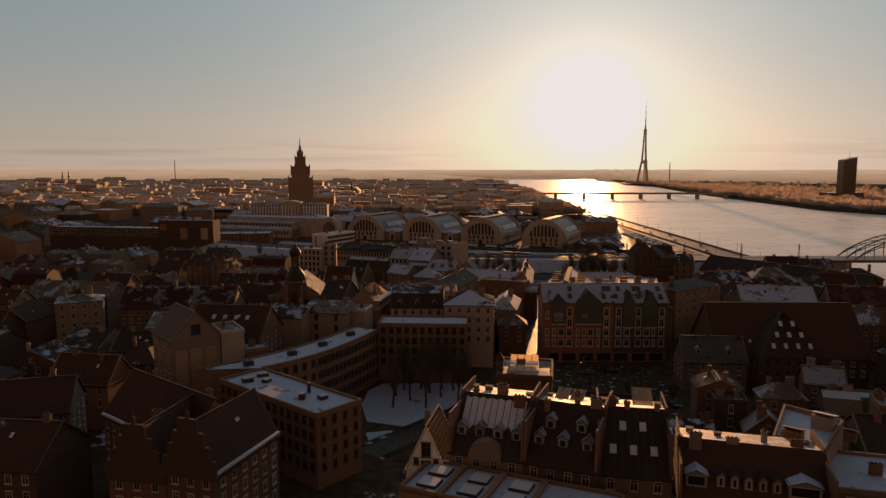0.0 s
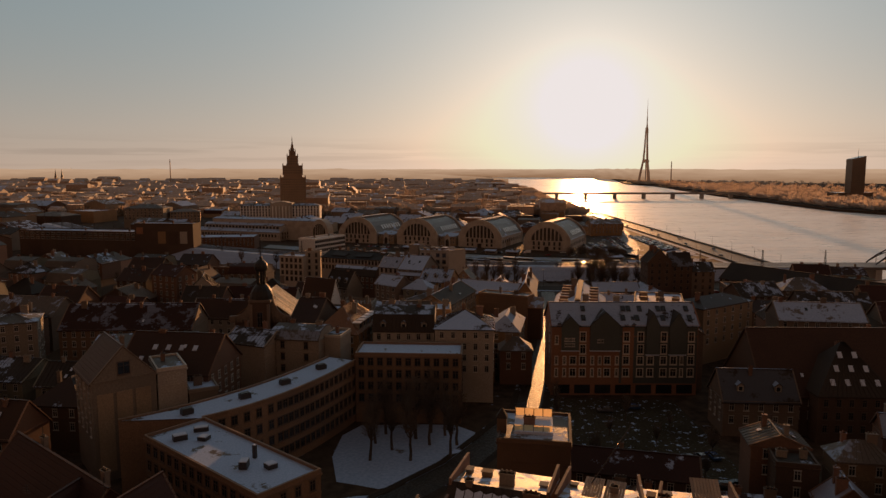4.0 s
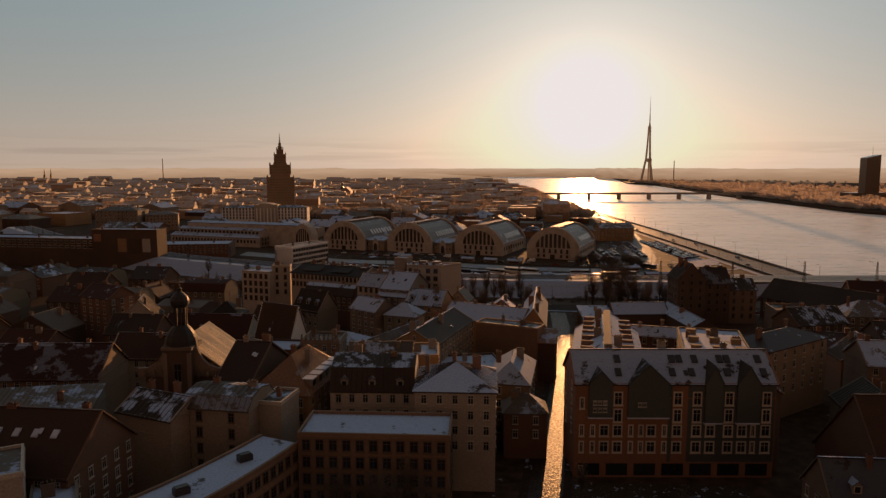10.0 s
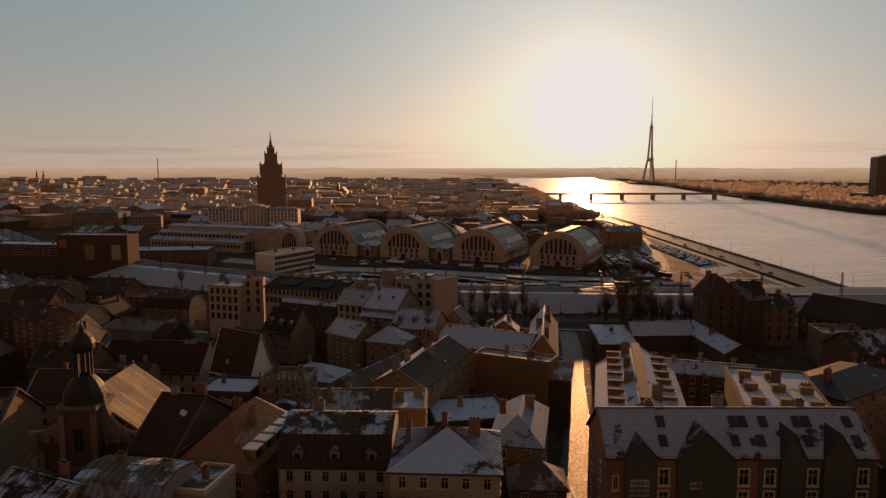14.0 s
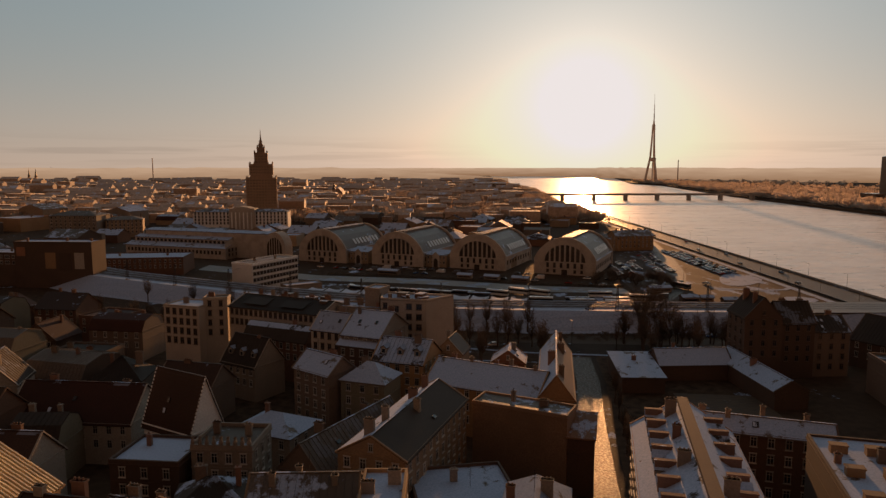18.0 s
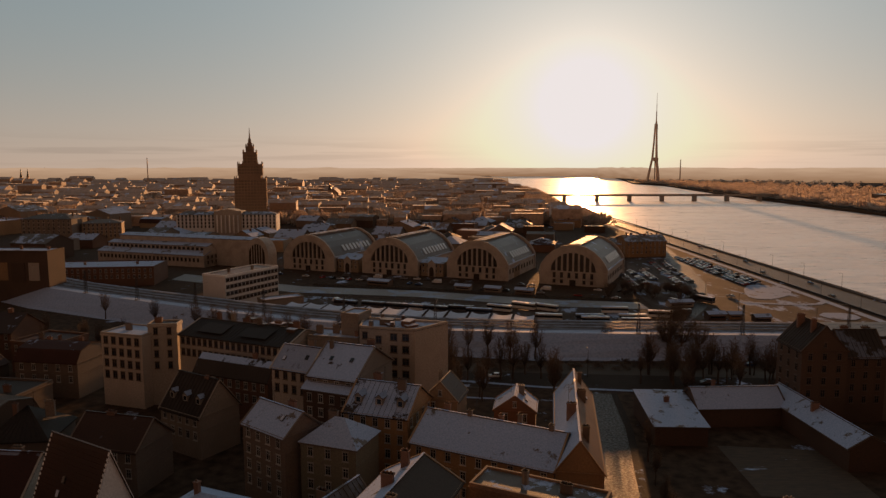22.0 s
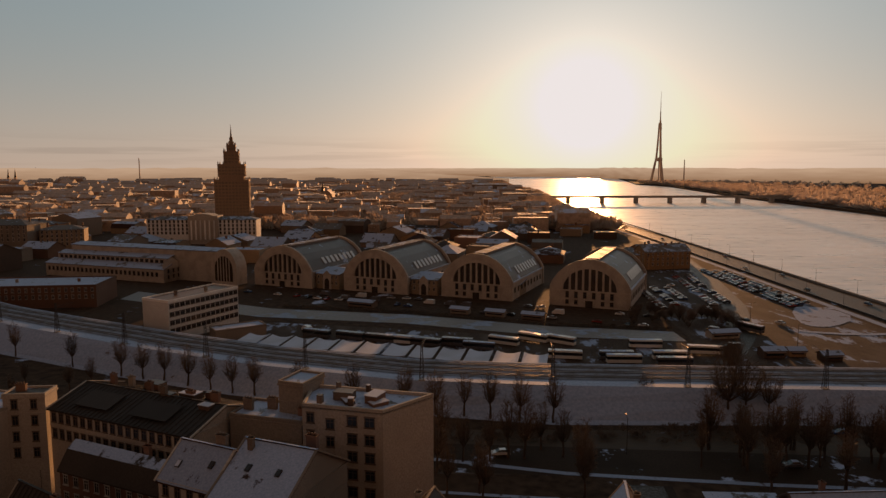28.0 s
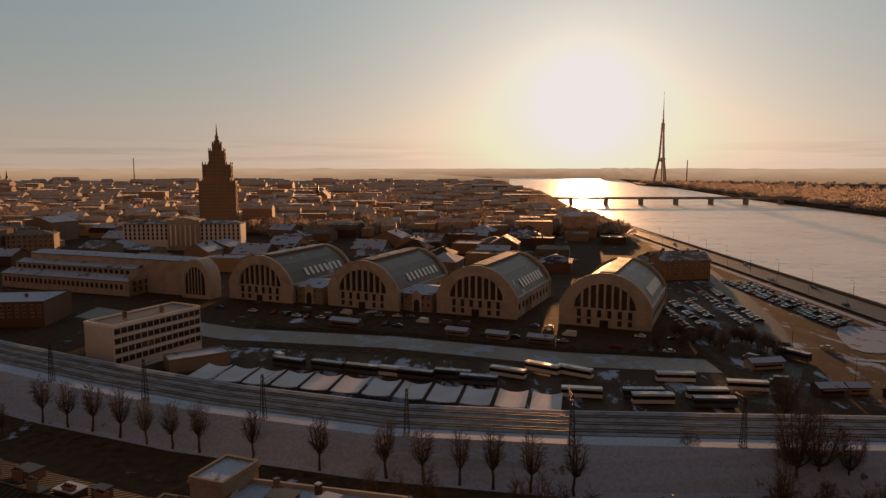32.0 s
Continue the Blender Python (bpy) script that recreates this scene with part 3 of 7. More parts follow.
for bank in (NEAR_BANK, FAR_BANK):
    for (x0, y0), (x1, y1) in zip(bank, bank[1:]):
        g.face([(x0, y0, 0), (x1, y1, 0), (x1, y1, -7), (x0, y0, -7)])
tagged(new("ground", g.mesh("ground", M_GROUND)), "dark winter city ground with patches of old snow", "ground", kind="structure")
sheet("water", [(200, -700), (2000, -700), (2000, 4990), (200, 4990)], -4.0, M_WATER, "frozen river with wind-blown snow streaks on the ice", "river")

# ---- railway embankment ----
RAIL = [(-420, 790), (-300, 655), (-230, 597), (-173, 556), (-130, 532), (-79, 505), (-40, 487), (7, 471), (48, 466), (100, 463), (160, 460), (240, 457)]


def offset_line(line, d):
    out = []
    for i, (x, y) in enumerate(line):
        x0, y0 = line[max(0, i - 1)]
        x1, y1 = line[min(len(line) - 1, i + 1)]
        l = math.hypot(x1 - x0, y1 - y0)
        out.append((x - (y1 - y0) / l * d, y + (x1 - x0) / l * d))
    return out


def strip_pts(line, d0, d1, z):
    a, b = offset_line(line, d0), offset_line(line, d1)
    s = Soup()
    for i in range(len(line) - 1):
        s.face([(*a[i], z), (*a[i + 1], z), (*b[i + 1], z), (*b[i], z)])
    return s


def rows_of(line, section):
    s = Soup()
    pts = [[(*p, z) for p in offset_line(line, d)] for d, z in section]
    for a, b in zip(pts, pts[1:]):
        for i in range(len(line) - 1):
            s.face([a[i], a[i + 1], b[i + 1], b[i]])
    return s


emb = Soup()
WIDE = (1.0, 1.0, 1.0, 0.9, 0.75, 0.64, 0.56, 0.48, 0.72, 0.56, 0.42, 0.42)
bank = []
for d, z in ((-14, 0.02), (-12, 0.8), (-5.5, 4.6), (0, 7.6)):
    near, far = offset_line(RAIL, -13 + d), offset_line(RAIL, -13)
    bank.append([(f[0] + (n0[0] - f[0]) * k, f[1] + (n0[1] - f[1]) * k, z) for n0, f, k in zip(near, far, WIDE)])
for d, z in ((8.5, 7.6), (10, 0)):
    bank.append([(*p, z) for p in offset_line(RAIL, d)])
for a, b in zip(bank, bank[1:]):
    for i in range(len(RAIL) - 1):
        emb.face([a[i], a[i + 1], b[i + 1], b[i]])
tagged(new("embankment", emb.mesh("embankment", M_PARK)), "snow-covered railway embankment slope", "embankment", kind="structure")
tagged(new("trackbed", strip_pts(RAIL, -8.0, 7.5, 7.75).mesh("trackbed", M_BED)), "snowy bed of the railway between dark tracks", "trackbed", kind="structure")
for k in range(3):
    c = -5.2 + 4.6 * k
    tr = thing("railway_track", "pair of steel rails on dark ballast", "railway track", group="tracks on the embankment")
    for d in (c - 0.76, c + 0.76):
        rows_of(RAIL, [(d - 0.06, 7.76), (d - 0.06, 7.94), (d + 0.06, 7.94), (d + 0.06, 7.76)]).part("rail", tr, M_STEEL)
    sl = rows_of(RAIL, [(c - 0.8, 7.76), (c - 0.8, 7.82), (c + 0.8, 7.82), (c + 0.8, 7.76)])
    sl.part("sleeper_bed", tr, M_BALLAST)


def mast():
    top = thing("catenary_mast", "steel lattice mast of the railway's overhead line", "mast", group="overhead line masts")
    s = Soup()
    for sx in (-1, 1):
        for sy in (-1, 1):
            s.tube((sx * 0.6, sy * 0.6, 0), (sx * 0.2, sy * 0.2, 11), 0.09, 0.07, 4)
    for i in range(10):
        a, b = 0.6 - 0.04 * i, 0.6 - 0.04 * (i + 1)
        z0, z1 = i * 1.1, (i + 1) * 1.1
        for sy in (-1, 1):
            s.tube((-a, sy * a, z0), (b, sy * b, z1), 0.05, 0.05, 3)
            s.tube((a, sy * a, z0), (-b, sy * b, z1), 0.05, 0.05, 3)
    s.part("lattice", top, M_STEEL)
    q = Soup()
    q.tube((0, 0, 9.6), (0, 8, 10.1), 0.07, 0.05, 4)
    q.tube((0, 0, 11), (0, 8, 10.1), 0.03, 0.03, 3)
    q.tube((0, 0, 8.6), (0, 4.2, 8.8), 0.05, 0.05, 4)
    q.part("bracket", top, M_STEEL)
    f = Soup()
    f.box(-0.9, -0.9, -0.6, 0.9, 0.9, 0.15)
    f.part("footing", top, M_CONC)
    return top


m0 = mast()
edge = offset_line(RAIL, -12.2)
spots = []
acc = 0.0
for (x0, y0), (x1, y1) in zip(edge, edge[1:]):
    l = math.hypot(x1 - x0, y1 - y0)
    while acc < l:
        spots.append((x0 + (x1 - x0) * acc / l, y0 + (y1 - y0) * acc / l, math.degrees(math.atan2(y1 - y0, x1 - x0))))
        acc += 37.0
    acc -= l
m0.matrix_basis = pose(spots[0][0], spots[0][1], 7.6, 0, 0, spots[0][2])
for x, y, a in spots[1:]:
    copy_thing(m0, pose(x, y, 7.6, 0, 0, a))

# ---- market pavilions ----
PV_A = -23.5
PROFILE = [(-18.5, 0), (-18.5, 9.0), (-17.2, 11.4), (-14.6, 15.0), (-11.0, 18.3), (-6.6, 20.8), (-2.2, 22.0), (2.2, 22.0), (6.6, 20.8), (11.0, 18.3), (14.6, 15.0), (17.2, 11.4), (18.5, 9.0), (18.5, 0)]
M_PVROOF = mat("pavilion_roof_sheet", (0.13, 0.10, 0.085), 0.5, 0.2, vary=0.2, scale=0.5, snow=0.12, snow_scale=0.1, rows=1.1, bump=0.25)
M_SKYL = mat("skylight_glass", (0.62, 0.62, 0.62), 0.3, vary=0.1, bump=0.0, spec=0.8)
M_PVGLASS = mat("old_glazing", (0.05, 0.038, 0.028), 0.25, vary=0.5, scale=0.6, bump=0.0, tint=0.1)


def arch_pts(w, z0, zs, zt, n=10):
    """Half-round arch outline: left foot, spring, crown, right foot."""
    pts = [(-w / 2, z0)]
    for i in range(n + 1):
        t = math.pi * i / n
        pts.append((-w / 2 * math.cos(t), zs + (zt - zs) * math.sin(t)))
    pts.append((w / 2, z0))
    return pts


def pavilion(x, y, depth=60.0):
    top = thing("market_pavilion", "arched market pavilion with a stone front and a big half-round window", "market hall", x, y, 0, PV_A, group="market pavilions in a row")
    # front wall with the arched opening
    for name, y0, y1 in (("front_wall", 0.0, 1.6), ("back_wall", depth - 1.4, depth)):
        s = Soup()
        outer = [(-19.6, 8.0), (-19.6, 9.8), (-18.2, 12.7), (-15.6, 16.3), (-11.8, 19.8), (-7.0, 22.3), (-2.4, 23.4), (2.4, 23.4), (7.0, 22.3), (11.8, 19.8), (15.6, 16.3), (18.2, 12.7), (19.6, 9.8), (19.6, 8.0)]
        inner = arch_pts(26.0, 8.0, 8.4, 18.8, 11)
        n = len(outer)
        for i in range(n - 1):
            a, b, c, d = outer[i], outer[i + 1], inner[i + 1], inner[i]
            s.face([(a[0], y0, a[1]), (d[0], y0, d[1]), (c[0], y0, c[1]), (b[0], y0, b[1])])
            s.face([(d[0], y0, d[1]), (d[0], y1, d[1]), (c[0], y1, c[1]), (c[0], y0, c[1])])
            s.face([(a[0], y0, a[1]), (b[0], y0, b[1]), (b[0], y1, b[1]), (a[0], y1, a[1])])
            s.face([(b[0], y1, b[1]), (c[0], y1, c[1]), (d[0], y1, d[1]), (a[0], y1, a[1])])
        s.box(-19.6, y0, 0, 19.6, y1, 8.0, 0)
        s.part(name, top, M_STONE)
    gl = Soup()
    gl.face([(px, 1.1, pz) for px, pz in arch_pts(26.0, 8.0, 8.4, 18.8, 16)][::-1])
    gl.part("arched_window", top, M_PVGLASS, label="dark half-round glazing")
    for i in range(7):
        px = -13.0 + 26.0 * (i + 1) / 8
        zt = 8.4 + 10.4 * math.sqrt(max(0, 1 - (px / 13.0) ** 2))
        b = Soup()
        b.box(px - 0.48, 0.15, 8.2, px + 0.48, 1.25, zt + 0.1)
        b.part("mullion", top, M_STONE)
    for k, r in ((19.6, 0),):
        c = Soup()
        for i in range(24):
            t0, t1 = math.pi * i / 24, math.pi * (i + 1) / 24
            q = [(-math.cos(t) * rr, 8.4 + (10.4 + (rr - 13.0) * 0.95) * math.sin(t)) for t in (t0, t1) for rr in (13.0, 14.2)]
            c.face([(q[0][0], -0.2, q[0][1]), (q[2][0], -0.2, q[2][1]), (q[3][0], -0.2, q[3][1]), (q[1][0], -0.2, q[1][1])])
            c.face([(q[1][0], -0.2, q[1][1]), (q[3][0], -0.2, q[3][1]), (q[3][0], 0.1, q[3][1]), (q[1][0], 0.1, q[1][1])])
        c.part("arch_moulding", top, M_STONE)
    for i in range(6):
        px = -10.8 + 21.6 * i / 5
        put("window", window_mesh(1.7, 3.0, True), top, pose(px, -0.03, 4.3))
        if i not in (2, 3):
            put("window", window_mesh(1.7, 2.0, True), top, pose(px, -0.03, 1.2))
    d = Soup()
    d.box(-2.2, -0.5, 0, 2.2, 0.1, 3.9)
    d.box(-1.8, -0.56, 0, 1.8, -0.49, 3.3, 1)
    d.part("door", top, M_STONE, M_PVGLASS)
    co = Soup()
    co.box(-19.7, -0.25, 7.6, 19.7, 0.1, 8.2, 0, True)
    co.part("cornice", top, M_STONE)
    # side walls and the curved roof
    for sx in (-1, 1):
        w = Soup()
        w.box(sx * 18.5 - 0.4, 1.6, 0, sx * 18.5 + 0.4, depth - 1.4, 9.0)
        w.part("side_wall", top, M_STONE)
        for i in range(10):
            put("window", window_mesh(2.2, 2.6, True), top, pose(sx * 18.95, 6 + i * 6.0, 3.6, 0, 0, 90 * sx))
        gt = Soup()
        gt.box(sx * 18.9 - 0.45, 1.6, 9.0, sx * 18.9 + 0.45, depth - 1.4, 9.5)
        gt.part("gutter", top, M_SNOW, label="snow lying in the gutter")
    r = Soup()
    for (x0, z0), (x1, z1) in zip(PROFILE[1:-1], PROFILE[2:-1]):
        r.slab([(x0, 1.6, z0 + 0.3), (x1, 1.6, z1 + 0.3), (x1, depth - 1.4, z1 + 0.3), (x0, depth - 1.4, z0 + 0.3)], 0.35)
    r.part("roof", top, M_PVROOF, label="curved sheet-metal roof")
    rl = Soup()
    rl.box(-3.2, 5, 22.0, 3.2, depth - 5, 23.2)
    rl.part("ridge_lantern", top, M_PVROOF)
    rs = Soup()
    rs.slab([(-3.4, 4.8, 23.4), (3.4, 4.8, 23.4), (3.4, depth - 4.8, 23.4), (-3.4, depth - 4.8, 23.4)], 0.18)
    rs.part("lantern_roof", top, roof_mat("tin", 0.5))
    sk = Soup()
    x0, z0, x1, z1 = 16.9, 11.8, 14.4, 15.2
    nx, nz = 0.83, 0.55
    for i in range(8):
        y0 = 17 + i * 4.6
        sk = Soup()
        sk.slab([(x0 + nx * 0.6, y0, z0 + nz * 0.6), (x0 + nx * 0.6, y0 + 2.6, z0 + nz * 0.6), (x1 + nx * 0.6, y0 + 2.6, z1 + nz * 0.6), (x1 + nx * 0.6, y0, z1 + nz * 0.6)], 0.25)
        sk.part("skylight", top, M_SKYL, label="pale slanted skylight")
        sk = Soup()
        sk.slab([(-x1 - nx * 0.6, y0, z1 + nz * 0.6), (-x1 - nx * 0.6, y0 + 2.6, z1 + nz * 0.6), (-x0 - nx * 0.6, y0 + 2.6, z0 + nz * 0.6), (-x0 - nx * 0.6, y0, z0 + nz * 0.6)], 0.25)
        sk.part("skylight", top, M_SKYL, label="pale slanted skylight")
    return top


ca, sa = math.cos(radians(PV_A)), math.sin(radians(PV_A))
PVC = [(-74.5, 655), (-20.0, 636), (34.0, 618), (87.5, 595)]      # middle of each front
pv = pavilion(*PVC[0])
for i in (1, 2, 3):
    copy_thing(pv, pose(PVC[i][0], PVC[i][1], 0, 0, 0, PV_A))
for i in range(3):
    x, y = PVC[i][0] + 20.0 * ca - 4 * sa, PVC[i][1] + 20.0 * sa + 4 * ca
    w = 15.0
    if i < 2:
        lk = house(x, y, x + w * ca, y + w * sa, 26, 8.5, 10.5, "gable", "sand", "tin", 0.75, "f", 2.6, 0, name="link_building", label="low sandstone link between two market pavilions with a snowy roof", category="building")
        po = Soup()
        po.box(w / 2 - 2.6, -0.7, 0, w / 2 + 2.6, 0, 8.0)
        po.face([(w / 2 - 2.8, -0.7, 8), (w / 2 + 2.8, -0.7, 8), (w / 2, -0.7, 10.6)])
        po.face([(w / 2 + 1.5, -0.75, 0.1), (w / 2 + 1.5, -0.75, 4.5), (w / 2 + 0.9, -0.75, 5.6), (w / 2, -0.75, 6.1), (w / 2 - 0.9, -0.75, 5.6), (w / 2 - 1.5, -0.75, 4.5), (w / 2 - 1.5, -0.75, 0.1)][::-1][::-1], 1)
        po.part("portal", lk, M_STONE, M_PVGLASS)
    else:
        house(x - 6, y + 14, x - 6 + 10 * ca, y + 14 + 10 * sa, 12, 6.0, 7.5, "shed", "sand", "tin", 0.9, "", 2.6, 0, name="annex", label="small annex with a snow-covered roof beside a pavilion", category="building")

# the fifth hall, set crosswise, with a raised middle
hall = thing("market_hall", "long stepped market hall with snow on its tiered roofs", "market hall", -234.2, 699.3, 0, -20.3)
s = Soup()
s.box(0, 0, 0, 93, 42, 8); s.box(3, 7, 8, 90, 35, 13.5); s.box(8, 13, 13.5, 90, 29, 18.5); s.box(90, 13, 0, 122, 29, 18.5)
s.part("wall", hall, M_STONE)
for y0, y1, z0, z1, xx0, xx1 in ((-0.5, 7, 8.0, 10.5, -0.5, 93.5), (6.6, 13, 13.5, 15.2, 2.5, 90.5), (12.5, 21, 18.5, 19.8, 7.5, 122.5)):
    r = Soup()
    r.slab([(xx0, y0, z0), (xx1, y0, z0), (xx1, y1, z1), (xx0, y1, z1)], 0.3)
    r.part("roof", hall, roof_mat("tin", 0.85))
r = Soup()
r.slab([(122.5, 29.5, 18.5), (7.5, 29.5, 18.5), (7.5, 21, 19.8), (122.5, 21, 19.8)], 0.3)
r.slab([(90.5, 35.4, 13.5), (2.5, 35.4, 13.5), (2.5, 29, 15.2), (90.5, 29, 15.2)], 0.3)
r.slab([(93.5, 42.5, 8), (-0.5, 42.5, 8), (-0.5, 35, 10.5), (93.5, 35, 10.5)], 0.3)
r.part("back_roof", hall, roof_mat("tin", 0.5))
for i in range(26):
    put("window", window_mesh(1.8, 2.4, True), hall, pose(3 + i * 3.4, -0.03, 3.6))
for i in range(22):
    put("window", window_mesh(2.4, 1.8, True), hall, pose(6 + i * 3.8, 6.96, 10.7))
for i in range(3):
    for j in range(2):
        put("window", window_mesh(1.5, 2.2, True), hall, pose(93.03, 4 + 4.2 * i, 2 + 3.4 * j, 0, 0, 90))
gb = Soup()
gb.box(92.0, 0.5, 0, 93.0, 14, 11)
gb.face([(93.0, 0.5, 11), (93.0, 14, 11), (93.0, 7.2, 14.5)]); gb.face([(92.0, 14, 11), (92.0, 0.5, 11), (92.0, 7.2, 14.5)])
gb.part("end_gable", hall, M_STONE)
ah = thing("arched_gate_hall", "arched stone end of a market hall with a round-headed window", "market hall", -110, 662, 0, PV_A)
s = Soup()
o = arch_pts(18.5, 0, 9, 20.6, 14)
s.face([(x, 0, z) for x, z in o]); s.face([(x, 9, z) for x, z in o][::-1])
for a, b in zip(o, o[1:]):
    s.face([(b[0], 0, b[1]), (a[0], 0, a[1]), (a[0], 9, a[1]), (b[0], 9, b[1])])
s.part("wall", ah, M_STONE)
s = Soup()
s.face([(x, -0.05, z) for x, z in arch_pts(13, 2, 9, 16.6, 12)])
s.part("arched_window", ah, M_PVGLASS)
for i in range(5):
    px = -6.2 + 12.4 * (i + 1) / 6
    b = Soup()
    b.box(px - 0.3, -0.3, 2, px + 0.3, 0, 9 + 7.5 * math.sqrt(1 - (px / 6.5) ** 2))
    b.part("mullion", ah, M_STONE)

# ---- the tiered high-rise ----
M_ACAD = mat("tower_stone", (0.29, 0.20, 0.135), 0.85, vary=0.2, scale=0.15)
M_ACADWIN = mat("tower_windows", (0.20, 0.145, 0.10), 0.3, vary=0.3, bump=0.0)
ac = thing("high_rise_tower", "stepped brown stone high-rise with pinnacles and a slender spire", "tower", -208, 1010, 0, 12)


def tier(hw, hd, z0, z1, cx=0, cy=0, step=3.1, pin=True, name="tier"):
    """One storey block of the tower: a body with a cornice, piers up its faces and bands of windows between them."""
    s = Soup()
    s.box(cx - hw, cy - hd, z0, cx + hw, cy + hd, z1)
    ob = s.part(name, ac, M_ACAD)
    s = Soup()
    s.box(cx - hw - 0.7, cy - hd - 0.7, z1 - 1.0, cx + hw + 0.7, cy + hd + 0.7, z1 + 0.9, 0, True)
    s.part("cornice", ac, M_ACAD)
    p = Soup()
    p.box(-0.5, -0.55, z0, 0.5, 0, z1 - 1.0)
    pier = p.mesh("pier", M_ACAD)
    n = max(1, int(2 * hw / step))
    for i in range(n + 1):
        put("pier", pier, ac, pose(cx - hw + 2 * hw * i / n, cy - hd, 0))
    n2 = max(1, int(2 * hd / step))
    for i in range(n2 + 1):
        for sx in (-1, 1):
            put("pier", pier, ac, pose(cx + sx * hw, cy - hd + 2 * hd * i / n2, 0, 0, 0, 90 * sx))
    w = Soup()
    w.box(-hw + 0.4, -0.06, 0, hw - 0.4, 0.05, 1.9)
    front = w.mesh("window_band", M_ACADWIN)
    w = Soup()
    w.box(-hd + 0.4, -0.06, 0, hd - 0.4, 0.05, 1.9)
    side = w.mesh("window_band", M_ACADWIN)
    for z in np.arange(z0 + 2.2, z1 - 2.5, 3.4):
        put("window_band", front, ac, pose(cx, cy - hd, float(z)))
        for sx in (-1, 1):
            put("window_band", side, ac, pose(cx + sx * hw, cy, float(z), 0, 0, 90 * sx))
    if pin:
        k = max(2, int(2 * hw / 4.5))
        for i in range(k + 1):
            for sy in (-1, 1):
                p = Soup()
                x = cx - hw + 2 * hw * i / k
                p.lathe([(0.75, z1 + 0.9), (0.75, z1 + 2.4), (0.001, z1 + 4.2)], 4, x, cy + sy * hd)
                p.part("pinnacle", ac, M_ACAD)
    return ob


tier(17.0, 14, 0, 53)
tier(11.5, 14.5, 53, 57, pin=False)
tier(13.2, 11, 57, 69.5)
tier(7.2, 7, 69.5, 83)
tier(4.0, 4, 83, 89.5)
s = Soup()
s.lathe([(3.0, 90), (3.0, 94), (1.9, 95), (1.9, 98), (1.1, 99.5), (0.7, 103), (0.12, 112)], 8)
s.part("spire", ac, M_ACAD)
house(-243, 871, -147, 872.5, 16, 21.5, 24, "hip", "bright", "tin", 0.5, "f", 3.6, 3, wsize=(1.6, 2.3), dark=True, name="office_palace", label="long pale institute building with rows of tall windows", category="building", floors=4)
s = thing("portal_block", "raised pale middle block with a curved gable and columns", "building", -206, 869.5)
q = Soup()
q.box(0, 0, 0, 26, 16, 25.0)
q.face([(4, 0, 25.0), (22, 0, 25.0), (19, 0, 26.2), (13, 0, 26.8), (7, 0, 26.2)])
q.face([(22, 16, 25.0), (4, 16, 25.0), (7, 16, 26.2), (13, 16, 26.8), (19, 16, 26.2)])
for a, b in (((4, 25.0), (7, 26.2)), ((7, 26.2), (13, 26.8)), ((13, 26.8), (19, 26.2)), ((19, 26.2), (22, 25.0))):
    q.face([(a[0], 0, a[1]), (b[0], 0, b[1]), (b[0], 16, b[1]), (a[0], 16, a[1])])
q.part("wall", s, wall_mat("white"))
for i in range(6):
    c = Soup()
    c.lathe([(0.7, 4), (0.6, 21)], 8, 3 + i * 4, -0.8)
    c.part("column", s, wall_mat("bright"))

# ---- broadcasting tower, bridges, glass high-rise ----
tv = thing("broadcasting_tower", "three-legged concrete and steel broadcasting tower with a tall antenna", "tower", 834, 2873, 0, 20)
# concrete with a pale base colour that stands in for haze
M_TV = mat("tower_concrete", (0.72, 0.58, 0.47), 0.7, vary=0.2, scale=0.02)
for k in range(3):
    a = math.pi * 2 * k / 3 + 0.5
    s = Soup()
    pr = [(28, 0), (20, 45), (10, 97), (6.6, 150), (5.0, 185), (3.6, 226)]
    for (r0, z0), (r1, z1) in zip(pr, pr[1:]):
        s.tube((r0 * math.cos(a), r0 * math.sin(a), z0), (r1 * math.cos(a), r1 * math.sin(a), z1), 5.2 - z0 * 0.01, 5.2 - z1 * 0.01, 6)
    s.part("leg", tv, M_TV)
s = Soup()
s.lathe([(2.2, 0), (2.2, 84)], 8)
s.part("lift_shaft", tv, M_TV)
s = Soup()
s.lathe([(0.5, 84), (11.5, 86), (12.2, 90), (12.2, 97), (8, 99)], 14)
s.part("viewing_deck", tv, M_TV)
s = Soup()
s.lathe([(8, 205), (6.2, 207), (6.0, 222), (3.6, 226), (3.0, 238), (2.2, 240), (2.0, 268), (1.3, 270), (1.1, 300), (0.7, 302), (0.4, 342)], 8)
s.part("antenna", tv, M_TV)

hr = thing("glass_high_rise", "dark glass office tower with a slanted top and a mast", "tower", 836, 1446, 0, 4)
M_HR = mat("tower_glazing", (0.16, 0.12, 0.09), 0.2, 0.2, vary=0.2, scale=0.1, bump=0.0)
s = Soup()
s.box(0, 0, 0, 29, 20, 82)
s.face([(0, 0, 82), (29, 0, 82), (29, 0, 90), (0, 0, 84)]); s.face([(29, 20, 82), (0, 20, 82), (0, 20, 84), (29, 20, 90)])
s.face([(0, 0, 84), (29, 0, 90), (29, 20, 90), (0, 20, 84)]); s.face([(29, 0, 82), (29, 20, 82), (29, 20, 90), (29, 0, 90)]); s.face([(0, 20, 82), (0, 0, 82), (0, 0, 84), (0, 20, 84)])
s.part("tower_block", hr, M_HR)
for i in range(22):
    b = Soup()
    b.box(-0.2, -0.25, 3.5 + i * 3.6, 29.2, 20.2, 4.2 + i * 3.6, 0, True)
    b.part("floor_band", hr, M_STEEL)
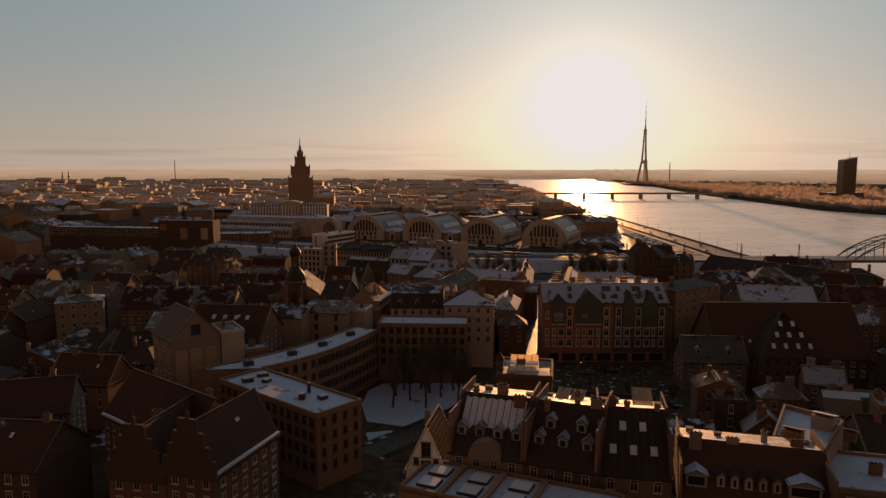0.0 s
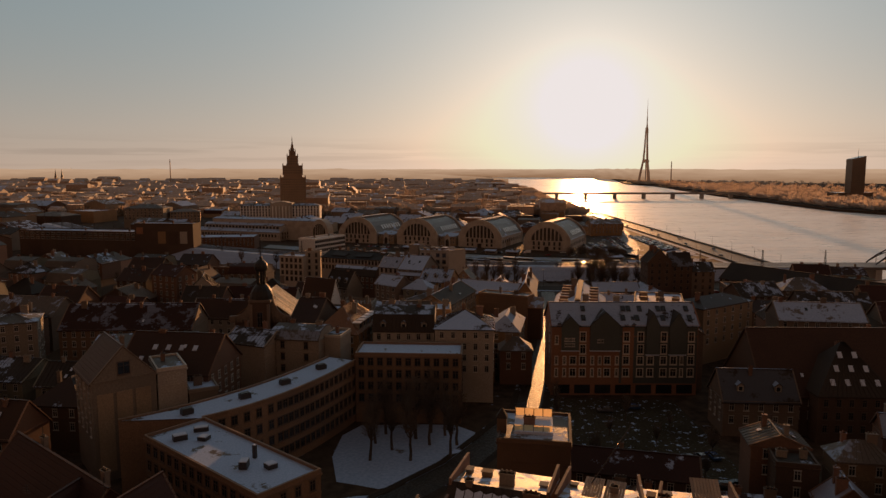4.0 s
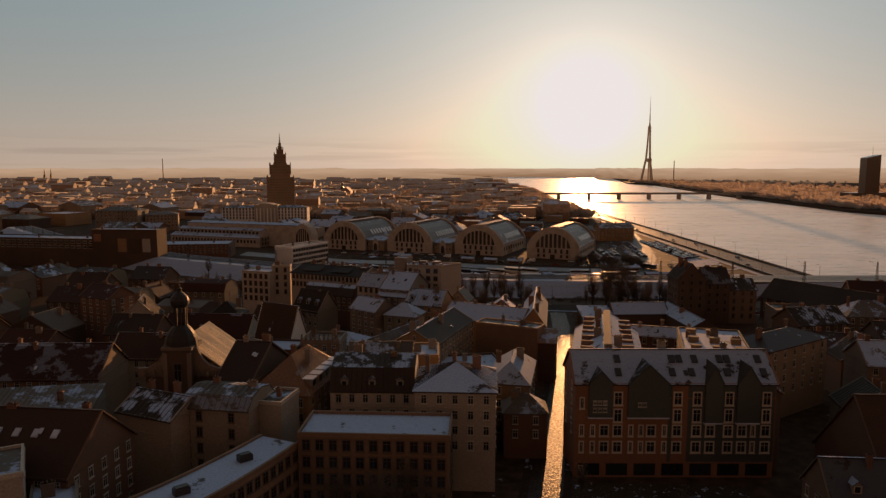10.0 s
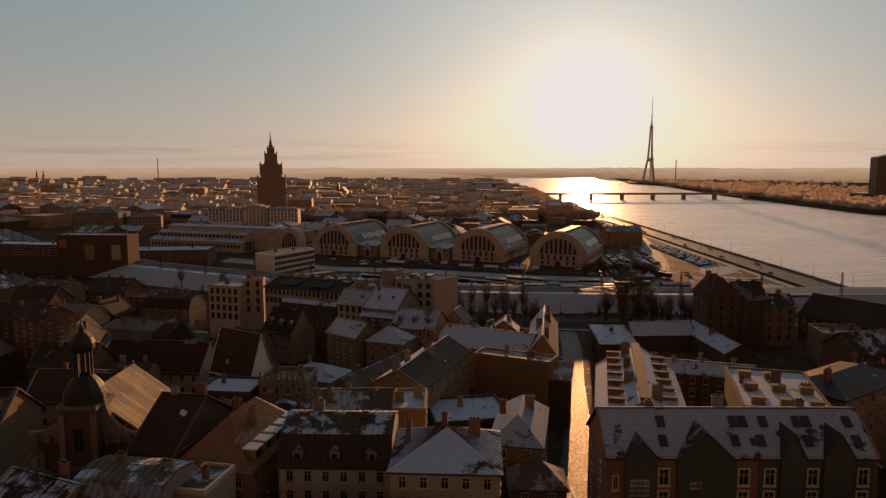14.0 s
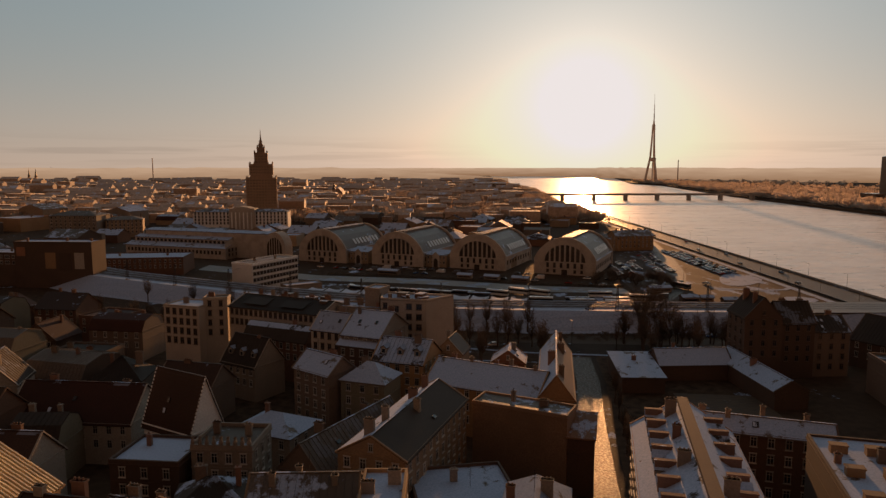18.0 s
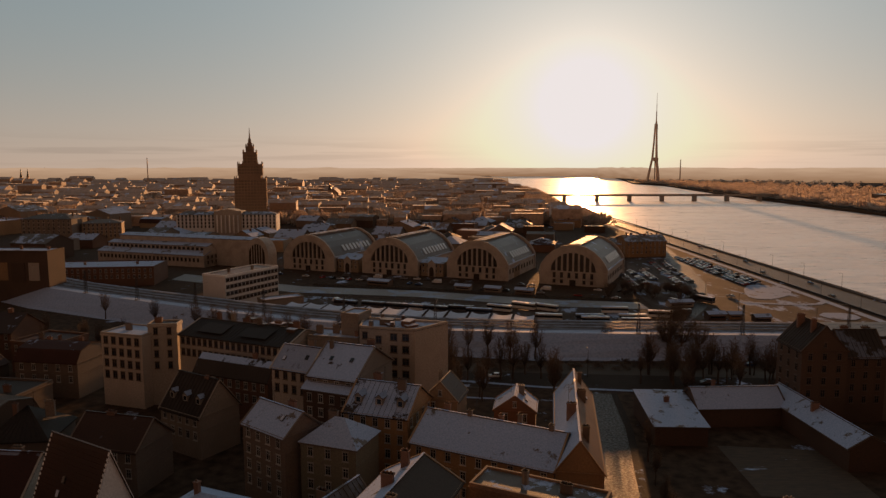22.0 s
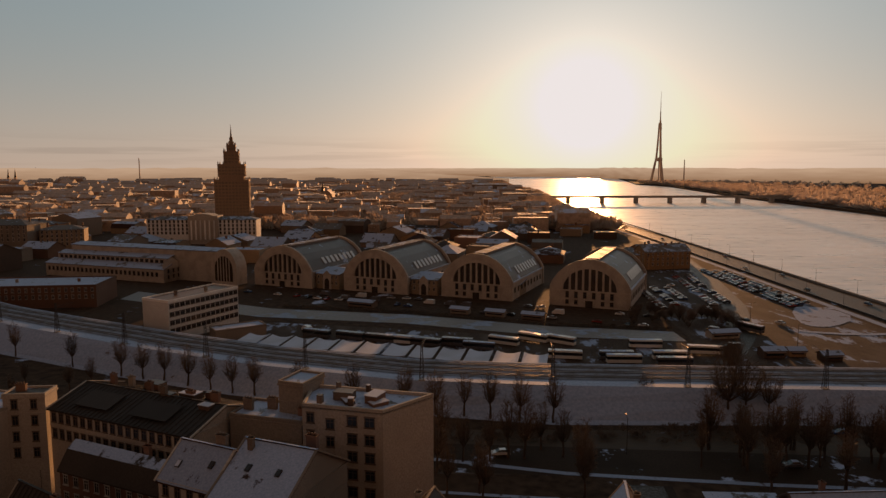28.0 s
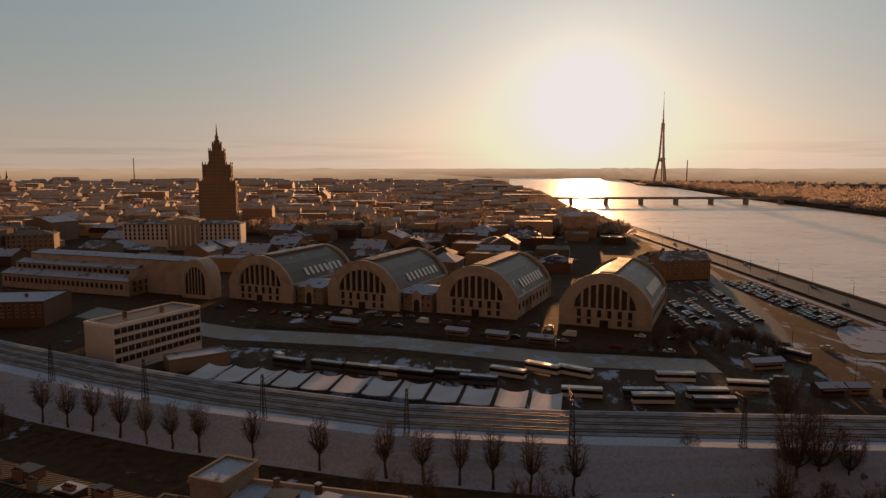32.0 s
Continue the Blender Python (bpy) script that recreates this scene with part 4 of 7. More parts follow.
s = Soup()
s.tube((18, 10, 86), (18, 10, 106), 0.5, 0.15, 5)
s.part("mast", hr, M_STEEL)
s = Soup()
s.box(-32, -6, 0, 44, 28, 16)
s.part("podium", hr, M_HR)

br = thing("river_bridge", "long low road bridge on slab piers over the frozen river", "bridge", 0, 1606)
s = Soup()
s.box(225, -8, 6.5, 720, 8, 9.2, 0, True)
s.part("deck", br, M_CONC)
for sy in (-1, 1):
    s = Soup()
    s.box(225, sy * 8 - 0.2, 9.2, 720, sy * 8 + 0.2, 10.4)
    s.part("parapet", br, M_CONC)
for x in range(262, 700, 66):
    s = Soup()
    s.box(x - 3, -6, -6, x + 3, 6, 6.5)
    s.part("pier", br, M_CONC)

rb = thing("railway_bridge", "steel arched railway bridge on stone piers", "bridge", 0, 457)
s = Soup()
s.box(150, -11, 6.2, 272, 11, 7.9, 0, True)
s.box(272, -11, 6.2, 720, 11, 7.9, 0, True)
s.part("deck", rb, M_STEEL)
for x in (176, 205, 236, 266):
    s = Soup()
    s.box(x - 2, -10, -6, x + 2, 10, 6.2)
    s.part("pier", rb, M_CONC)
for k in range(5):
    x0 = 270 + 88 * k
    for yy in (-10, 0, 10):
        t = Soup()
        n = 14
        for i in range(n):
            p, q = [(x0 + 86 * u, yy, 8.2 + 15.5 * math.sin(math.pi * u) ** 0.8) for u in (i / n, (i + 1) / n)]
            p2, q2 = [(x0 + 86 * u, yy, 8.2 + 12.6 * math.sin(math.pi * u) ** 0.8) for u in (i / n, (i + 1) / n)]
            t.tube(p, q, 0.45, 0.45, 4)
            t.tube(p2, q2, 0.3, 0.3, 4)
            t.tube(p, q2, 0.2, 0.2, 3)
            t.tube(p, p2, 0.2, 0.2, 3)
            t.tube(p2, (p2[0], yy, 8), 0.22, 0.22, 3)
        t.part("arch_truss", rb, M_STEEL)
    s = Soup()
    s.box(x0 + 86, -12, -6, x0 + 90, 12, 6.2)
    s.part("pier", rb, M_CONC)

def poly_block(pts, h, wall, roof, snow, label, category, rim=0.7):
    """A flat-roofed block over any convex outline, counter-clockwise from above; its own axes lie along the first edge."""
    (ax, ay), (bx, by) = pts[0], pts[1]
    rz = math.atan2(by - ay, bx - ax)
    top = thing("house", label, category, ax, ay, 0, math.degrees(rz))
    loc = [((x - ax) * math.cos(rz) + (y - ay) * math.sin(rz), -(x - ax) * math.sin(rz) + (y - ay) * math.cos(rz)) for x, y in pts]
    n = len(loc)
    s, r = Soup(), Soup()
    for k in range(n):
        p, q = loc[k], loc[(k + 1) % n]
        s.face([(*p, 0), (*q, 0), (*q, h), (*p, h)])
        d = Vector((q[0] - p[0], q[1] - p[1], 0)).normalized()
        i1 = Vector((-d.y, d.x, 0)) * 0.4
        c = Soup()
        c.slab([(p[0], p[1], h + rim), (q[0], q[1], h + rim), (q[0] + i1.x, q[1] + i1.y, h + rim), (p[0] + i1.x, p[1] + i1.y, h + rim)], rim + 0.2)
        c.part("parapet", top, wall_mat(wall))
    r.slab([(*p, h + 0.1) for p in loc], 0.15)
    s.part("wall", top, wall_mat(wall))
    r.part("roof", top, roof_mat(roof, snow))
    for x, y in pts:
        FOOT.append((x, y))
    FOOT.append((sum(x for x, y in pts) / n, sum(y for x, y in pts) / n))
    return top


M_PLANK = mat("weathered_planks", (0.34, 0.20, 0.11), 0.6, vary=0.3, scale=2.0, tint=0.2)
# ---- houses of the old town ----
# the guild house with stepped gables, nearest at the start
def stepped_gable(parent, L, y, eave, ridge, wall):
    s = Soup()
    n = 4
    left = [(-0.3, eave - 1.2)]
    for i in range(n):
        x, z0, z1 = -0.3 + (L / 2 - 0.6) * i / n, eave + (ridge + 1.0 - eave) * i / n, eave + (ridge + 1.0 - eave) * (i + 1) / n
        left += [(x, z1 - 0.35), (x + 0.25, z1), (x + (L / 2 - 0.6) / n, z1)]
    out = left + [(L - x, z) for x, z in left[::-1]]
    s.face([(x, y - 0.4, z) for x, z in out][::-1])
    s.face([(x, y + 0.2, z) for x, z in out])
    for (x0, z0), (x1, z1) in zip(out, out[1:] + out[:1]):
        s.face([(x0, y - 0.4, z0), (x0, y + 0.2, z0), (x1, y + 0.2, z1), (x1, y - 0.4, z1)])
    s.part("stepped_gable", parent, wall_mat(wall))
    s = Soup()
    s.lathe([(0.4, ridge + 1), (0.4, ridge + 2), (0.1, ridge + 2.6), (0.02, ridge + 4.4)], 5, L / 2, y - 0.1)
    s.part("finial", parent, wall_mat(wall))


g1 = house(-46.3, 109.8, -37.0, 106.8, 19, 18.5, 26.5, "gend", "brick", "tile", 0.0, "fr", 2.4, 1, edge_snow=True, label="red brick guild house with an ornate stepped gable", dark=False)
stepped_gable(g1, 9.8, -0.05, 18.5, 26.5, "dark")
g2 = house(-57.0, 112.0, -46.5, 110.0, 18, 16.5, 24.5, "gend", "brick", "tile", 0.1, "f", 2.4, 1, label="red brick guild house with a stepped gable and figures' niches")
stepped_gable(g2, 10.7, -0.05, 16.5, 24.5, "dark")
house(-71.0, 139.0, -47.0, 119.5, 14, 17, 25, "gable", "brick", "tile", 0.0, "fr", 2.6, 2, edge_snow=True)
house(-92, 118, -72, 116, 16, 15, 21, "gable", "dark", "brown", 0.25, "f", 2.8, 2)
house(-104, 140, -82, 146, 14, 15, 21, "gable", "grey", "brown", 0.25, "fr", 2.8, 2)
# row beside the square
r1 = house(1.0, 113.0, 13.2, 109.0, 16, 20, 28, "loft", "grey", "dark", 0.1, "fl", 2.6, 3, 4, label="grey town house with hooded dormers under a snowy roof")
q = Soup()
rp1 = random.Random(77)
low = [0.36 + rp1.uniform(0, 0.16) for i in range(15)]
for i in range(14):
    row = []
    for x, v in ((1.1 + i * 0.78, low[i]), (1.1 + (i + 1) * 0.78, low[i + 1]), (1.1 + (i + 1) * 0.78, 0.9 + 0.03 * (i % 2)), (1.1 + i * 0.78, 0.9 + 0.03 * ((i + 1) % 2))):
        row.append((x, -0.45 + 8.45 * v, 19.78 + 8.3 * v))
    q.slab(row, 0.1)
q.part("snow_patch", r1, M_SNOW, label="patch of snow high on the roof slope")
q = Soup()
ar = arch_pts(5.6, 19.2, 20.0, 22.6, 10)
q.face([(6.4 + px, -0.6, pz) for px, pz in ar])
for p0, p1 in zip(ar, ar[1:]):
    q.face([(6.4 + p1[0], -0.6, p1[1]), (6.4 + p0[0], -0.6, p0[1]), (6.4 + p0[0], 1.6, p0[1]), (6.4 + p1[0], 1.6, p1[1])])
q.part("arched_pediment", r1, wall_mat("grey"))
r2 = house(13.3, 108.9, 24.4, 104.4, 16, 20, 28, "loft", "dark", "brown", 0.0, "f", 2.6, 3, 3, label="dark town house with white dormers on a brown roof")
for x in (3.4, 8.6):
    put("dormer", dormer_mesh("brown", 0.75), r2, pose(x, 4.4, 24.1))
for x in (3.0, 5.6):
    for k in range(7):
        q = Soup()
        q.box(0, 0, 0, 0.3, 3.6, 0.12)
        q.part("slat", r2, M_PLANK, m=pose(x + k * 0.34, 9.0, 28.2, 14, 0, 0))
r3 = house(25.0, 106.6, 36.4, 104.4, 16, 19, 27.5, "loft", "grey", "dark", 0.0, "f", 2.8, 3, 0, skylights=((0.22, 0.35), (0.5, 0.35), (0.78, 0.35), (0.36, 0.7), (0.64, 0.7)), label="grey town house with snow-covered roof windows")
for k in range(9):
    q = Soup()
    q.box(0, 0, 0, 0.34, 4.6, 0.12)
    q.part("slat", r3, M_PLANK, m=pose(6.0 + k * 0.38, 9.0, 27.6, 22, 0, 0))
r4 = house(36.6, 101.6, 57.6, 95.6, 16, 17, 24, "loft", "dark", "brown", 0.0, "fl", 2.8, 4, 0)
for x, w in ((2.6, 3.2), (18.0, 4.6)):
    put("dormer", dormer_mesh("brown", 1.0, w, 2.2, 3.0), r4, pose(x, 1.6, 18.4))
for i in range(5):
    put("dormer", dormer_mesh("brown", 0.25, 1.2, 2.0, 2.4), r4, pose(6.2 + i * 2.0, 1.9, 18.6))
an = thing("roof_antenna", "thin leaning antenna pole on a flat roof", "antenna", 20.5, 118, 27.9)
q = Soup()
q.tube((0, 0, 0), (5.4, 0, 8.6), 0.09, 0.06, 5)
q.part("pole", an, M_STEEL)
for k in range(6):
    q = Soup()
    q.tube((2.2 + k * 0.55 - 0.3, -0.3, 3.5 + k * 0.88), (2.2 + k * 0.55 + 0.3, 0.3, 3.5 + k * 0.88), 0.03, 0.03, 4)
    q.part("rung", an, M_STEEL)
house(62, 103, 84, 97, 16, 17.5, 18.2, "flat", "grey", "felt", 1.0, "f", 2.8, 2)
# flat roof with glazed panels across the lane, and the terrace behind the row
fr = poly_block([(-7.0, 104.0), (23.0, 90.5), (28.2, 101.0), (-2.2, 114.6)], 17.4, "tan", "felt", 1.0, "low block with a snow-covered flat roof and tan dividing walls", "house")
for x in (6.5, 13.5, 20.5):
    q = Soup()
    q.box(x, 0.5, 17.3, x + 0.7, 11.0, 18.1)
    q.box(x - 0.08, 0.5, 18.1, x + 0.78, 11.0, 18.22)
    q.part("dividing_wall", fr, wall_mat("tan"), label="tan dividing wall between roof panels")
for x in (2.0, 9.0, 16.0):
    for y in (2.0, 6.5):
        q = Soup()
        q.box(x, y, 17.45, x + 3.4, y + 3.2, 17.9)
        q.box(x + 0.12, y + 0.12, 17.9, x + 3.28, y + 3.08, 18.0, 1)
        q.part("roof_light", fr, M_STEEL, M_SNOW, label="snow-covered roof light")
te = poly_block([(56.5, 113.6), (62.4, 108.0), (73.3, 121.3), (66.6, 130.0)], 21.4, "pale", "felt", 1.0, "pale corner house with a snowy roof terrace", "house", rim=0.9)
for x, y, a, b, h, wk in ((2.6, 2.4, 1.5, 1.2, 2.0, "ochre"), (4.8, 12.5, 1.8, 1.5, 2.4, "white"), (9.8, 9.0, 0.9, 0.7, 1.7, "brick")):
    q = Soup()
    q.box(-a, -b, 0, a, b, h)
    q.slab([(-a - 0.2, -b - 0.2, h + 0.75), (a + 0.2, -b - 0.2, h + 0.75), (a + 0.2, b + 0.2, h - 0.15), (-a - 0.2, b + 0.2, h - 0.15)], 0.14, 1)
    q.part("roof_hut", te, wall_mat(wk), M_PLANK if wk == "ochre" else M_SNOW, m=pose(x, y, 21.5), label="small hut on the roof terrace")
for i in range(7):
    q = Soup()
    q.tube((1.2 + i * 1.5, 0.35, 22.2), (1.2 + i * 1.5, 0.35, 23.2), 0.03, 0.03, 4)
    q.tube((1.2 + i * 1.5, 0.35, 23.2), (2.7 + i * 1.5, 0.35, 23.2), 0.025, 0.025, 4)
    q.part("railing_post", te, M_STEEL)
house(28, 168, 52, 162, 10, 8, 11, "gable", "dark", "tile", 0.3, "f", 3, 1)
# office with the curved wing
ofw = house(-54.7, 163.5, -26.5, 139.1, 12.6, 16.2, 16.9, "flat", "tan", "felt", 1.0, "fr", 2.4, 0, wsize=(1.6, 2.2), label="brown brick office wing with a flat snow-covered roof", name="office_wing", category="office", dark=True)
house(-20.6, 214.6, 7.5, 213.0, 11.5, 18.4, 19.1, "flat", "tan", "felt", 1.0, "fr", 2.4, 0, wsize=(1.6, 2.2), label="brown brick block with a flat snow-covered roof", name="office_block", category="office", dark=True)


for x, y, a, b, c in ((6, 4, 1.3, 0.8, 1.0), (9.5, 7, 0.9, 0.9, 0.7), (5, 9, 1.4, 0.7, 0.8), (26, 5, 1.0, 0.7, 1.3), (29.5, 8, 0.9, 0.9, 0.8), (24, 8.5, 0.3, 0.3, 2.4)):
    q = Soup()
    q.box(-a, -b, 0, a, b, c)
    q.box(-a * 0.9, -b * 0.9, c, a * 0.9, b * 0.9, c + 0.15, 1)
    q.part("roof_vent", ofw, M_STEEL, M_SNOW, m=pose(x, y, 16.3, 0, 0, 12 * x))


def bez(a, b, c, t):
    return tuple(a[i] * (1 - t) ** 2 + 2 * b[i] * t * (1 - t) + c[i] * t * t for i in (0, 1))


cw = thing("curved_office_wing", "curved brick office wing with a snowy flat roof", "office")
n = 14
out = [bez((-47.0, 173.2), (-32.0, 184.0), (-20.8, 215.5), i / n) for i in range(n + 1)]
inn = [bez((-63.5, 171.5), (-42.5, 186.0), (-28.5, 219.0), i / n) for i in range(n + 1)]
s, r = Soup(), Soup()
for i in range(n):
    a, b, c, d = out[i], out[i + 1], inn[i + 1], inn[i]
    s.face([(*a, 0), (*b, 0), (*b, 16.6), (*a, 16.6)])
    s.face([(*c, 0), (*d, 0), (*d, 16.6), (*c, 16.6)])
    r.slab([(*a, 16.6), (*b, 16.6), (*c, 16.6), (*d, 16.6)], 0.3)
    for p, q in ((a, b), (c, d)):
        ux, uy = q[0] - p[0], q[1] - p[1]
        l = math.hypot(ux, uy)
        ox, oy = uy / l * 0.25, -ux / l * 0.25
        pp = Soup()
        pp.slab([(p[0] + ox, p[1] + oy, 17.0), (q[0] + ox, q[1] + oy, 17.0), (q[0] - ox, q[1] - oy, 17.0), (p[0] - ox, p[1] - oy, 17.0)], 0.7)
        pp.part("parapet", cw, wall_mat("tan"))
s.face([(*inn[0], 0), (*out[0], 0), (*out[0], 16.6), (*inn[0], 16.6)])
s.part("wall", cw, wall_mat("tan"))
r.part("roof", cw, roof_mat("felt", 1.0))
for i in range(n):
    a, b = out[i], out[i + 1]
    az = math.degrees(math.atan2(b[1] - a[1], b[0] - a[0]))
    l = math.hypot(b[0] - a[0], b[1] - a[1])
    for k in range(2 if l > 3.4 else 1):
        f = (k + 0.5) / (2 if l > 3.4 else 1)
        x, y = a[0] + (b[0] - a[0]) * f, a[1] + (b[1] - a[1]) * f
        ox, oy = math.sin(radians(az)) * 0.03, -math.cos(radians(az)) * 0.03
        for fl in range(4):
            put("window", window_mesh(1.5, 2.1, True), cw, pose(x + ox, y + oy, 2.2 + 3.7 * fl, 0, 0, az))
for t, k in ((0.12, 0), (0.4, 1), (0.62, 0), (0.85, 1)):
    a, b = bez((-47.0, 173.2), (-32.0, 184.0), (-20.8, 215.5), t), bez((-63.5, 171.5), (-42.5, 186.0), (-28.5, 219.0), t)
    q = Soup()
    q.box(-1.2, -0.8, 0, 1.2, 0.8, 1.1)
    q.box(-1.0, -0.6, 1.1, 1.0, 0.6, 1.3)
    q.part("roof_vent", cw, M_STEEL, M_SNOW, m=pose((a[0] + b[0]) / 2, (a[1] + b[1]) / 2, 16.6, 0, 0, 40))
for e in inn:
    FOOT.append(e)
FOOT += out
# left of the office
w1 = house(-72.0, 178.0, -61.7, 186.3, 16, 22.5, 29.5, "gend", "pale", "brown", 0.0, "l", 3.0, 1, label="white plastered house with a blank panelled gable")
for sx in (1.0, 4.9, 8.8):
    q = Soup()
    q.box(sx, -0.12, 2, sx + 3.2, 0.05, 19.5)
    q.part("wall_panel", w1, wall_mat("sand"), label="sand-coloured plaster panel")
put("window", window_mesh(2.6, 2.8, True), w1, pose(6.6, -0.05, 23.2))
house(-61.4, 186.4, -56.0, 189.6, 12, 22.5, 23.1, "flat", "white", "felt", 0.5, "", 3.0, 1)
house(-55.7, 189.8, -50.0, 192.8, 10, 16.5, 17.1, "flat", "pale", "felt", 0.75, "", 3.0, 1)
house(-77, 200, -53.8, 197.2, 19, 18.5, 26.2, "gable", "brick", "brown", 0.0, "fr", 3, 2, 0, skylights=((0.3, 0.6), (0.45, 0.6), (0.6, 0.6), (0.75, 0.6), (0.2, 0.3)))
house(-58.6, 224.8, -46.0, 219.4, 11, 19.6, 22.6, "gable", "pale", "dark", 0.5, "r", 4.6, 2, dark=True)
house(-45.6, 224.2, -31.6, 221.8, 12, 20.6, 23.6, "mansard", "pale", "tin", 0.5, "f", 4.4, 2, dark=True)
house(-31.2, 226.6, -26.2, 225.6, 9, 20.4, 21.0, "flat", "white", "felt", 0.5, "", 3.2, 1)
house(-44.2, 240.8, -36.2, 239.3, 22, 20.5, 27.0, "gable", "dark", "brown", 0.0, "f", 2.8, 2, label="dark narrow house with a steep brown roof beside the church")
cl = house(-36.0, 239.2, -22.8, 236.5, 23, 18.5, 25.5, "hip", "ochre", "rust", 0.25, "fr", 2.8, 2, label="ochre corner house with box dormers on a rusty roof")
for i in range(5):
    q = Soup()
    q.box(0, -1.2, 0, 3.0, 1.2, 2.0)
    q.box(-0.2, -1.4, 2.0, 3.3, 1.4, 2.25, 1, True)
    q.box(3.0, -0.8, 0.5, 3.06, 0.8, 1.7, 2)
    q.part("box_dormer", cl, wall_mat("pale"), M_SNOW, M_GLASS, m=pose(10.2, 4.0 + 3.8 * i, 19.2))
# centre
house(0.4, 230.6, 17.2, 229.6, 17, 21.6, 25.6, "hip", "white", "dark", 0.65, "fr", 3.0, 3, 0)
house(-18.2, 237.2, 0.1, 236.6, 15, 19.5, 26, "mansard", "white", "dark", 0.5, "f", 2.6, 2, 3)
house(-17.1, 256.5, -1.5, 257.0, 18, 16.5, 23, "gable", "cream", "tin", 0.6, "", 3, 3)
house(-1.2, 258.0, 5.2, 258.0, 12, 21, 21.7, "flat", "ochre", "felt", 0.8, "r", 3, 2)
house(17.5, 258.0, 27.5, 256.0, 22, 14.5, 19, "hip", "cream", "tin", 0.7, "fr", 3, 2)
house(20.5, 246.5, 30.5, 246.0, 8, 11, 14.5, "hip", "brick", "tin", 0.6, "fr", 3, 1)
house(7, 274, 24, 277, 16, 12, 12.7, "flat", "dark", "felt", 0.9, "", 3, 1)
house(-7.8, 284.8, 4.4, 280.4, 34, 18.2, 21.8, "gend", "cream", "dark", 1.0, "fr", 2.6, 5, other=0.0)
house(17.3, 313.6, 36.2, 304.2, 7.0, 16.8, 17.3, "flat", "tan", "felt", 0.5, "", 4, 2, label="dark block with a blank wall and a ragged snowy roof")
house(36.4, 304.3, 41.6, 303.0, 7.0, 12.6, 15.6, "shed", "dark", "rust", 0.5, "", 4, 0)
# the brick apartment house round a court
M_CLAD = mat("dark_cladding", (0.07, 0.08, 0.075), 0.6, vary=0.2, scale=0.5)
og = house(35.0, 236.5, 78.4, 236.1, 14, 21.5, 27.0, "gable", "orange", "dark", 0.8, "l", 3.8, 3, 0, wsize=(2.0, 2.7), label="orange brick apartment house with dark gabled bays and a snowy roof", category="apartment house")
M_CASING = mat("window_casing", (0.52, 0.45, 0.37), 0.7, vary=0.12, scale=1.0, bump=0.0, tint=0.12)


def cased_window(w, h):
    """A tall window with a broad pale casing, one mullion and a sill, centred on its middle."""
    s = Soup()
    e, f = 0.27, 0.07
    for x0, x1, z0, z1 in ((-w / 2, -w / 2 + e, -h / 2, h / 2), (w / 2 - e, w / 2, -h / 2, h / 2), (-w / 2 + e, w / 2 - e, h / 2 - e, h / 2), (-w / 2 + e, w / 2 - e, -h / 2, -h / 2 + e)):
        s.box(x0, -0.16, z0, x1, 0.0, z1)
    s.box(-f / 2, -0.09, -h / 2 + e, f / 2, -0.02, h / 2 - e)
    s.box(-w / 2 + e, -0.085, h * 0.14, w / 2 - e, -0.02, h * 0.14 + f)
    s.box(-w / 2 - 0.1, -0.26, -h / 2 - 0.14, w / 2 + 0.1, 0.0, -h / 2, 0, True)
    s.face([(-w / 2 + e, -0.02, -h / 2 + e), (w / 2 - e, -0.02, -h / 2 + e), (w / 2 - e, -0.02, h / 2 - e), (-w / 2 + e, -0.02, h / 2 - e)], 1)
    return s.mesh("window", M_CASING, M_GLASS)


W_TALL, W_LOW, W_SLIM, W_TINY = cased_window(2.0, 3.1), cased_window(2.15, 2.7), cased_window(1.15, 2.7), window_mesh(0.8, 0.9)
# dark cladding covers the right part of the front down to the shops
for x0, x1, z0 in ((24.4, 28.0, 3.6), (31.8, 34.9, 3.6), (39.7, 43.2, 3.6), (28.0, 31.8, 3.6), (34.9, 39.7, 3.6), (20.2, 21.0, 3.6)):
    q = Soup()
    q.box(x0 + 0.012, -0.026, z0, x1 - 0.012, 0.01, 21.3)
    q.part("cladding_panel", og, M_CLAD, label="dark grey cladding between the bays")
for x0, x1, zb, zp in ((2.9, 8.0, 13.8, 24.2), (11.4, 20.2, 13.8, 25.6), (28.0, 31.8, 12.6, 25.4), (34.9, 39.7, 12.6, 25.3)):
    xm = (x0 + x1) / 2
    q = Soup()
    q.box(x0, -0.55, zb, x1, 0.1, 21.5)
    q.face([(x0, -0.55, 21.5), (x1, -0.55, 21.5), (xm, -0.55, zp - 0.15)])
    q.part("gabled_bay", og, M_CLAD, label="dark clad bay with a pointed gable")
    back = (zp - 21.5) / 5.5 * 7.0 + 0.2
    for e, s2 in ((x0 - 0.15, 1), (x1 + 0.15, -1)):
        q = Soup()
        pts = [(e, -0.75, 21.35), (xm, -0.75, zp), (xm, back, zp), (e, 0.3, 21.35)]
        q.slab(pts[::-1] if s2 > 0 else pts, 0.16)
        q.part("gable_roof", og, roof_mat("dark", 0.5))
    q = Soup()
    q.box(x0 - 0.1, -0.75, zb - 0.25, x1 + 0.1, -0.03, zb - 0.004, 0, True)
    q.part("bay_sill", og, M_SNOW, label="snow-dusted ledge under a bay")
for x in (13.9, 14.9):
    put("window", W_TINY, og, pose(x, -0.57, 16.2))
for x in (4.2, 5.3, 6.4):
    for z in (15.0, 16.6):
        put("window", W_TINY, og, pose(x, -0.57, z))
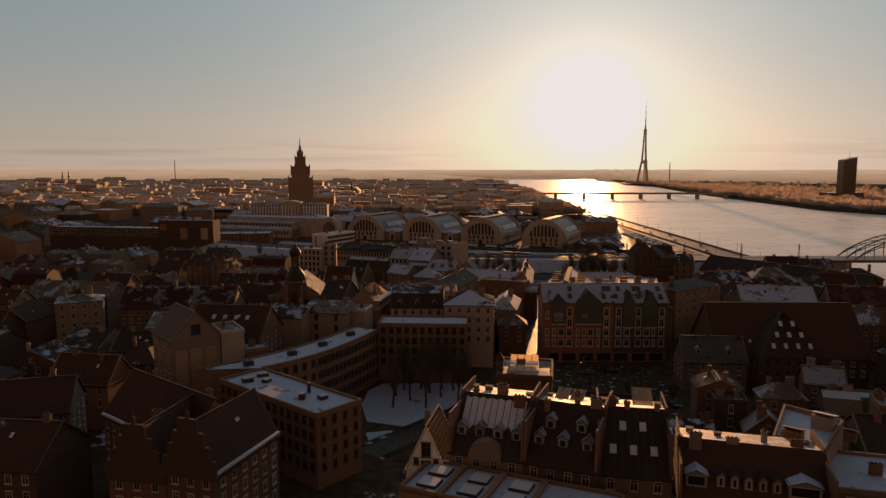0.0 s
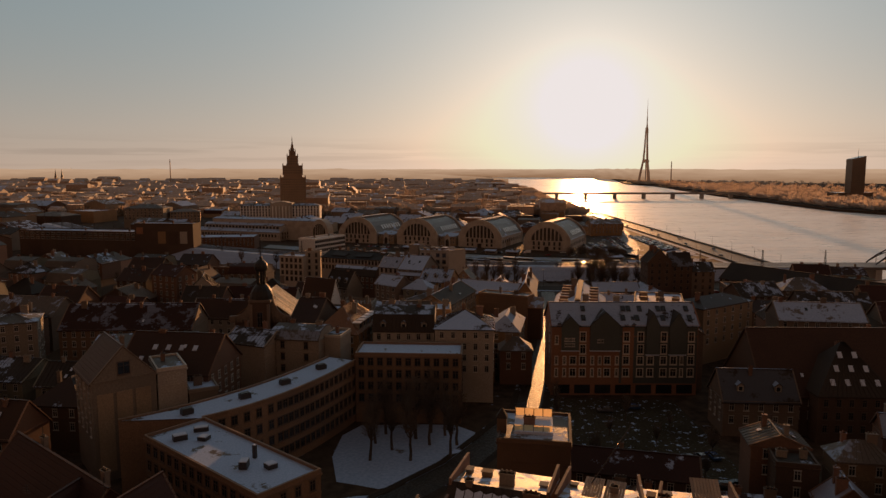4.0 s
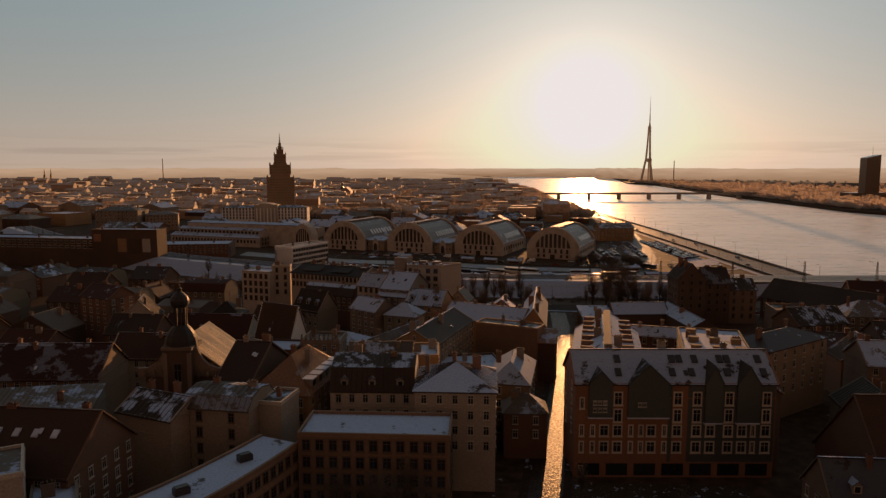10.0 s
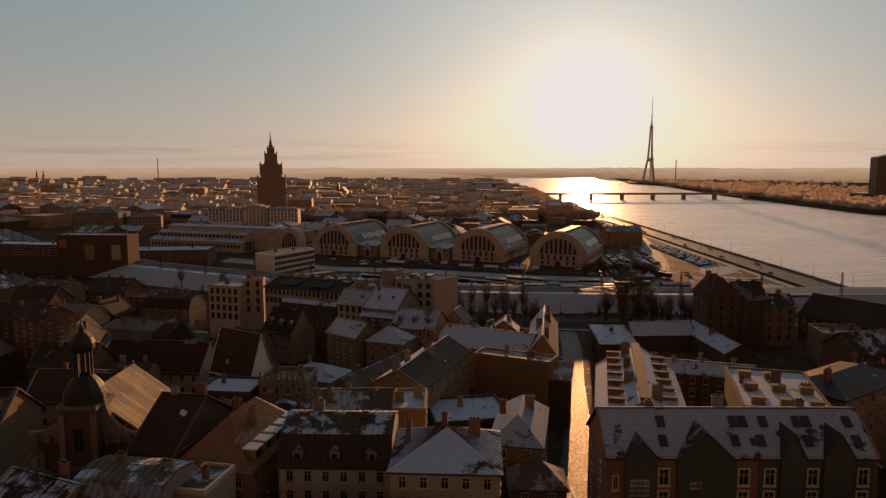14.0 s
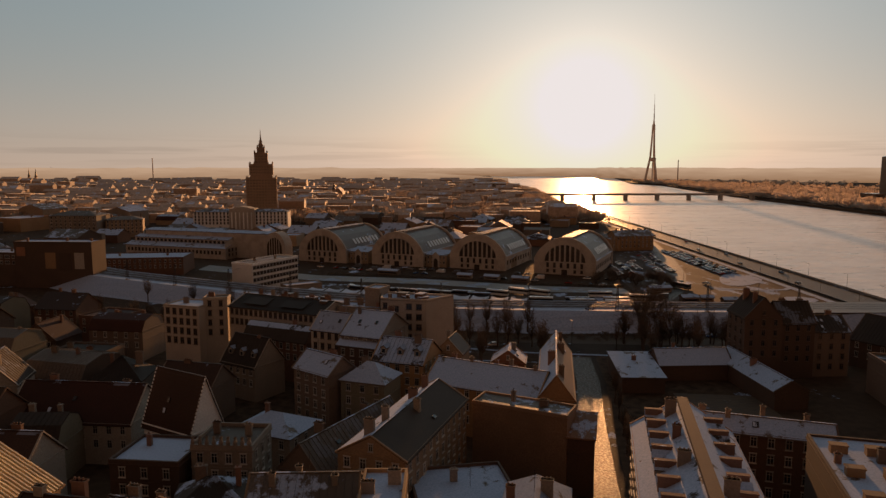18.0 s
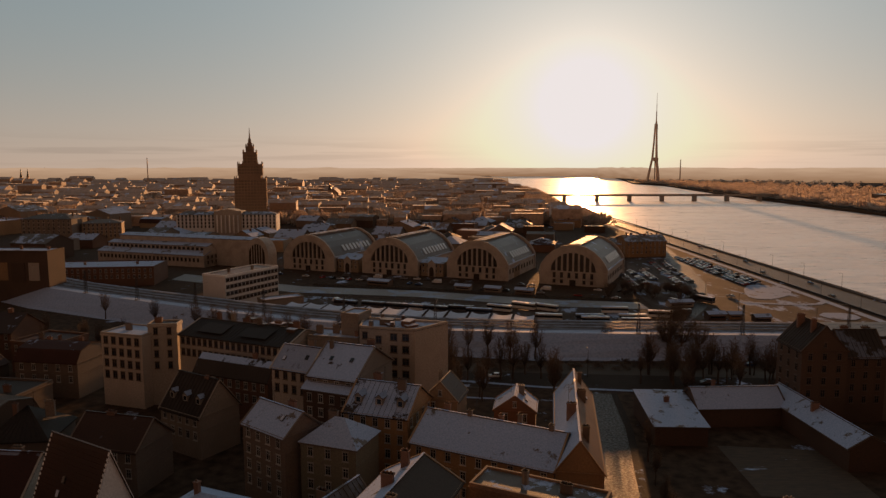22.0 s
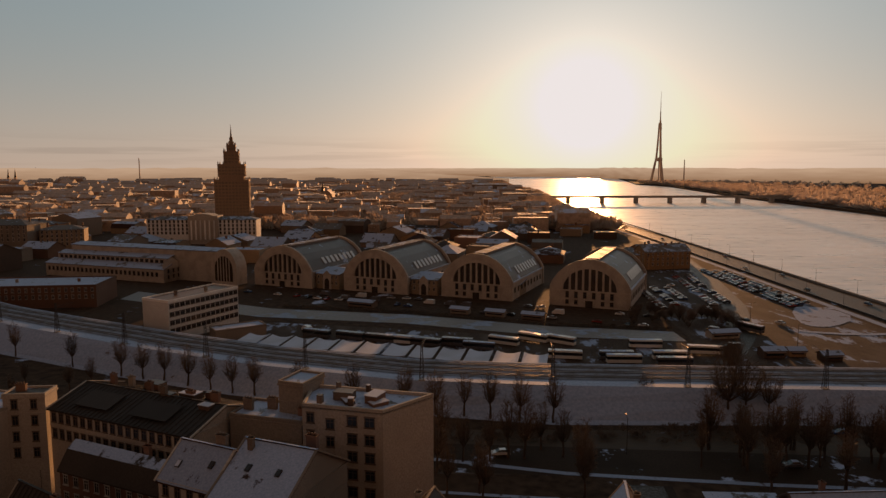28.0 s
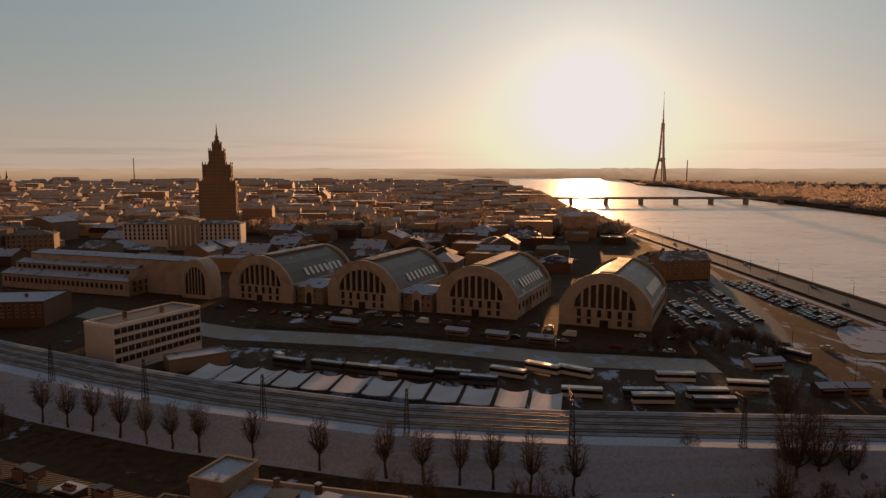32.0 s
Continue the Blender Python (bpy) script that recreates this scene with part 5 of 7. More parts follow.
for x in (9.3, 22.2, 26.4, 33.3, 41.4):
    for z in (17.9, 14.1):
        put("window", W_TALL, og, pose(x, -0.03, z))
for x, low in ((1.5, W_SLIM), (3.9, W_SLIM), (6.4, W_LOW), (9.3, W_LOW), (12.2, W_SLIM), (14.4, W_SLIM), (16.6, W_LOW), (19.5, W_SLIM), (22.2, W_LOW), (26.4, W_LOW), (29.4, W_LOW), (33.3, W_LOW), (36.3, W_LOW), (38.7, W_SLIM), (41.4, W_LOW)):
    for z in (10.7, 7.0):
        put("window", low, og, pose(x, -0.03, z))
for z in (1.5, 16.9):
    put("window", W_SLIM, og, pose(1.5, -0.03, z))
for i in range(7):
    q = Soup()
    q.box(0.9 + i * 6.1, -0.05, 0.5, 5.6 + i * 6.1, 0.02, 3.2)
    q.part("shop_window", og, M_GLASS)
for x, row in ((9.6, 0), (9.9, 1), (21.4, 0), (22.0, 1), (23.6, 1), (25.6, 0), (27.0, 1), (32.6, 1), (33.3, 0), (34.2, 1), (41.3, 0), (41.0, 1)):
    q = Soup()
    q.box(-0.65, 0, 0, 0.65, 2.0, 0.3)
    q.box(-0.5, 0.15, 0.3, 0.5, 1.85, 0.33, 1)
    q.part("roof_window", og, M_STEEL, M_GLASS, m=pose(x, 1.2 + row * 2.8, 22.5 + row * 2.2, 38.2, 0, 0))
ow = house(36.8, 251.8, 53.4, 248.0, 41, 20.5, 26, "gend", "rose", "dark", 0.8, "lr", 3, 4)
for i in range(9):
    put("dormer", dormer_mesh("dark", 0.75, 2.2, 1.8, 3.0), ow, pose(2.2, 3.5 + i * 4.5, 21.2, 0, 0, -90))
    put("dormer", dormer_mesh("dark", 0.75, 2.2, 1.8, 3.0), ow, pose(17.0 - 2.2, 3.5 + i * 4.5, 21.2, 0, 0, 90))
q = Soup()
q.box(7.6, 0.5, 25.6, 9.4, 40.5, 26.3)
q.part("ridge_walkway", ow, wall_mat("dark"), label="dark steel ridge walkway")
for i in range(14):
    q = Soup()
    q.box(-1.5, -0.35, -1.5, 1.5, 0.35, 1.3)
    q.box(-1.6, -0.45, 1.3, 1.6, 0.45, 1.5, 0, True)
    q.part("chimney", ow, M_BRICK, m=pose(3.6 if i % 2 else 13.3, 2.5 + 2.8 * i, 22.8))
fb = house(64.0, 252.8, 79.0, 248.6, 26, 23.5, 24.0, "flat", "dark", "felt", 0.9, "", 3, 3)
for i in range(8):
    q = Soup()
    q.box(-1.2, -0.7, 0, 1.2, 0.7, 1.2)
    q.box(-1.3, -0.8, 1.2, 1.3, 0.8, 1.4, 0, True)
    q.part("roof_vent", fb, wall_mat("ochre"), m=pose(3.0 + (i % 3) * 5, 3 + (i // 3) * 8.5, 23.6))
house(57, 300, 84, 291, 6.5, 17, 19.2, "gable", "dark", "tin", 0.85, "f", 3, 4)
house(81.5, 240, 86.5, 260, 13, 18, 22, "gable", "grey", "dark", 0.4, "", 3, 2)
# right of the apartment house
house(84, 205, 130, 204, 26, 10.5, 25, "gable", "dark", "brown", 0.1, "f", 3, 0, label="dark brown house with a huge steep tiled roof")
h31 = house(73.5, 204.5, 92, 203.0, 12, 9.5, 16, "gable", "grey", "dark", 0.7, "fl", 3, 1, 2)
dm = house(95, 200, 114, 199, 18, 12, 23.5, "hip", "dark", "dark", 0.1, "f", 2.6, 1, dark=True)
for row, cnt in ((0, 4), (1, 3), (2, 2)):
    for i in range(cnt):
        q = Soup()
        q.box(-0.55, 0, 0, 0.55, 1.7, 0.35)
        q.part("roof_window", dm, M_SNOW, m=pose(9.5 + (i - (cnt - 1) / 2) * 3.6, 1.6 + row * 2.3, 14.1 + row * 2.9, 51, 0, 0), label="snow-covered roof window")
house(92, 268, 116, 284, 15, 19.5, 22, "hip", "sand", "brown", 0.25, "f", 4.5, 2)
house(118, 268, 146, 264, 14, 16, 21, "gable", "grey", "tin", 0.7, "f", 3, 3)
house(150, 262, 178, 256, 14, 16, 22, "gable", "grey", "tile", 0.6, "f", 3, 3)
house(122, 306, 138, 300, 15, 11, 14.5, "gable", "grey", "brown", 0.25, "f", 3, 2)
house(142, 300, 168, 296, 14, 14, 19, "gable", "dark", "dark", 0.5, "f", 3, 2)
house(132, 330, 152, 334, 14, 12, 17, "gable", "dark", "dark", 0.5, "f", 3, 2)
house(155, 340, 175, 338, 14, 13, 18, "hip", "grey", "tin", 0.6, "f", 3, 2)
house(126, 232, 150, 230, 14, 15, 20, "gable", "brick", "tin", 0.6, "f", 3, 3)
house(150, 398, 196, 318, 19, 9.5, 17, "gable", "dark", "dark", 0.0, "f", 4, 1, label="long dark storehouse with a big bare roof below the railway", category="storehouse")
# roof terrace at the head of the street, with panes that catch the sun
tb = house(11.6, 145.6, 23.4, 143.6, 13.5, 23.0, 23.6, "flat", "dark", "felt", 0.6, "", 3, 1, label="dark corner house with a glazed roof terrace")
gp = thing("roof_terrace", "small roof terrace framed by translucent panes over a snowy deck", "terrace", 14.6, 148.4, 23.12, -8)
q = Soup()
q.slab([(0, 0, 0.5), (6.6, 0, 0.5), (6.6, 7.4, 0.5), (0, 7.4, 0.5)], 0.5)
q.part("deck", gp, M_SNOW)
M_PANE = mat("frosted_pane", (0.80, 0.68, 0.50), 0.5, vary=0.1, scale=1.0, bump=0.0, through_light=0.85)
for row, y in enumerate((0.1, 7.3)):
    for i in range(4):
        q = Soup()
        q.box(0.12 + i * 1.62, y - 0.03, 0.6, 1.62 + i * 1.62, y + 0.03, 2.0 if row else 1.6)
        q.part("pane", gp, M_PANE, label="sun-filled frosted pane")
        q = Soup()
        q.box(0.02 + i * 1.62, y - 0.06, 0.5, 0.11 + i * 1.62, y + 0.06, 2.1 if row else 1.7)
        q.part("post", gp, M_STEEL)
tu = thing("roof_turret", "small timber-framed stair turret with a pointed top", "turret", 12.7, 149.6, 23.12, -8)
q = Soup()
q.box(-0.8, -0.8, 0, 0.8, 0.8, 2.6)
q.part("turret_wall", tu, wall_mat("dark"))
q = Soup()
q.lathe([(1.35, 2.55), (1.3, 2.7), (0.02, 4.2)], 4)
q.part("turret_roof", tu, roof_mat("dark", 0.3))
# the white gabled loft house at the foot of the row
lh = house(-6.4, 114.2, 0.6, 112.8, 11, 16.4, 24.1, "gend", "bright", "tile", 0.0, "", 3, 1, label="white plastered house with a steep gable and loft doors")
for z, w in ((15.2, 1.7), (18.6, 1.7)):
    put("window", window_mesh(w, 2.6, True), lh, pose(3.55, -0.05, z))
for x, z in ((1.8, 17.2), (5.3, 17.2), (1.4, 13.4), (5.7, 13.4)):
    put("window", window_mesh(0.9, 1.1, True), lh, pose(x, -0.05, z))
# towards the boulevard
lr = house(6.4, 341.4, 33.2, 327.5, 15.5, 12.8, 17.3, "gable", "ochre", "tin", 1.0, "f", 3, 5)
sr = house(33.4, 327.2, 42.0, 325.8, 45, 13.0, 18.8, "gend", "ochre", "rust", 0.9, "", 3, 4, other=0.0, label="steep gabled house, one roof slope rusty, one snowy")
house(25.0, 363.0, 34.4, 361.4, 9, 11.5, 15.0, "gend", "orange", "tin", 0.9, "f", 3, 1)
house(64.8, 369.2, 77.6, 368.6, 22, 4.8, 6.6, "shed", "dark", "felt", 0.75, "", 3, 1)
house(79.4, 380.6, 103.0, 381.6, 11, 5.4, 9.2, "gable", "dark", "tin", 1.0, "", 3, 1, edge_snow=False)
house(103.4, 354.0, 113.2, 354.6, 38, 5.6, 8.4, "gend", "dark", "tin", 1.0, "", 3, 1)
house(107.0, 383, 119, 383, 13, 20, 26.5, "gend", "dark", "dark", 0.25, "fl", 3, 2, dark=True)
house(119.2, 384, 130, 384, 12, 18, 24, "gable", "dark", "dark", 0.5, "f", 3, 2, dark=True)
house(130.2, 385, 142, 385, 12, 15, 19, "gable", "grey", "dark", 0.5, "fr", 3, 2, dark=True)
# left of the boulevard
house(-84.2, 399.6, -70.8, 395.2, 11, 20.8, 21.3, "flat", "white", "felt", 1.0, "f", 2.4, 1, dark=True, wsize=(1.5, 2.1), label="pale office block with a snowy flat roof")
house(-70.4, 398.6, -62.4, 399.2, 5, 23.3, 23.8, "flat", "white", "felt", 0.5, "fl", 2.6, 1, dark=True)
l1 = house(-62.0, 399.8, -28.5, 385.0, 18, 20.6, 23.4, "gable", "white", "dark", 0.0, "f", 1.9, 6, floors=2, dark=True)
for i in (3, 5, 6, 7, 8):
    q = Soup()
    a, b, c = (1.2, 0.8, 0.8) if i % 3 else (1.9, 1.2, 0.9)
    q.box(-a, -b, -0.6, a, b, c)
    q.box(-a - 0.1, -b - 0.1, c, a + 0.1, b + 0.1, c + 0.15, 1, True)
    q.part("roof_hatch", l1, wall_mat("brick" if i % 2 else "dark"), M_STEEL if i % 2 else M_SNOW, m=pose(3 + i * 3.8, 7.5 + (i * 5 % 4) * 2.0, 22.7))
for i in range(2):
    q = Soup()
    q.box(0, 0, 0, 9, 5.0, 0.14)
    q.part("roof_sheet", l1, roof_mat("dark", 0), m=pose(5 + i * 15, 1.6, 21.45, 17.2, 0, 0), label="dark bare roof sheet")
house(-54.0, 388.0, -31.6, 377.8, 7.6, 13.2, 17.6, "mansard", "brick", "dark", 0.7, "f", 2.4, 1, 0, floors=3, label="dark brick house with a strip of snow on its roof")
house(-28.6, 370.8, -19.0, 366.3, 11, 19.6, 24.0, "gable", "white", "brown", 0.75, "f", 1.9, 1, floors=2, dark=True)
house(-18.7, 364.8, -7.0, 360.0, 19, 19.4, 25.0, "gable", "pale", "brown", 0.9, "f", 2.4, 2, floors=2)
house(-19.5, 362.8, -7.9, 358.0, 2.0, 16.6, 18.0, "shed", "dark", "tin", 1.0, "f", 2.4, 0, label="narrow lean-to with a snow-covered roof below a gabled house")
ab = poly_block([(-9.2, 387.7), (5.7, 384.0), (14.5, 393.0), (-9.3, 398.9)], 25.0, "white", "felt", 0.7, "tall pale apartment block with a blank side wall", "apartment block")
for r in range(6):
    for x, w in ((1.6, 1.5), (5.4, 1.6), (9.6, 1.9), (12.9, 1.9)):
        put("window", window_mesh(w, 1.9, True), ab, pose(x, -0.03, 22.2 - r * 3.3 - (0.9 if x in (5.4,) else 0)))
for i in range(10):
    q = Soup()
    a, b, c = ((0.5, 0.5, 1.4), (1.3, 0.8, 0.8), (0.9, 1.6, 0.6), (0.35, 0.35, 2.0), (1.8, 1.2, 1.5))[i % 5]
    q.box(-a, -b, 0, a, b, c)
    q.box(-a * 1.08, -b * 1.08, c, a * 1.08, b * 1.08, c + 0.12, 1, True)
    q.part("roof_box", ab, wall_mat(("grey", "brick", "dark")[i % 3]), M_SNOW if i % 3 else M_STEEL, m=pose(2.4 + (i * 7 % 10) * 1.2, 2.6 + (i * 3 % 5) * 1.5, 25.1, 0, 0, i * 20))
house(-15.0, 394.6, -10.0, 392.6, 7.5, 27.3, 27.8, "flat", "pale", "felt", 0.8, "", 3, 0, name="penthouse", label="small pale rooftop penthouse with a snowy top", category="building")
house(-24.0, 393.0, -9.6, 388.6, 9, 21.4, 22.0, "flat", "pale", "felt", 0.8, "", 3.4, 4)
house(-55.2, 368.6, -43.2, 361.1, 11.8, 10.5, 17.8, "gable", "pale", "dark", 0.3, "f", 2.4, 1, 3, label="plaster house with a blank pointed gable and dormers")
house(-66, 347, -50, 343, 12, 10, 15, "gable", "grey", "brown", 0.3, "f", 3, 1)
house(-28.2, 344.2, -17.8, 335.9, 9.5, 15.8, 19.6, "gable", "grey", "tin", 1.0, "f", 2.8, 1)
house(-15.0, 337.4, -3.6, 333.2, 10, 14.4, 18.4, "hip", "green", "tin", 0.75, "f", 2.8, 1)
house(-8.3, 350.8, 5.6, 346.0, 14.6, 15.8, 20.6, "gable", "ochre", "dark", 0.65, "fr", 2.6, 2, 3)
house(8.6, 360.6, 16.2, 358.4, 9, 15.2, 19.3, "gend", "cream", "brown", 0.2, "f", 3, 1)
house(-57.0, 319.0, -43.6, 311.0, 9, 10.5, 22.2, "gable", "bright", "brown", 0.0, "r", 3, 0, label="white house with a steep dark brown tiled roof")
house(-90, 322, -60, 319, 15, 10, 17, "gable", "white", "tile", 0.45, "f", 3, 2)
house(-36, 316, -22, 310, 12, 10, 13, "hip", "pale", "tin", 0.8, "fr", 3, 1)
on = house(-35.4, 289.6, -24.0, 288.8, 11, 16.6, 17.4, "flat", "pale", "felt", 0.3, "fr", 2.3, 2, label="pale ornate town house with a balustraded flat roof")
for i in range(9):
    q = Soup()
    q.lathe([(0.32, 17.3), (0.45, 17.9), (0.2, 18.5), (0.34, 18.9)], 6, 0.4 + i * 1.32, 0.1)
    q.part("roof_urn", on, wall_mat("pale"))
house(-33, 273, -21, 275.4, 11, 12.5, 16, "hip", "pale", "dark", 0.5, "fr", 3, 2)
house(-20, 292, -11, 287, 30, 12, 17.5, "gend", "grey", "tin", 0.6, "r", 3, 2)
house(-50.2, 289.0, -37.0, 287.6, 12, 14.2, 14.9, "flat", "dark", "felt", 1.0, "f", 3, 1)
house(-42, 264, -30.5, 261, 12, 13, 17.5, "gable", "dark", "dark", 0.5, "f", 3, 2)
# far left blocks
house(-126, 262, -82, 263.5, 18, 14, 21, "gable", "tan", "tile", 0.5, "f", 3, 4)
house(-141, 246, -127, 252, 14, 19, 21, "hip", "pale", "tin", 0.6, "fr", 3, 2)
house(-106, 241, -76, 246, 13, 11, 14, "shed", "grey", "tin", 0.5, "f", 3, 2)
house(-132, 351, -118, 344, 12, 19, 23, "gable", "brick", "tile", 0.2, "fr", 3, 2)
house(-110, 334.8, -97, 338.0, 13, 13, 20, "gend", "white", "dark", 0.4, "f", 3, 2)
house(-180, 292, -142, 286, 16, 13, 19, "gable", "grey", "tin", 0.5, "f", 3, 3)
house(-92, 290, -66, 288, 13, 12, 18, "gable", "white", "brown", 0.5, "f", 3, 3)

# ---- the church with the copper cupola ----
ch = thing("church", "baroque church with a dark cupola tower and a tiled bell-cast roof", "church", -63.0, 244.5, 0, 0)
M_CHROOF = mat("church_tiles", (0.14, 0.08, 0.04), 0.7, vary=0.4, scale=1.0, bump=0.4, spec=0.3)
M_COPPER = mat("dark_copper", (0.028, 0.024, 0.022), 0.6, 0.3, vary=0.3, scale=1.0)
s = Soup()
s.box(1.6, 0, 0, 18.4, 19, 21.5)
for y in (0, 19):
    p = [(1.6, y, 21.5), (18.4, y, 21.5), (16.2, y, 23.0), (10, y, 27.6), (3.8, y, 23.0)]
    s.face(p if not y else p[::-1])
s.part("wall", ch, wall_mat("dark"))
# tile ribs of the sunlit slope: sun glint painted into the gold colour
M_CHSUNLIT = mat("church_sunlit_tiles", (0.80, 0.53, 0.24), 0.33, vary=0.4, scale=1.5, bump=0.4, tint=0.25, spec=1.0)
rib = Soup()
for k in range(4):
    u0, u1 = k / 4, (k + 1) / 4
    for w0, w1, z0, z1 in ((-0.27, -0.13, 0.0, 0.26), (-0.13, 0.13, 0.26, 0.26), (0.13, 0.27, 0.26, 0.0)):
        rib.face([(10 + 8.9 * u0, w1, 28.6 - 6.5 * u0 + z1 + 0.08), (10 + 8.9 * u0, w0, 28.6 - 6.5 * u0 + z0 + 0.08), (10 + 8.9 * u1, w0, 28.6 - 6.5 * u1 + z0), (10 + 8.9 * u1, w1, 28.6 - 6.5 * u1 + z1)])
RIB_ME = rib.mesh("roof_tile", M_CHSUNLIT)
for sx in (1, -1):
    r = Soup()
    p = [(18.9, 0.8, 22.1), (18.9, 19.5, 22.1), (10, 19.5, 28.6), (10, 0.8, 28.6)]
    if sx < 0:
        p = [(20 - x, y, z) for x, y, z in p][::-1]
    r.slab(p, 0.25)
    ro = r.part("roof", ch, M_CHROOF, label="old clay-tiled slope")
    if sx > 0:
        for i in range(26):
            put("roof_tile", RIB_ME, ro, pose(0, 1.2 + i * 0.71, 0.02))
g = Soup()
vol = [(20.0, 20.5), (20.0, 22.4), (17.9, 22.5), (16.2, 23.2), (14.8, 24.6), (13.9, 26.6), (13.4, 29.5), (10, 29.6)]
full = vol + [(20 - x, z) for x, z in vol[::-1][1:]]
g.face([(x, -0.35, z) for x, z in full][::-1])
g.face([(x, 0.55, z) for x, z in full])
for (x0, z0), (x1, z1) in zip(full, full[1:]):
    g.face([(x0, -0.35, z0), (x0, 0.55, z0), (x1, 0.55, z1), (x1, -0.35, z1)][::-1])
g.part("volute_gable", ch, wall_mat("grey"), label="curved volute gable of the church front")
for i in range(9):
    q = Soup()
    q.lathe([(0.3, 20.6), (0.45, 21.2), (0.2, 21.9), (0.35, 22.2)], 6, 2.0 + i * 2.0, -1.0)
    q.part("baluster", ch, wall_mat("grey"))
s = Soup()
s.box(7.0, -2.5, 0, 13.0, 3.5, 28)
s.part("tower", ch, wall_mat("dark"))
for z in (16.5, 27.2):
    q = Soup()
    q.box(6.6, -2.95, z, 13.4, 3.95, z + 0.7, 0, True)
    q.part("cornice", ch, wall_mat("grey"))
for x, y in ((1.8, -0.4), (17.3, -0.4), (6.9, -2.85), (12.2, -2.85)):
    q = Soup()
    q.box(x, y, 0, x + 0.9, y + 0.4, 19 if y > -1 else 26.5)
    q.part("pilaster", ch, wall_mat("grey"))
for z in (6, 19.5):
    put("window", window_mesh(1.8, 4.6, True), ch, pose(10, -2.53, z))
for x in (3.6, 16.4):
    put("window", window_mesh(1.6, 4.2, True), ch, pose(x, -0.03, 8))
for i in range(4):
    put("window", window_mesh(1.8, 5.0, True), ch, pose(18.43, 4 + i * 4.6, 10, 0, 0, 90))
s = Soup()
s.lathe([(3.5, 27.9), (3.45, 29.0), (3.1, 30.4), (2.3, 31.5), (1.6, 32.2), (1.55, 32.5)], 12, 10, 0.5)
s.part("lower_dome", ch, M_COPPER)
for k in range(8):
    a = math.pi / 4 * (k + 0.5)
    q = Soup()
    q.tube((10 + 1.25 * math.cos(a), 0.5 + 1.25 * math.sin(a), 32.3), (10 + 1.25 * math.cos(a), 0.5 + 1.25 * math.sin(a), 36.6), 0.24, 0.24, 5)
    q.part("lantern_post", ch, M_COPPER)
s = Soup()
s.lathe([(1.7, 36.5), (2.05, 37.2), (2.1, 38.0), (1.75, 38.9), (1.0, 39.6), (0.4, 40.1), (0.5, 40.6), (0.12, 41.0), (0.05, 43.6)], 12, 10, 0.5)
s.part("cupola", ch, M_COPPER)
for x in range(-66, -40, 4):
    for y in range(242, 276, 4):
        FOOT.append((x, y))

# ---- buildings by the railway and the market ----
wo = house(-89.5, 529, -72.3, 562, 14.5, 16.0, 16.7, "flat", "bright", "rust", 0.35, "f", 2.5, 2, wsize=(2.2, 1.7), label="white modernist office block with ribbon windows", category="office", floors=4, dark=True)
house(-72, 530, -55, 541, 9, 4.2, 4.7, "flat", "pale", "felt", 0.9, "", 2, 0, label="low annex with a snow-covered flat roof", name="annex", category="building")
house(-225, 590, -152, 598, 28, 10.5, 11.2, "flat", "brick", "felt", 1.0, "f", 3, 3, label="long brown brick market store with a snowy flat roof", category="building")
ml = house(-229, 552, -184, 549, 14, 25.6, 26.2, "flat", "dark", "felt", 0.75, "", 3.4, 3, label="tall dark shopping block with posters on a blank wall", name="shopping_block", category="building")
for x0, x1, z0, z1, wk in ((18, 24, 11, 20, "ochre"), (26, 33, 10, 20, "dark"), (35, 40.5, 11, 20, "white"), (1.5, 6.5, 18, 23, "orange")):
    q = Soup()
    q.box(x0, -0.35, z0, x1, 0.02, z1)
    q.part("poster_panel", ml, wall_mat(wk), label="large poster panel")
house(-330, 575, -230, 557, 20, 18.5, 19.2, "flat", "dark", "felt", 0.75, "f", 4.4, 3, label="long dark flat-roofed commercial block with ribbon windows", category="building", wsize=(3.0, 1.8), floors=3)
house(-357, 812, -312, 811, 26, 22, 26, "hip", "pale", "tin", 0.25, "f", 4.2, 4, label="large pale apartment house with tall windows", wsize=(1.6, 2.6))
house(-309, 822, -278, 832, 20, 17, 20, "hip", "sand", "tin", 0.25, "f", 3.4, 4, label="pale town house with closely set windows", wsize=(1.5, 2.6))
house(150, 716, 182, 722, 16, 12, 16, "gable", "ochre", "tin", 0.5, "fl", 3.2, 3)
house(140, 742, 152, 716, 12, 9, 12, "gable", "ochre", "tin", 0.6, "", 3.2, 2)
house(160, 762, 196, 770, 15, 8, 11, "gable", "brick", "tin", 0.5, "", 3.2, 2)

# ---- the rest of the town, street by street ----
def taken(x, y, r):
    return any((x - a) ** 2 + (y - b) ** 2 < r * r for a, b in FOOT)


def rail_dist(x, y):
    return min(math.hypot(x - a, y - b) for a, b in RAIL_FINE)


RAIL_FINE = []
for (x0, y0), (x1, y1) in zip(RAIL, RAIL[1:]):
    for k in range(8):
        RAIL_FINE.append((x0 + (x1 - x0) * k / 8, y0 + (y1 - y0) * k / 8))
rf = random.Random(5)
WK, RK = ["cream", "grey", "dark", "brick", "ochre", "rose", "pale", "sand"], ["tin", "tile", "brown", "dark", "tin", "rust"]


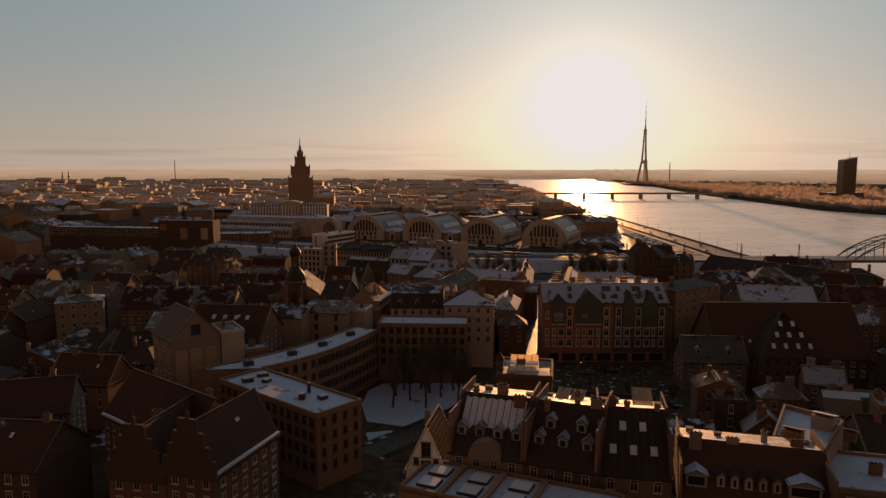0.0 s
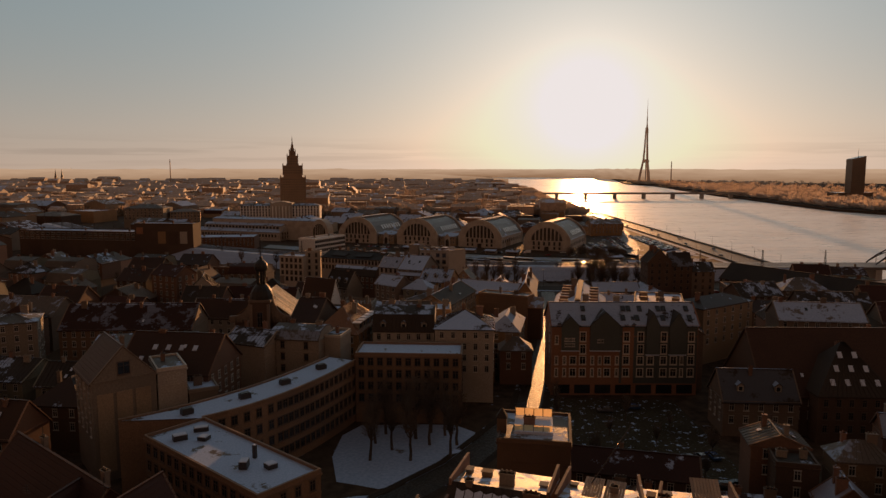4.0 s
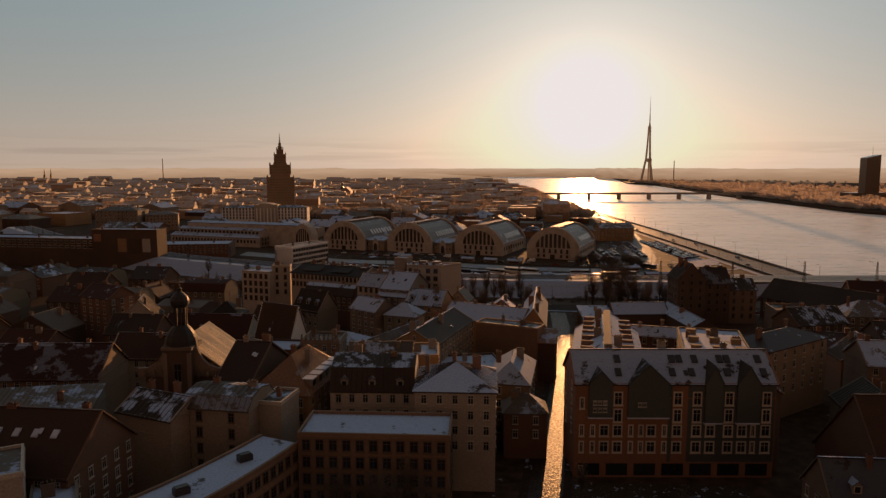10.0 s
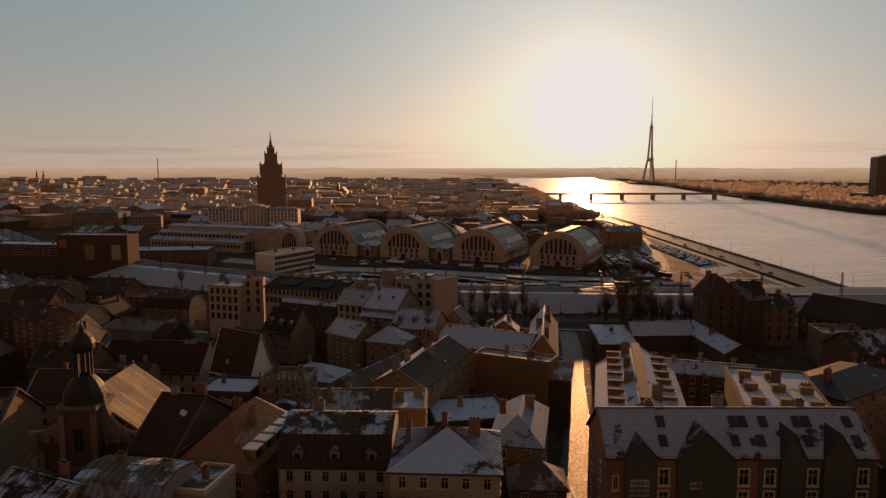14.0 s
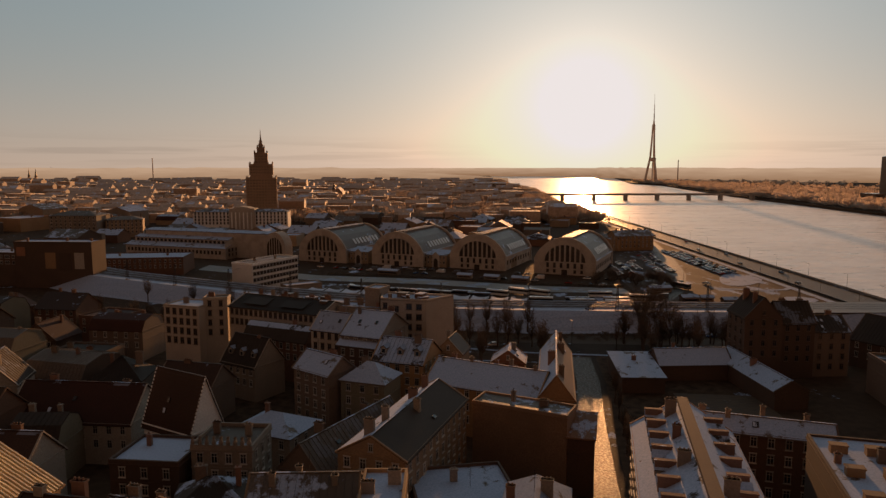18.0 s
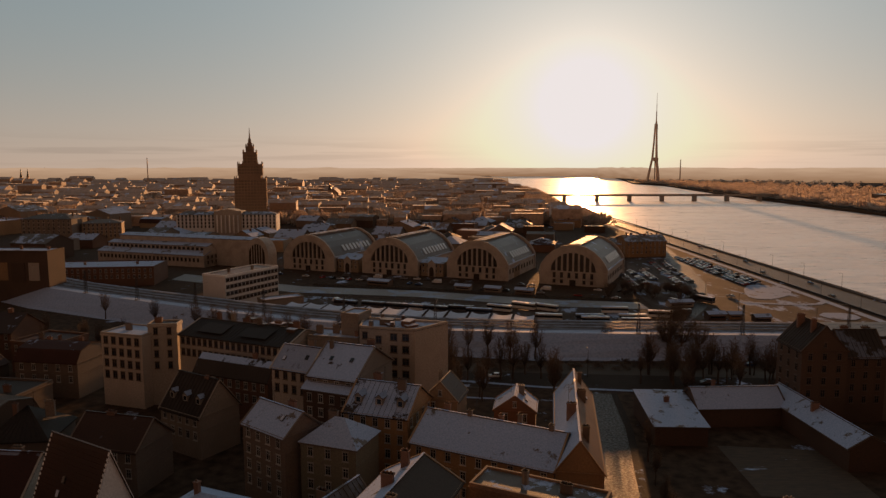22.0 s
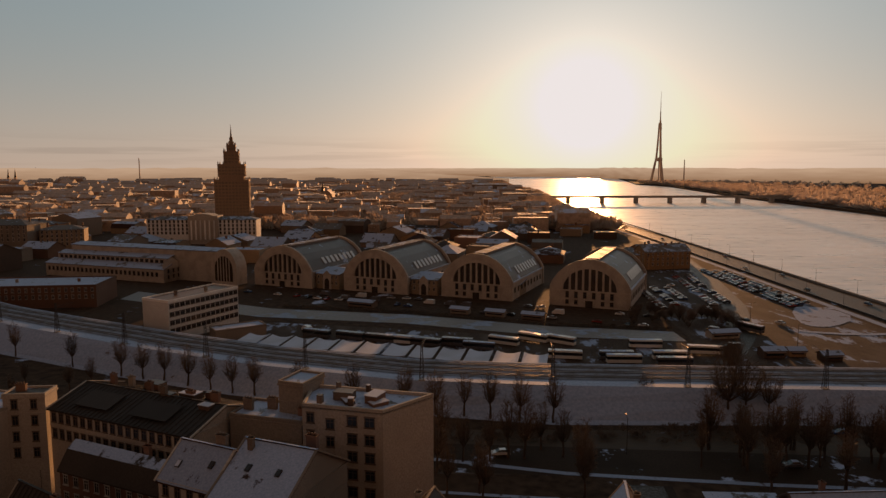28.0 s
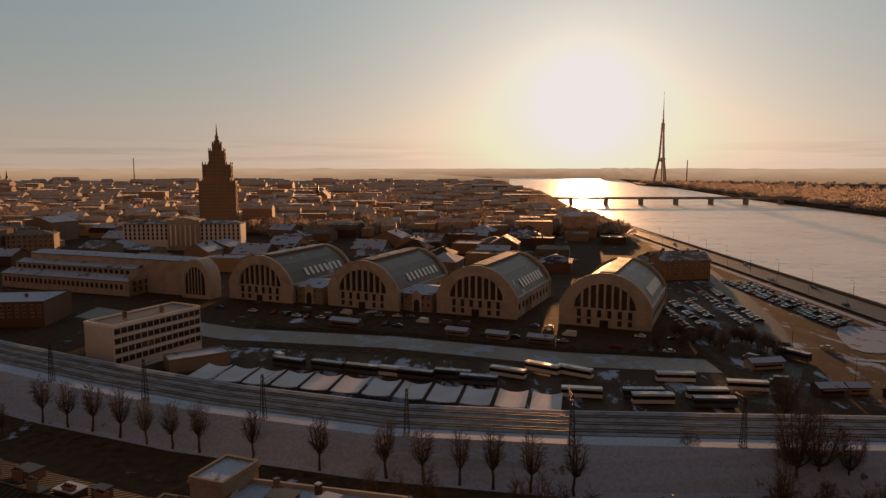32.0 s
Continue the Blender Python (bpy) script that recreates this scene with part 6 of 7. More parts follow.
def fill(x0, x1, y0, y1, stepx, stepy, hmin, hmax, turn, keep=0.9, win="f", chim=2, clear=9.0, skew=0.0, where=None, snows=(0.25, 0.5, 0.5, 0.75, 0.75), walls=None, rise=(4, 6.5), roofs=None):
    y = y0
    while y < y1:
        x = x0 + rf.uniform(0, stepx)
        while x < x1:
            L, D = rf.uniform(0.72, 1.12) * stepx, rf.uniform(0.6, 0.85) * stepy
            px, py = x + skew * (y - y0), y + rf.uniform(-3, 3)
            x += L + rf.choice((0.3, 0.3, 4, 8))
            if rf.random() > keep or (where and not where(px + L / 2, py + D / 2)):
                continue
            if taken(px + L / 2, py + D / 2, clear) or taken(px + 2, py + 2, clear * 0.7) or taken(px + L - 2, py + 2, clear * 0.7):
                continue
            a = radians(turn + rf.uniform(-6, 6))
            e = rf.uniform(hmin, hmax)
            kind = rf.choice(("gable", "gable", "hip", "gend", "flat", "mansard"))
            rid = e + (rf.uniform(*rise) if kind != "flat" else 0.7)
            house(px, py, px + L * math.cos(a), py + L * math.sin(a), D, e, rid, kind, rf.choice(walls or WK), rf.choice(roofs or RK), rf.choice(snows), win, 3.2, chim, 0, floors=3)
        y += stepy * rf.uniform(0.95, 1.15)


old = lambda x, y: rail_dist(x, y) > 52 and not (18 < x - (y - 223) * 0.2 - 8 < 38 and y > 170)
DK = ["grey", "dark", "brick", "brick", "rose", "dark", "green"]
fill(-260, -92, 118, 330, 17, 19, 10, 15, -6, 0.95, "f", 2, 8.5, where=old, snows=(0, 0, 0.25, 0.5), walls=DK, roofs=["tile", "brown", "dark", "dark"])
fill(-92, -20, 240, 345, 14, 16, 8, 12, 5, 0.9, "", 2, 7.5, where=old, snows=(0, 0, 0.25, 0.5), walls=DK, roofs=["tile", "brown", "dark", "dark"])
fill(-260, -92, 335, 480, 19, 22, 8, 12, -12, 0.8, "f", 2, 9, where=lambda x, y: old(x, y) and rail_dist(x, y) > 48, snows=(0, 0.25, 0.5), walls=DK)
fill(84, 235, 110, 395, 18, 19, 10, 14, -8, 0.85, "", 2, 9, where=lambda x, y: old(x, y) and x < 225 and not (58 < x < 126 and 285 < y < 400), snows=(0, 0, 0.25, 0.5), walls=DK, roofs=["tile", "brown", "dark", "dark"])
fill(-20, 84, 250, 300, 14, 16, 8, 11, 4, 0.7, "", 2, 7.5, where=old)
lane = lambda x, y: abs(x - (12 + (y - 150) * 0.19)) > 10
fill(4, 150, 126, 176, 10, 10.5, 8, 15, -14, 0.9, "f", 2, 6.0, where=lane, snows=(0.25, 0.5, 0.75, 0.75, 0.5), walls=DK + ["cream", "ochre"], rise=(1.6, 4.5))
fill(-480, -262, 330, 620, 30, 32, 11, 17, -25, 0.6, "", 2, 14, where=lambda x, y: rail_dist(x, y) > 50)
# beyond the market
pav_ok = lambda x, y: not (-240 < x < 140 and y < 745) and not (-300 < x < -150 and 930 < y < 1045) and x < 205 and not (x > 110 and y < 900)
fill(-330, 210, 752, 980, 26, 30, 5, 9, -14, 0.8, "", 1, 14, where=pav_ok)
fill(-900, -300, 620, 1000, 40, 44, 11, 18, -18, 0.6, "", 1, 18, where=lambda x, y: rail_dist(x, y) > 45)

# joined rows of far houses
# base colour lightened to imitate haze over the distance
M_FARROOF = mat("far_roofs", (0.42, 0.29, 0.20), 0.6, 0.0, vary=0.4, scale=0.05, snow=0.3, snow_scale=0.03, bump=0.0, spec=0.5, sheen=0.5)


def far_rows(name, label, x0, x1, y0, y1, step, hmin, hmax, keep, seed, edge=None, single=False):
    rr = random.Random(seed)
    s = Soup()
    y = y0
    while y < y1:
        x = x0
        st = step * (1 + (y - y0) / 2500)
        while x < x1:
            L, D, h = rr.uniform(0.3, 0.95) * st, rr.uniform(0.25, 0.42) * st, rr.uniform(hmin, hmax)
            xx, yy = x + rr.uniform(-6, 6), y + rr.uniform(-8, 8)
            x += L + rr.uniform(2, 0.5 * st)
            if rr.random() > keep or (edge and not edge(xx, yy, L)):
                continue
            if rr.random() < 0.03:
                h *= 1.5
            s.box(xx, yy, 0, xx + L, yy + D, h, 0)
            if rr.random() < 0.6:
                r = h + D * 0.28
                s.face([(xx, yy, h), (xx + L, yy, h), (xx + L, yy + D / 2, r), (xx, yy + D / 2, r)], 1)
                s.face([(xx + L, yy + D, h), (xx, yy + D, h), (xx, yy + D / 2, r), (xx + L, yy + D / 2, r)], 1)
                s.face([(xx, yy + D, h), (xx, yy, h), (xx, yy + D / 2, r)], 0)
                s.face([(xx + L, yy, h), (xx + L, yy + D, h), (xx + L, yy + D / 2, r)], 0)
            else:
                s.slab([(xx, yy, h + 0.3), (xx + L, yy, h + 0.3), (xx + L, yy + D, h + 0.3), (xx, yy + D, h + 0.3)], 0.3, 1)
            if single:
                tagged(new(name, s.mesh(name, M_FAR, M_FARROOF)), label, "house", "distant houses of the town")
                s = Soup()
        y += st * rr.uniform(0.7, 1.0)
    if not single:
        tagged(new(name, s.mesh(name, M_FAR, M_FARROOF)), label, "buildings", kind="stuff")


def bank_x(y):
    for (a, b), (c, d) in zip(NEAR_BANK, NEAR_BANK[1:]):
        if b <= y <= d:
            return a + (c - a) * (y - b) / (d - b)
    return 330


far_rows("distant_house", "plain plastered town house far off in haze", -1100, 220, 985, 1270, 40, 8, 15, 0.75, 3, lambda x, y, L: x + L < bank_x(y) - 35 and not (-310 < x < -140 and y < 1060), single=True)
far_rows("distant_district", "hazy rows of distant town houses", -1100, 220, 1270, 1500, 40, 8, 15, 0.75, 9, lambda x, y, L: x + L < bank_x(y) - 35)
far_rows("farther_district", "hazy rows of distant town houses and flats", -2400, 290, 1510, 3000, 56, 8, 17, 0.7, 4, lambda x, y, L: x + L < bank_x(y) - 30)
far_rows("western_district", "hazy rows of distant town houses", -2000, -900, 600, 1500, 55, 8, 18, 0.7, 6)
# landmarks far off in the haze
def far_church(x, y, spires, h, label):
    top = thing("distant_church", label, "church", x, y)
    s = Soup()
    s.box(-9, 0, 0, 9, 40, 15)
    s.face([(-9, 0, 15), (9, 0, 15), (0, 0, 24)])
    for a in (-1, 1):
        p = [(a * 9.4, -0.4, 14.8), (0, -0.4, 24.3), (0, 40.4, 24.3), (a * 9.4, 40.4, 14.8)]
        s.slab(p if a < 0 else p[::-1], 0.3, 1)
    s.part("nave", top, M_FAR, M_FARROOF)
    for sx in spires:
        s = Soup()
        s.box(sx - 3.2, -3.2, 0, sx + 3.2, 3.2, h * 0.55)
        s.part("tower", top, M_FAR)
        s = Soup()
        s.lathe([(4.2, h * 0.55), (2.6, h * 0.66), (0.05, h)], 8, sx, 0)
        s.part("spire", top, M_STEEL)


far_church(-1330, 2440, (-11, 11), 62, "twin-spired church far off in the haze")
far_church(-1640, 3100, (0,), 66, "domed church far off in the haze")
far_church(-198, 1560, (-8,), 38, "pale church with a stout tower among distant roofs")
for x, y, h, r in ((-1060, 2740, 98, 2.4), (1080, 3300, 94, 3.0)):
    cs = thing("chimney_stack", "tall slender factory chimney far off in the haze", "chimney", x, y)
    s = Soup()
    s.lathe([(r, 0), (r * 0.6, h), (r * 0.5, h)], 10)
    s.part("shaft", cs, M_TV)
rb2 = thing("riverside_block", "long dark apartment block by the river far off in the haze", "apartment block", 92, 1985, 0, -6)
s = Soup()
s.box(0, 0, 0, 88, 16, 22)
s.slab([(0, -0.5, 22.2), (88, -0.5, 22.2), (88, 16.5, 25), (0, 16.5, 25)], 0.5, 1)
s.part("wall", rb2, M_FAR, M_FARROOF)
for r in range(6):
    s = Soup()
    s.box(1, -0.15, 2.2 + r * 3.3, 87, 0.05, 3.9 + r * 3.3)
    s.part("window_band", rb2, M_GLASS)
# hazy distance on the horizon, far behind the rest: haze painted as glow
def haze_band(name, pts, h, bumps, seed, label, sink=1.0):
    rr = random.Random(seed)
    s = Soup()
    for (x0, y0), (x1, y1) in zip(pts, pts[1:]):
        l = math.hypot(x1 - x0, y1 - y0)
        n = max(2, int(l / 60))
        for k in range(n):
            a, b = k / n, (k + 1) / n
            last = (x1, y1) == pts[-1]
            t, t2 = (h if not k else t2), (h + rr.uniform(0, bumps) * (k < n - 1)) * (1 - (1 - sink) * b * last)
            s.face([(x0 + (x1 - x0) * a, y0 + (y1 - y0) * a, -6), (x0 + (x1 - x0) * b, y0 + (y1 - y0) * b, -6),
                    (x0 + (x1 - x0) * b, y0 + (y1 - y0) * b, t2), (x0 + (x1 - x0) * a, y0 + (y1 - y0) * a, t)])
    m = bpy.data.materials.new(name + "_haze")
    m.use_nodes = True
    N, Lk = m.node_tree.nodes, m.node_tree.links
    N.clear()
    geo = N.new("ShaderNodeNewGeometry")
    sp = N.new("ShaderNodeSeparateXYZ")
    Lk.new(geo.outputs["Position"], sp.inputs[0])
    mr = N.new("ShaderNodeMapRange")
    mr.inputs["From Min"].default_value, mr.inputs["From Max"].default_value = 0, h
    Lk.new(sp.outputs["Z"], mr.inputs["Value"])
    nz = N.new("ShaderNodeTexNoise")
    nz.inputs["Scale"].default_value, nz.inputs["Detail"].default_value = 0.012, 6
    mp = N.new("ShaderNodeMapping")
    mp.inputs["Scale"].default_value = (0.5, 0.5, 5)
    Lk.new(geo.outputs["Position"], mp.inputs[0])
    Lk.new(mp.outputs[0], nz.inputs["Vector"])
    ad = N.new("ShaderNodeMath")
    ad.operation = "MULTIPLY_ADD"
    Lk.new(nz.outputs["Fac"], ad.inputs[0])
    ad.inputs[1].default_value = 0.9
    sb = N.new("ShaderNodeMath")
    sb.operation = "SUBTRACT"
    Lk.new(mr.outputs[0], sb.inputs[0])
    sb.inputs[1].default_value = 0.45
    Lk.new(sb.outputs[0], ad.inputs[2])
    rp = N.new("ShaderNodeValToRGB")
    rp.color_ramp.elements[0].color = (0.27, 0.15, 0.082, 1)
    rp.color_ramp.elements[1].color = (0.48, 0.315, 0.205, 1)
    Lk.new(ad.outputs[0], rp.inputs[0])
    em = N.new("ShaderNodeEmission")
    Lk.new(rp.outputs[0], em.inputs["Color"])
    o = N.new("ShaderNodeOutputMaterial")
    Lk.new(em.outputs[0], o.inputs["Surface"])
    return tagged(new(name, s.mesh(name, m)), label, "backdrop", kind="structure")


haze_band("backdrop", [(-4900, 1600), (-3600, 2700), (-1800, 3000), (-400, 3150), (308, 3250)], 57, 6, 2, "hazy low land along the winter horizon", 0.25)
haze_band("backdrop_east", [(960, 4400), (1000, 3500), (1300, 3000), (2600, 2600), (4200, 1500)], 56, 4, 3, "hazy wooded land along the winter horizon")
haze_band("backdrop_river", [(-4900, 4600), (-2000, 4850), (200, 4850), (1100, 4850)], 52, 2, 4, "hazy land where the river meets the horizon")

# ---- streets, yards and the market square ----
def along(line, w0, w1, z, name, m, label, category):
    return tagged(new(name, strip_pts(line, w0, w1, z).mesh(name, m)), label, category, kind="structure")


STREET = [(-18, 158), (6, 186), (20, 211), (26.5, 223), (32, 250), (42.5, 295), (50.5, 345), (57, 380), (60, 408)]
along(STREET, -3.6, 3.6, 0.03, "road", M_WET, "wet cobbled street shining in the low sun", "road")
for d in (-5.4, 3.6):
    along(STREET, d, d + 1.8, 0.15, "pavement", M_ASPHALT, "narrow pavement with trodden snow", "pavement")
sheet("boulevard", [(-90, 424), (240, 396), (240, 412), (-90, 440)], 0.03, M_ASPHALT, "dark boulevard road with slush", "road")
sheet("square_park", [(-20.5, 179), (-16, 177.5), (-11, 175.6), (-4, 179), (3, 184), (9, 196), (11, 207), (6, 212), (-2, 212.6), (-19, 212), (-23, 205), (-23.5, 192)], 0.02, M_PARK, "small park under trodden snow", "park")
sheet("park_patch", [(-20, 171), (-15, 172.5), (-8.5, 173), (-6.5, 168), (-7, 164), (-12, 162), (-18, 163)], 0.02, M_PARK, "trodden snow beside a path", "park")
sheet("court_garden", [(28, 170), (70, 168), (70, 232), (34, 234)], 0.02, mat("garden", (0.06, 0.05, 0.035), 0.9, vary=0.4, scale=0.3, snow=0.24, snow_scale=0.5, bump=0.4, spec=0.0), "dark walled garden with patches of snow", "garden")
sheet("boulevard_lawn", [(15, 414), (200, 410), (200, 437), (15, 440)], 0.02, mat("lawn", (0.075, 0.05, 0.03), 0.9, vary=0.4, scale=0.2, snow=0.10, snow_scale=0.12, bump=0.4, stretch=(0.25, 1, 1)), "dark winter lawn below the embankment", "lawn")
sheet("courtyard", [(79, 343), (103, 341), (104, 366), (80, 369)], 0.03, MATS["lawn"], "patchy snowy yard between low sheds", "yard")
along([(-40, 432), (-10, 427), (17, 421), (44, 414), (68, 410.7), (87, 408.2), (120, 405), (170, 401)], -0.8, 0.8, 0.05, "verge", M_VERGE, "strip of snow left along the road", "verge")
along([(-30, 410), (16, 405.2), (34, 402.8), (52, 401)], -0.6, 0.6, 0.05, "verge", M_VERGE, "thin strip of snow along the kerb", "verge")
sheet("canal", [(-150, 640), (-66, 594), (0, 580), (63, 556), (112, 546), (112, 530), (62, 538), (0, 562), (-68, 576), (-150, 618)], 0.03, M_CANAL, "frozen city canal with snow on the ice", "canal")
M_LOT = mat("lot_asphalt", (0.062, 0.043, 0.032), 0.8, vary=0.5, scale=0.25, snow=0.34, snow_scale=0.10, bump=0.4, spec=0.05, second=(0.11, 0.085, 0.068), patch=0.5, stretch=(1.0, 0.4, 1), snow_tone=0.7)
sheet("parking_lot", [(112, 500), (200, 484), (202, 720), (150, 712), (120, 600)], 0.02, M_LOT, "slushy asphalt car park shining in the sun", "car park")
sheet("bus_station", [(-60, 492), (20, 486), (112, 482), (112, 528), (60, 536), (-2, 552), (-66, 566)], 0.02, M_LOT, "slushy asphalt yard of the bus station", "yard")
along([(113, 499), (138, 540), (160, 600), (178, 680), (196, 780), (203, 900)], -5.5, 5.5, 0.04, "road", M_WET, "wet road through the car park shining in the low sun", "road")
along([(222, 478), (222, 900), (212, 1200), (225, 1500)], -9, 9, 0.04, "road", M_WET, "wide riverside road shining in the low sun", "road")
along([(206, 478), (206, 900), (196, 1200)], -2.0, 2.0, 0.05, "verge", M_VERGE, "snowy verge between the carriageways", "verge")
sheet("traffic_island", [(174, 555), (179, 553), (187, 557), (197, 565), (203, 576), (203, 586), (199, 594), (193, 597), (187, 594), (180, 583), (175, 570), (172.5, 560)], 0.15, M_VERGE, "rounded snow-covered traffic island", "traffic island")
along([(164, 547), (170, 544), (179, 541.5), (190, 540), (199, 541.5), (205, 547)], -1.6, 1.6, 0.15, "traffic_island", M_VERGE, "narrow snow-covered traffic island", "traffic island")
sheet("traffic_island_round", [(185, 516), (186, 510), (190, 506.5), (196, 506), (201, 510), (202, 516), (198, 520.5), (190, 521)], 0.15, M_VERGE, "rounded snow-covered traffic island", "traffic island")
rw = Soup()
rw.box(234.6, 470, 0, 235.2, 1150, 1.1)
tagged(new("river_wall", rw.mesh("river_wall", M_CONC)), "low concrete river wall", "wall", kind="structure")
rw = Soup()
rw.box(211.5, 480, 0, 212.0, 1000, 0.9)
tagged(new("guard_rail", rw.mesh("guard_rail", M_STEEL)), "dark steel guard rail along the riverside road", "guard rail", kind="structure")


# ---- cars and buses ----
PAINT = [mat("paint_" + n, c, 0.25, 0.1, vary=0.05, bump=0.0, spec=0.6, snow=sn) for n, c, sn in (
    ("black", (0.02, 0.02, 0.022), 0), ("silver", (0.35, 0.35, 0.36), 0), ("white", (0.7, 0.7, 0.7), 0), ("red", (0.25, 0.03, 0.02), 0), ("blue", (0.04, 0.07, 0.16), 0.3), ("grey", (0.12, 0.12, 0.13), 0.3))]
M_TYRE = mat("tyre", (0.02, 0.02, 0.02), 0.8, bump=0.0)
WHEEL = Soup()
WHEEL.tube((-0.11, 0, 0), (0.11, 0, 0), 0.33, 0.33, 10, cap=True)
WHEEL_ME = WHEEL.mesh("wheel", M_TYRE)


def car(paint, name, van=False):
    top = thing("car" if not van else "van", "parked %s %s on slushy asphalt" % (name, "delivery van" if van else "car"), "car" if not van else "van")
    s = Soup()
    L, W, H = (4.4, 1.78, 1.45) if not van else (5.6, 2.0, 2.4)
    if van:
        prof = [(-L / 2, 0.35), (-L / 2, H), (1.2, H), (1.9, 1.5), (L / 2, 1.2), (L / 2, 0.35)]
    else:
        prof = [(-2.2, 0.35), (-2.2, 0.9), (-1.95, 1.0), (-1.35, 1.02), (0.85, 1.0), (2.05, 0.82), (2.2, 0.6), (2.2, 0.35)]
    for sx in (-1, 1):
        p = [(sx * W / 2, y, z) for y, z in prof]
        s.face(p if sx < 0 else p[::-1])
    for a, b in zip(prof, prof[1:]):
        s.face([(W / 2, a[0], a[1]), (W / 2, b[0], b[1]), (-W / 2, b[0], b[1]), (-W / 2, a[0], a[1])])
    s.part("body", top, paint)
    c = Soup()
    if not van:
        base = [(-W / 2 + 0.06, -1.75), (W / 2 - 0.06, -1.75), (W / 2 - 0.06, 1.1), (-W / 2 + 0.06, 1.1)]
        roof = [(-W / 2 + 0.25, -1.2), (W / 2 - 0.25, -1.2), (W / 2 - 0.25, 0.35), (-W / 2 + 0.25, 0.35)]
        for i in range(4):
            j = (i + 1) % 4
            c.face([(*base[i], 1.0), (*base[j], 1.0), (*roof[j], 1.42), (*roof[i], 1.42)])
        c.part("glass_cabin", top, M_GLASS)
        r = Soup()
        r.slab([(x, y, 1.47) for x, y in roof], 0.06)
        r.part("roof", top, paint)
    else:
        c.box(-0.9, 1.3, 1.5, 0.9, 1.75, 2.2)
        c.part("windscreen", top, M_GLASS)
    for x in (-W / 2 + 0.1, W / 2 - 0.1):
        for y in (-L * 0.31, L * 0.31):
            put("wheel", WHEEL_ME, top, pose(x, y, 0.33))
    return top


CARS = [car(p, n) for p, n in zip(PAINT, ("black", "silver-grey", "white", "dark red", "blue", "dark grey"))]
VANS = [car(PAINT[2], "white", True), car(PAINT[5], "grey", True)]
rc = random.Random(11)
used = set()


def park(kinds, x, y, a, group, z=0.05):
    k = rc.choice(kinds)
    m = pose(x, y, z, 0, 0, a)
    if id(k) in used:
        ob = copy_thing(k, m)
    else:
        used.add(id(k))
        k.matrix_basis = m
        ob = k
    ob["group"] = group
    return ob


for row, x in enumerate((186.5, 192, 197)):
    for y in np.arange(596 + row * 4, 712, 2.75):
        if rc.random() < 0.62:
            park(CARS, x + rc.uniform(-0.4, 0.4), y, 90 + rc.uniform(-6, 6) + 14, "cars in the riverside car park")
for row, x in enumerate((122, 130, 138)):
    for y in np.arange(590 + row * 9, 650, 3.0):
        if rc.random() < 0.62:
            park(CARS, x + (y - 590) * 0.08, y, 80 + rc.uniform(-8, 8), "cars beside the pavilion")
for y in np.arange(600, 690, 2.9):
    for x in (150, 158):
        if rc.random() < 0.6:
            park(CARS, x + (y - 600) * 0.12, y, 78 + rc.uniform(-8, 8), "cars in the middle of the car park")
for i in range(34):
    if rc.random() < 0.6:
        park(CARS, -90 + i * 6.0 + rc.uniform(-1, 1), 636 - i * 2.55 + rc.uniform(-1, 1), 66 + rc.choice((0, 0, 90)), "cars in front of the pavilions")
for x, y, a in ((150, 565, 10), (158, 640, -5), (163, 560, 30), (196, 640, 0), (216, 560, 0), (226, 600, 180), (217, 640, 0), (228, 690, 180), (218, 720, 0), (229, 780, 180), (216, 830, 0), (222, 905, 0), (150, 612, 5), (147, 655, 60), (143, 590, 15),
                (-10, 618, 70), (-2, 616, 70), (4, 614, 70), (58, 596, 66), (64, 594, 66), (98, 578, 66), (110, 574, 66), (30, 424, 95), (96, 417, 95), (150, 404, 95), (-40, 430, 95), (118, 436, 90)):
    park(CARS, x, y, a, "cars in the streets")
for x, y, a in ((62, 176, 80), (65, 176.5, 85), (68, 177, 82), (60, 190, 10), (63, 190.5, 5), (66, 191, 8), (48, 222, 90), (56, 224, 88)):
    park(CARS[4:], x, y, a, "snow-dusted cars in the court")
for x, y, a in ((-26, 622, 60), (-18, 612, 60), (-34, 616, 66), (10, 604, 60), (20, 600, 70), (-46, 628, 66), (28, 598, 66), (70, 580, 66), (128, 545, 40), (125, 519, 80), (-40, 548, 40)):
    park(VANS, x, y, a, "vans on the market square")
M_BUSW = mat("bus_paint_white", (0.66, 0.65, 0.62), 0.3, vary=0.05, bump=0.0, snow=0.5)
M_BUSD = mat("bus_paint_dark", (0.10, 0.09, 0.09), 0.3, vary=0.05, bump=0.0, snow=0.5)


def bus(paint, colour):
    top = thing("bus", "parked %s coach with a dark window band" % colour, "bus", group="coaches at the bus station")
    s = Soup()
    s.box(-1.27, -6, 0.35, 1.27, 6, 1.5)
    s.part("lower_body", top, paint)
    s = Soup()
    s.box(-1.25, -5.97, 1.5, 1.25, 5.97, 2.6)
    s.part("window_band", top, M_GLASS)
    s = Soup()
    s.box(-1.27, -6, 2.6, 1.27, 6, 3.2)
    s.part("roof", top, paint)
    for x in (-1.1, 1.1):
        for y in (-3.6, 3.9):
            put("wheel", WHEEL_ME, top, pose(x, y, 0.48) @ Matrix.Scale(1.45, 4))
    return top


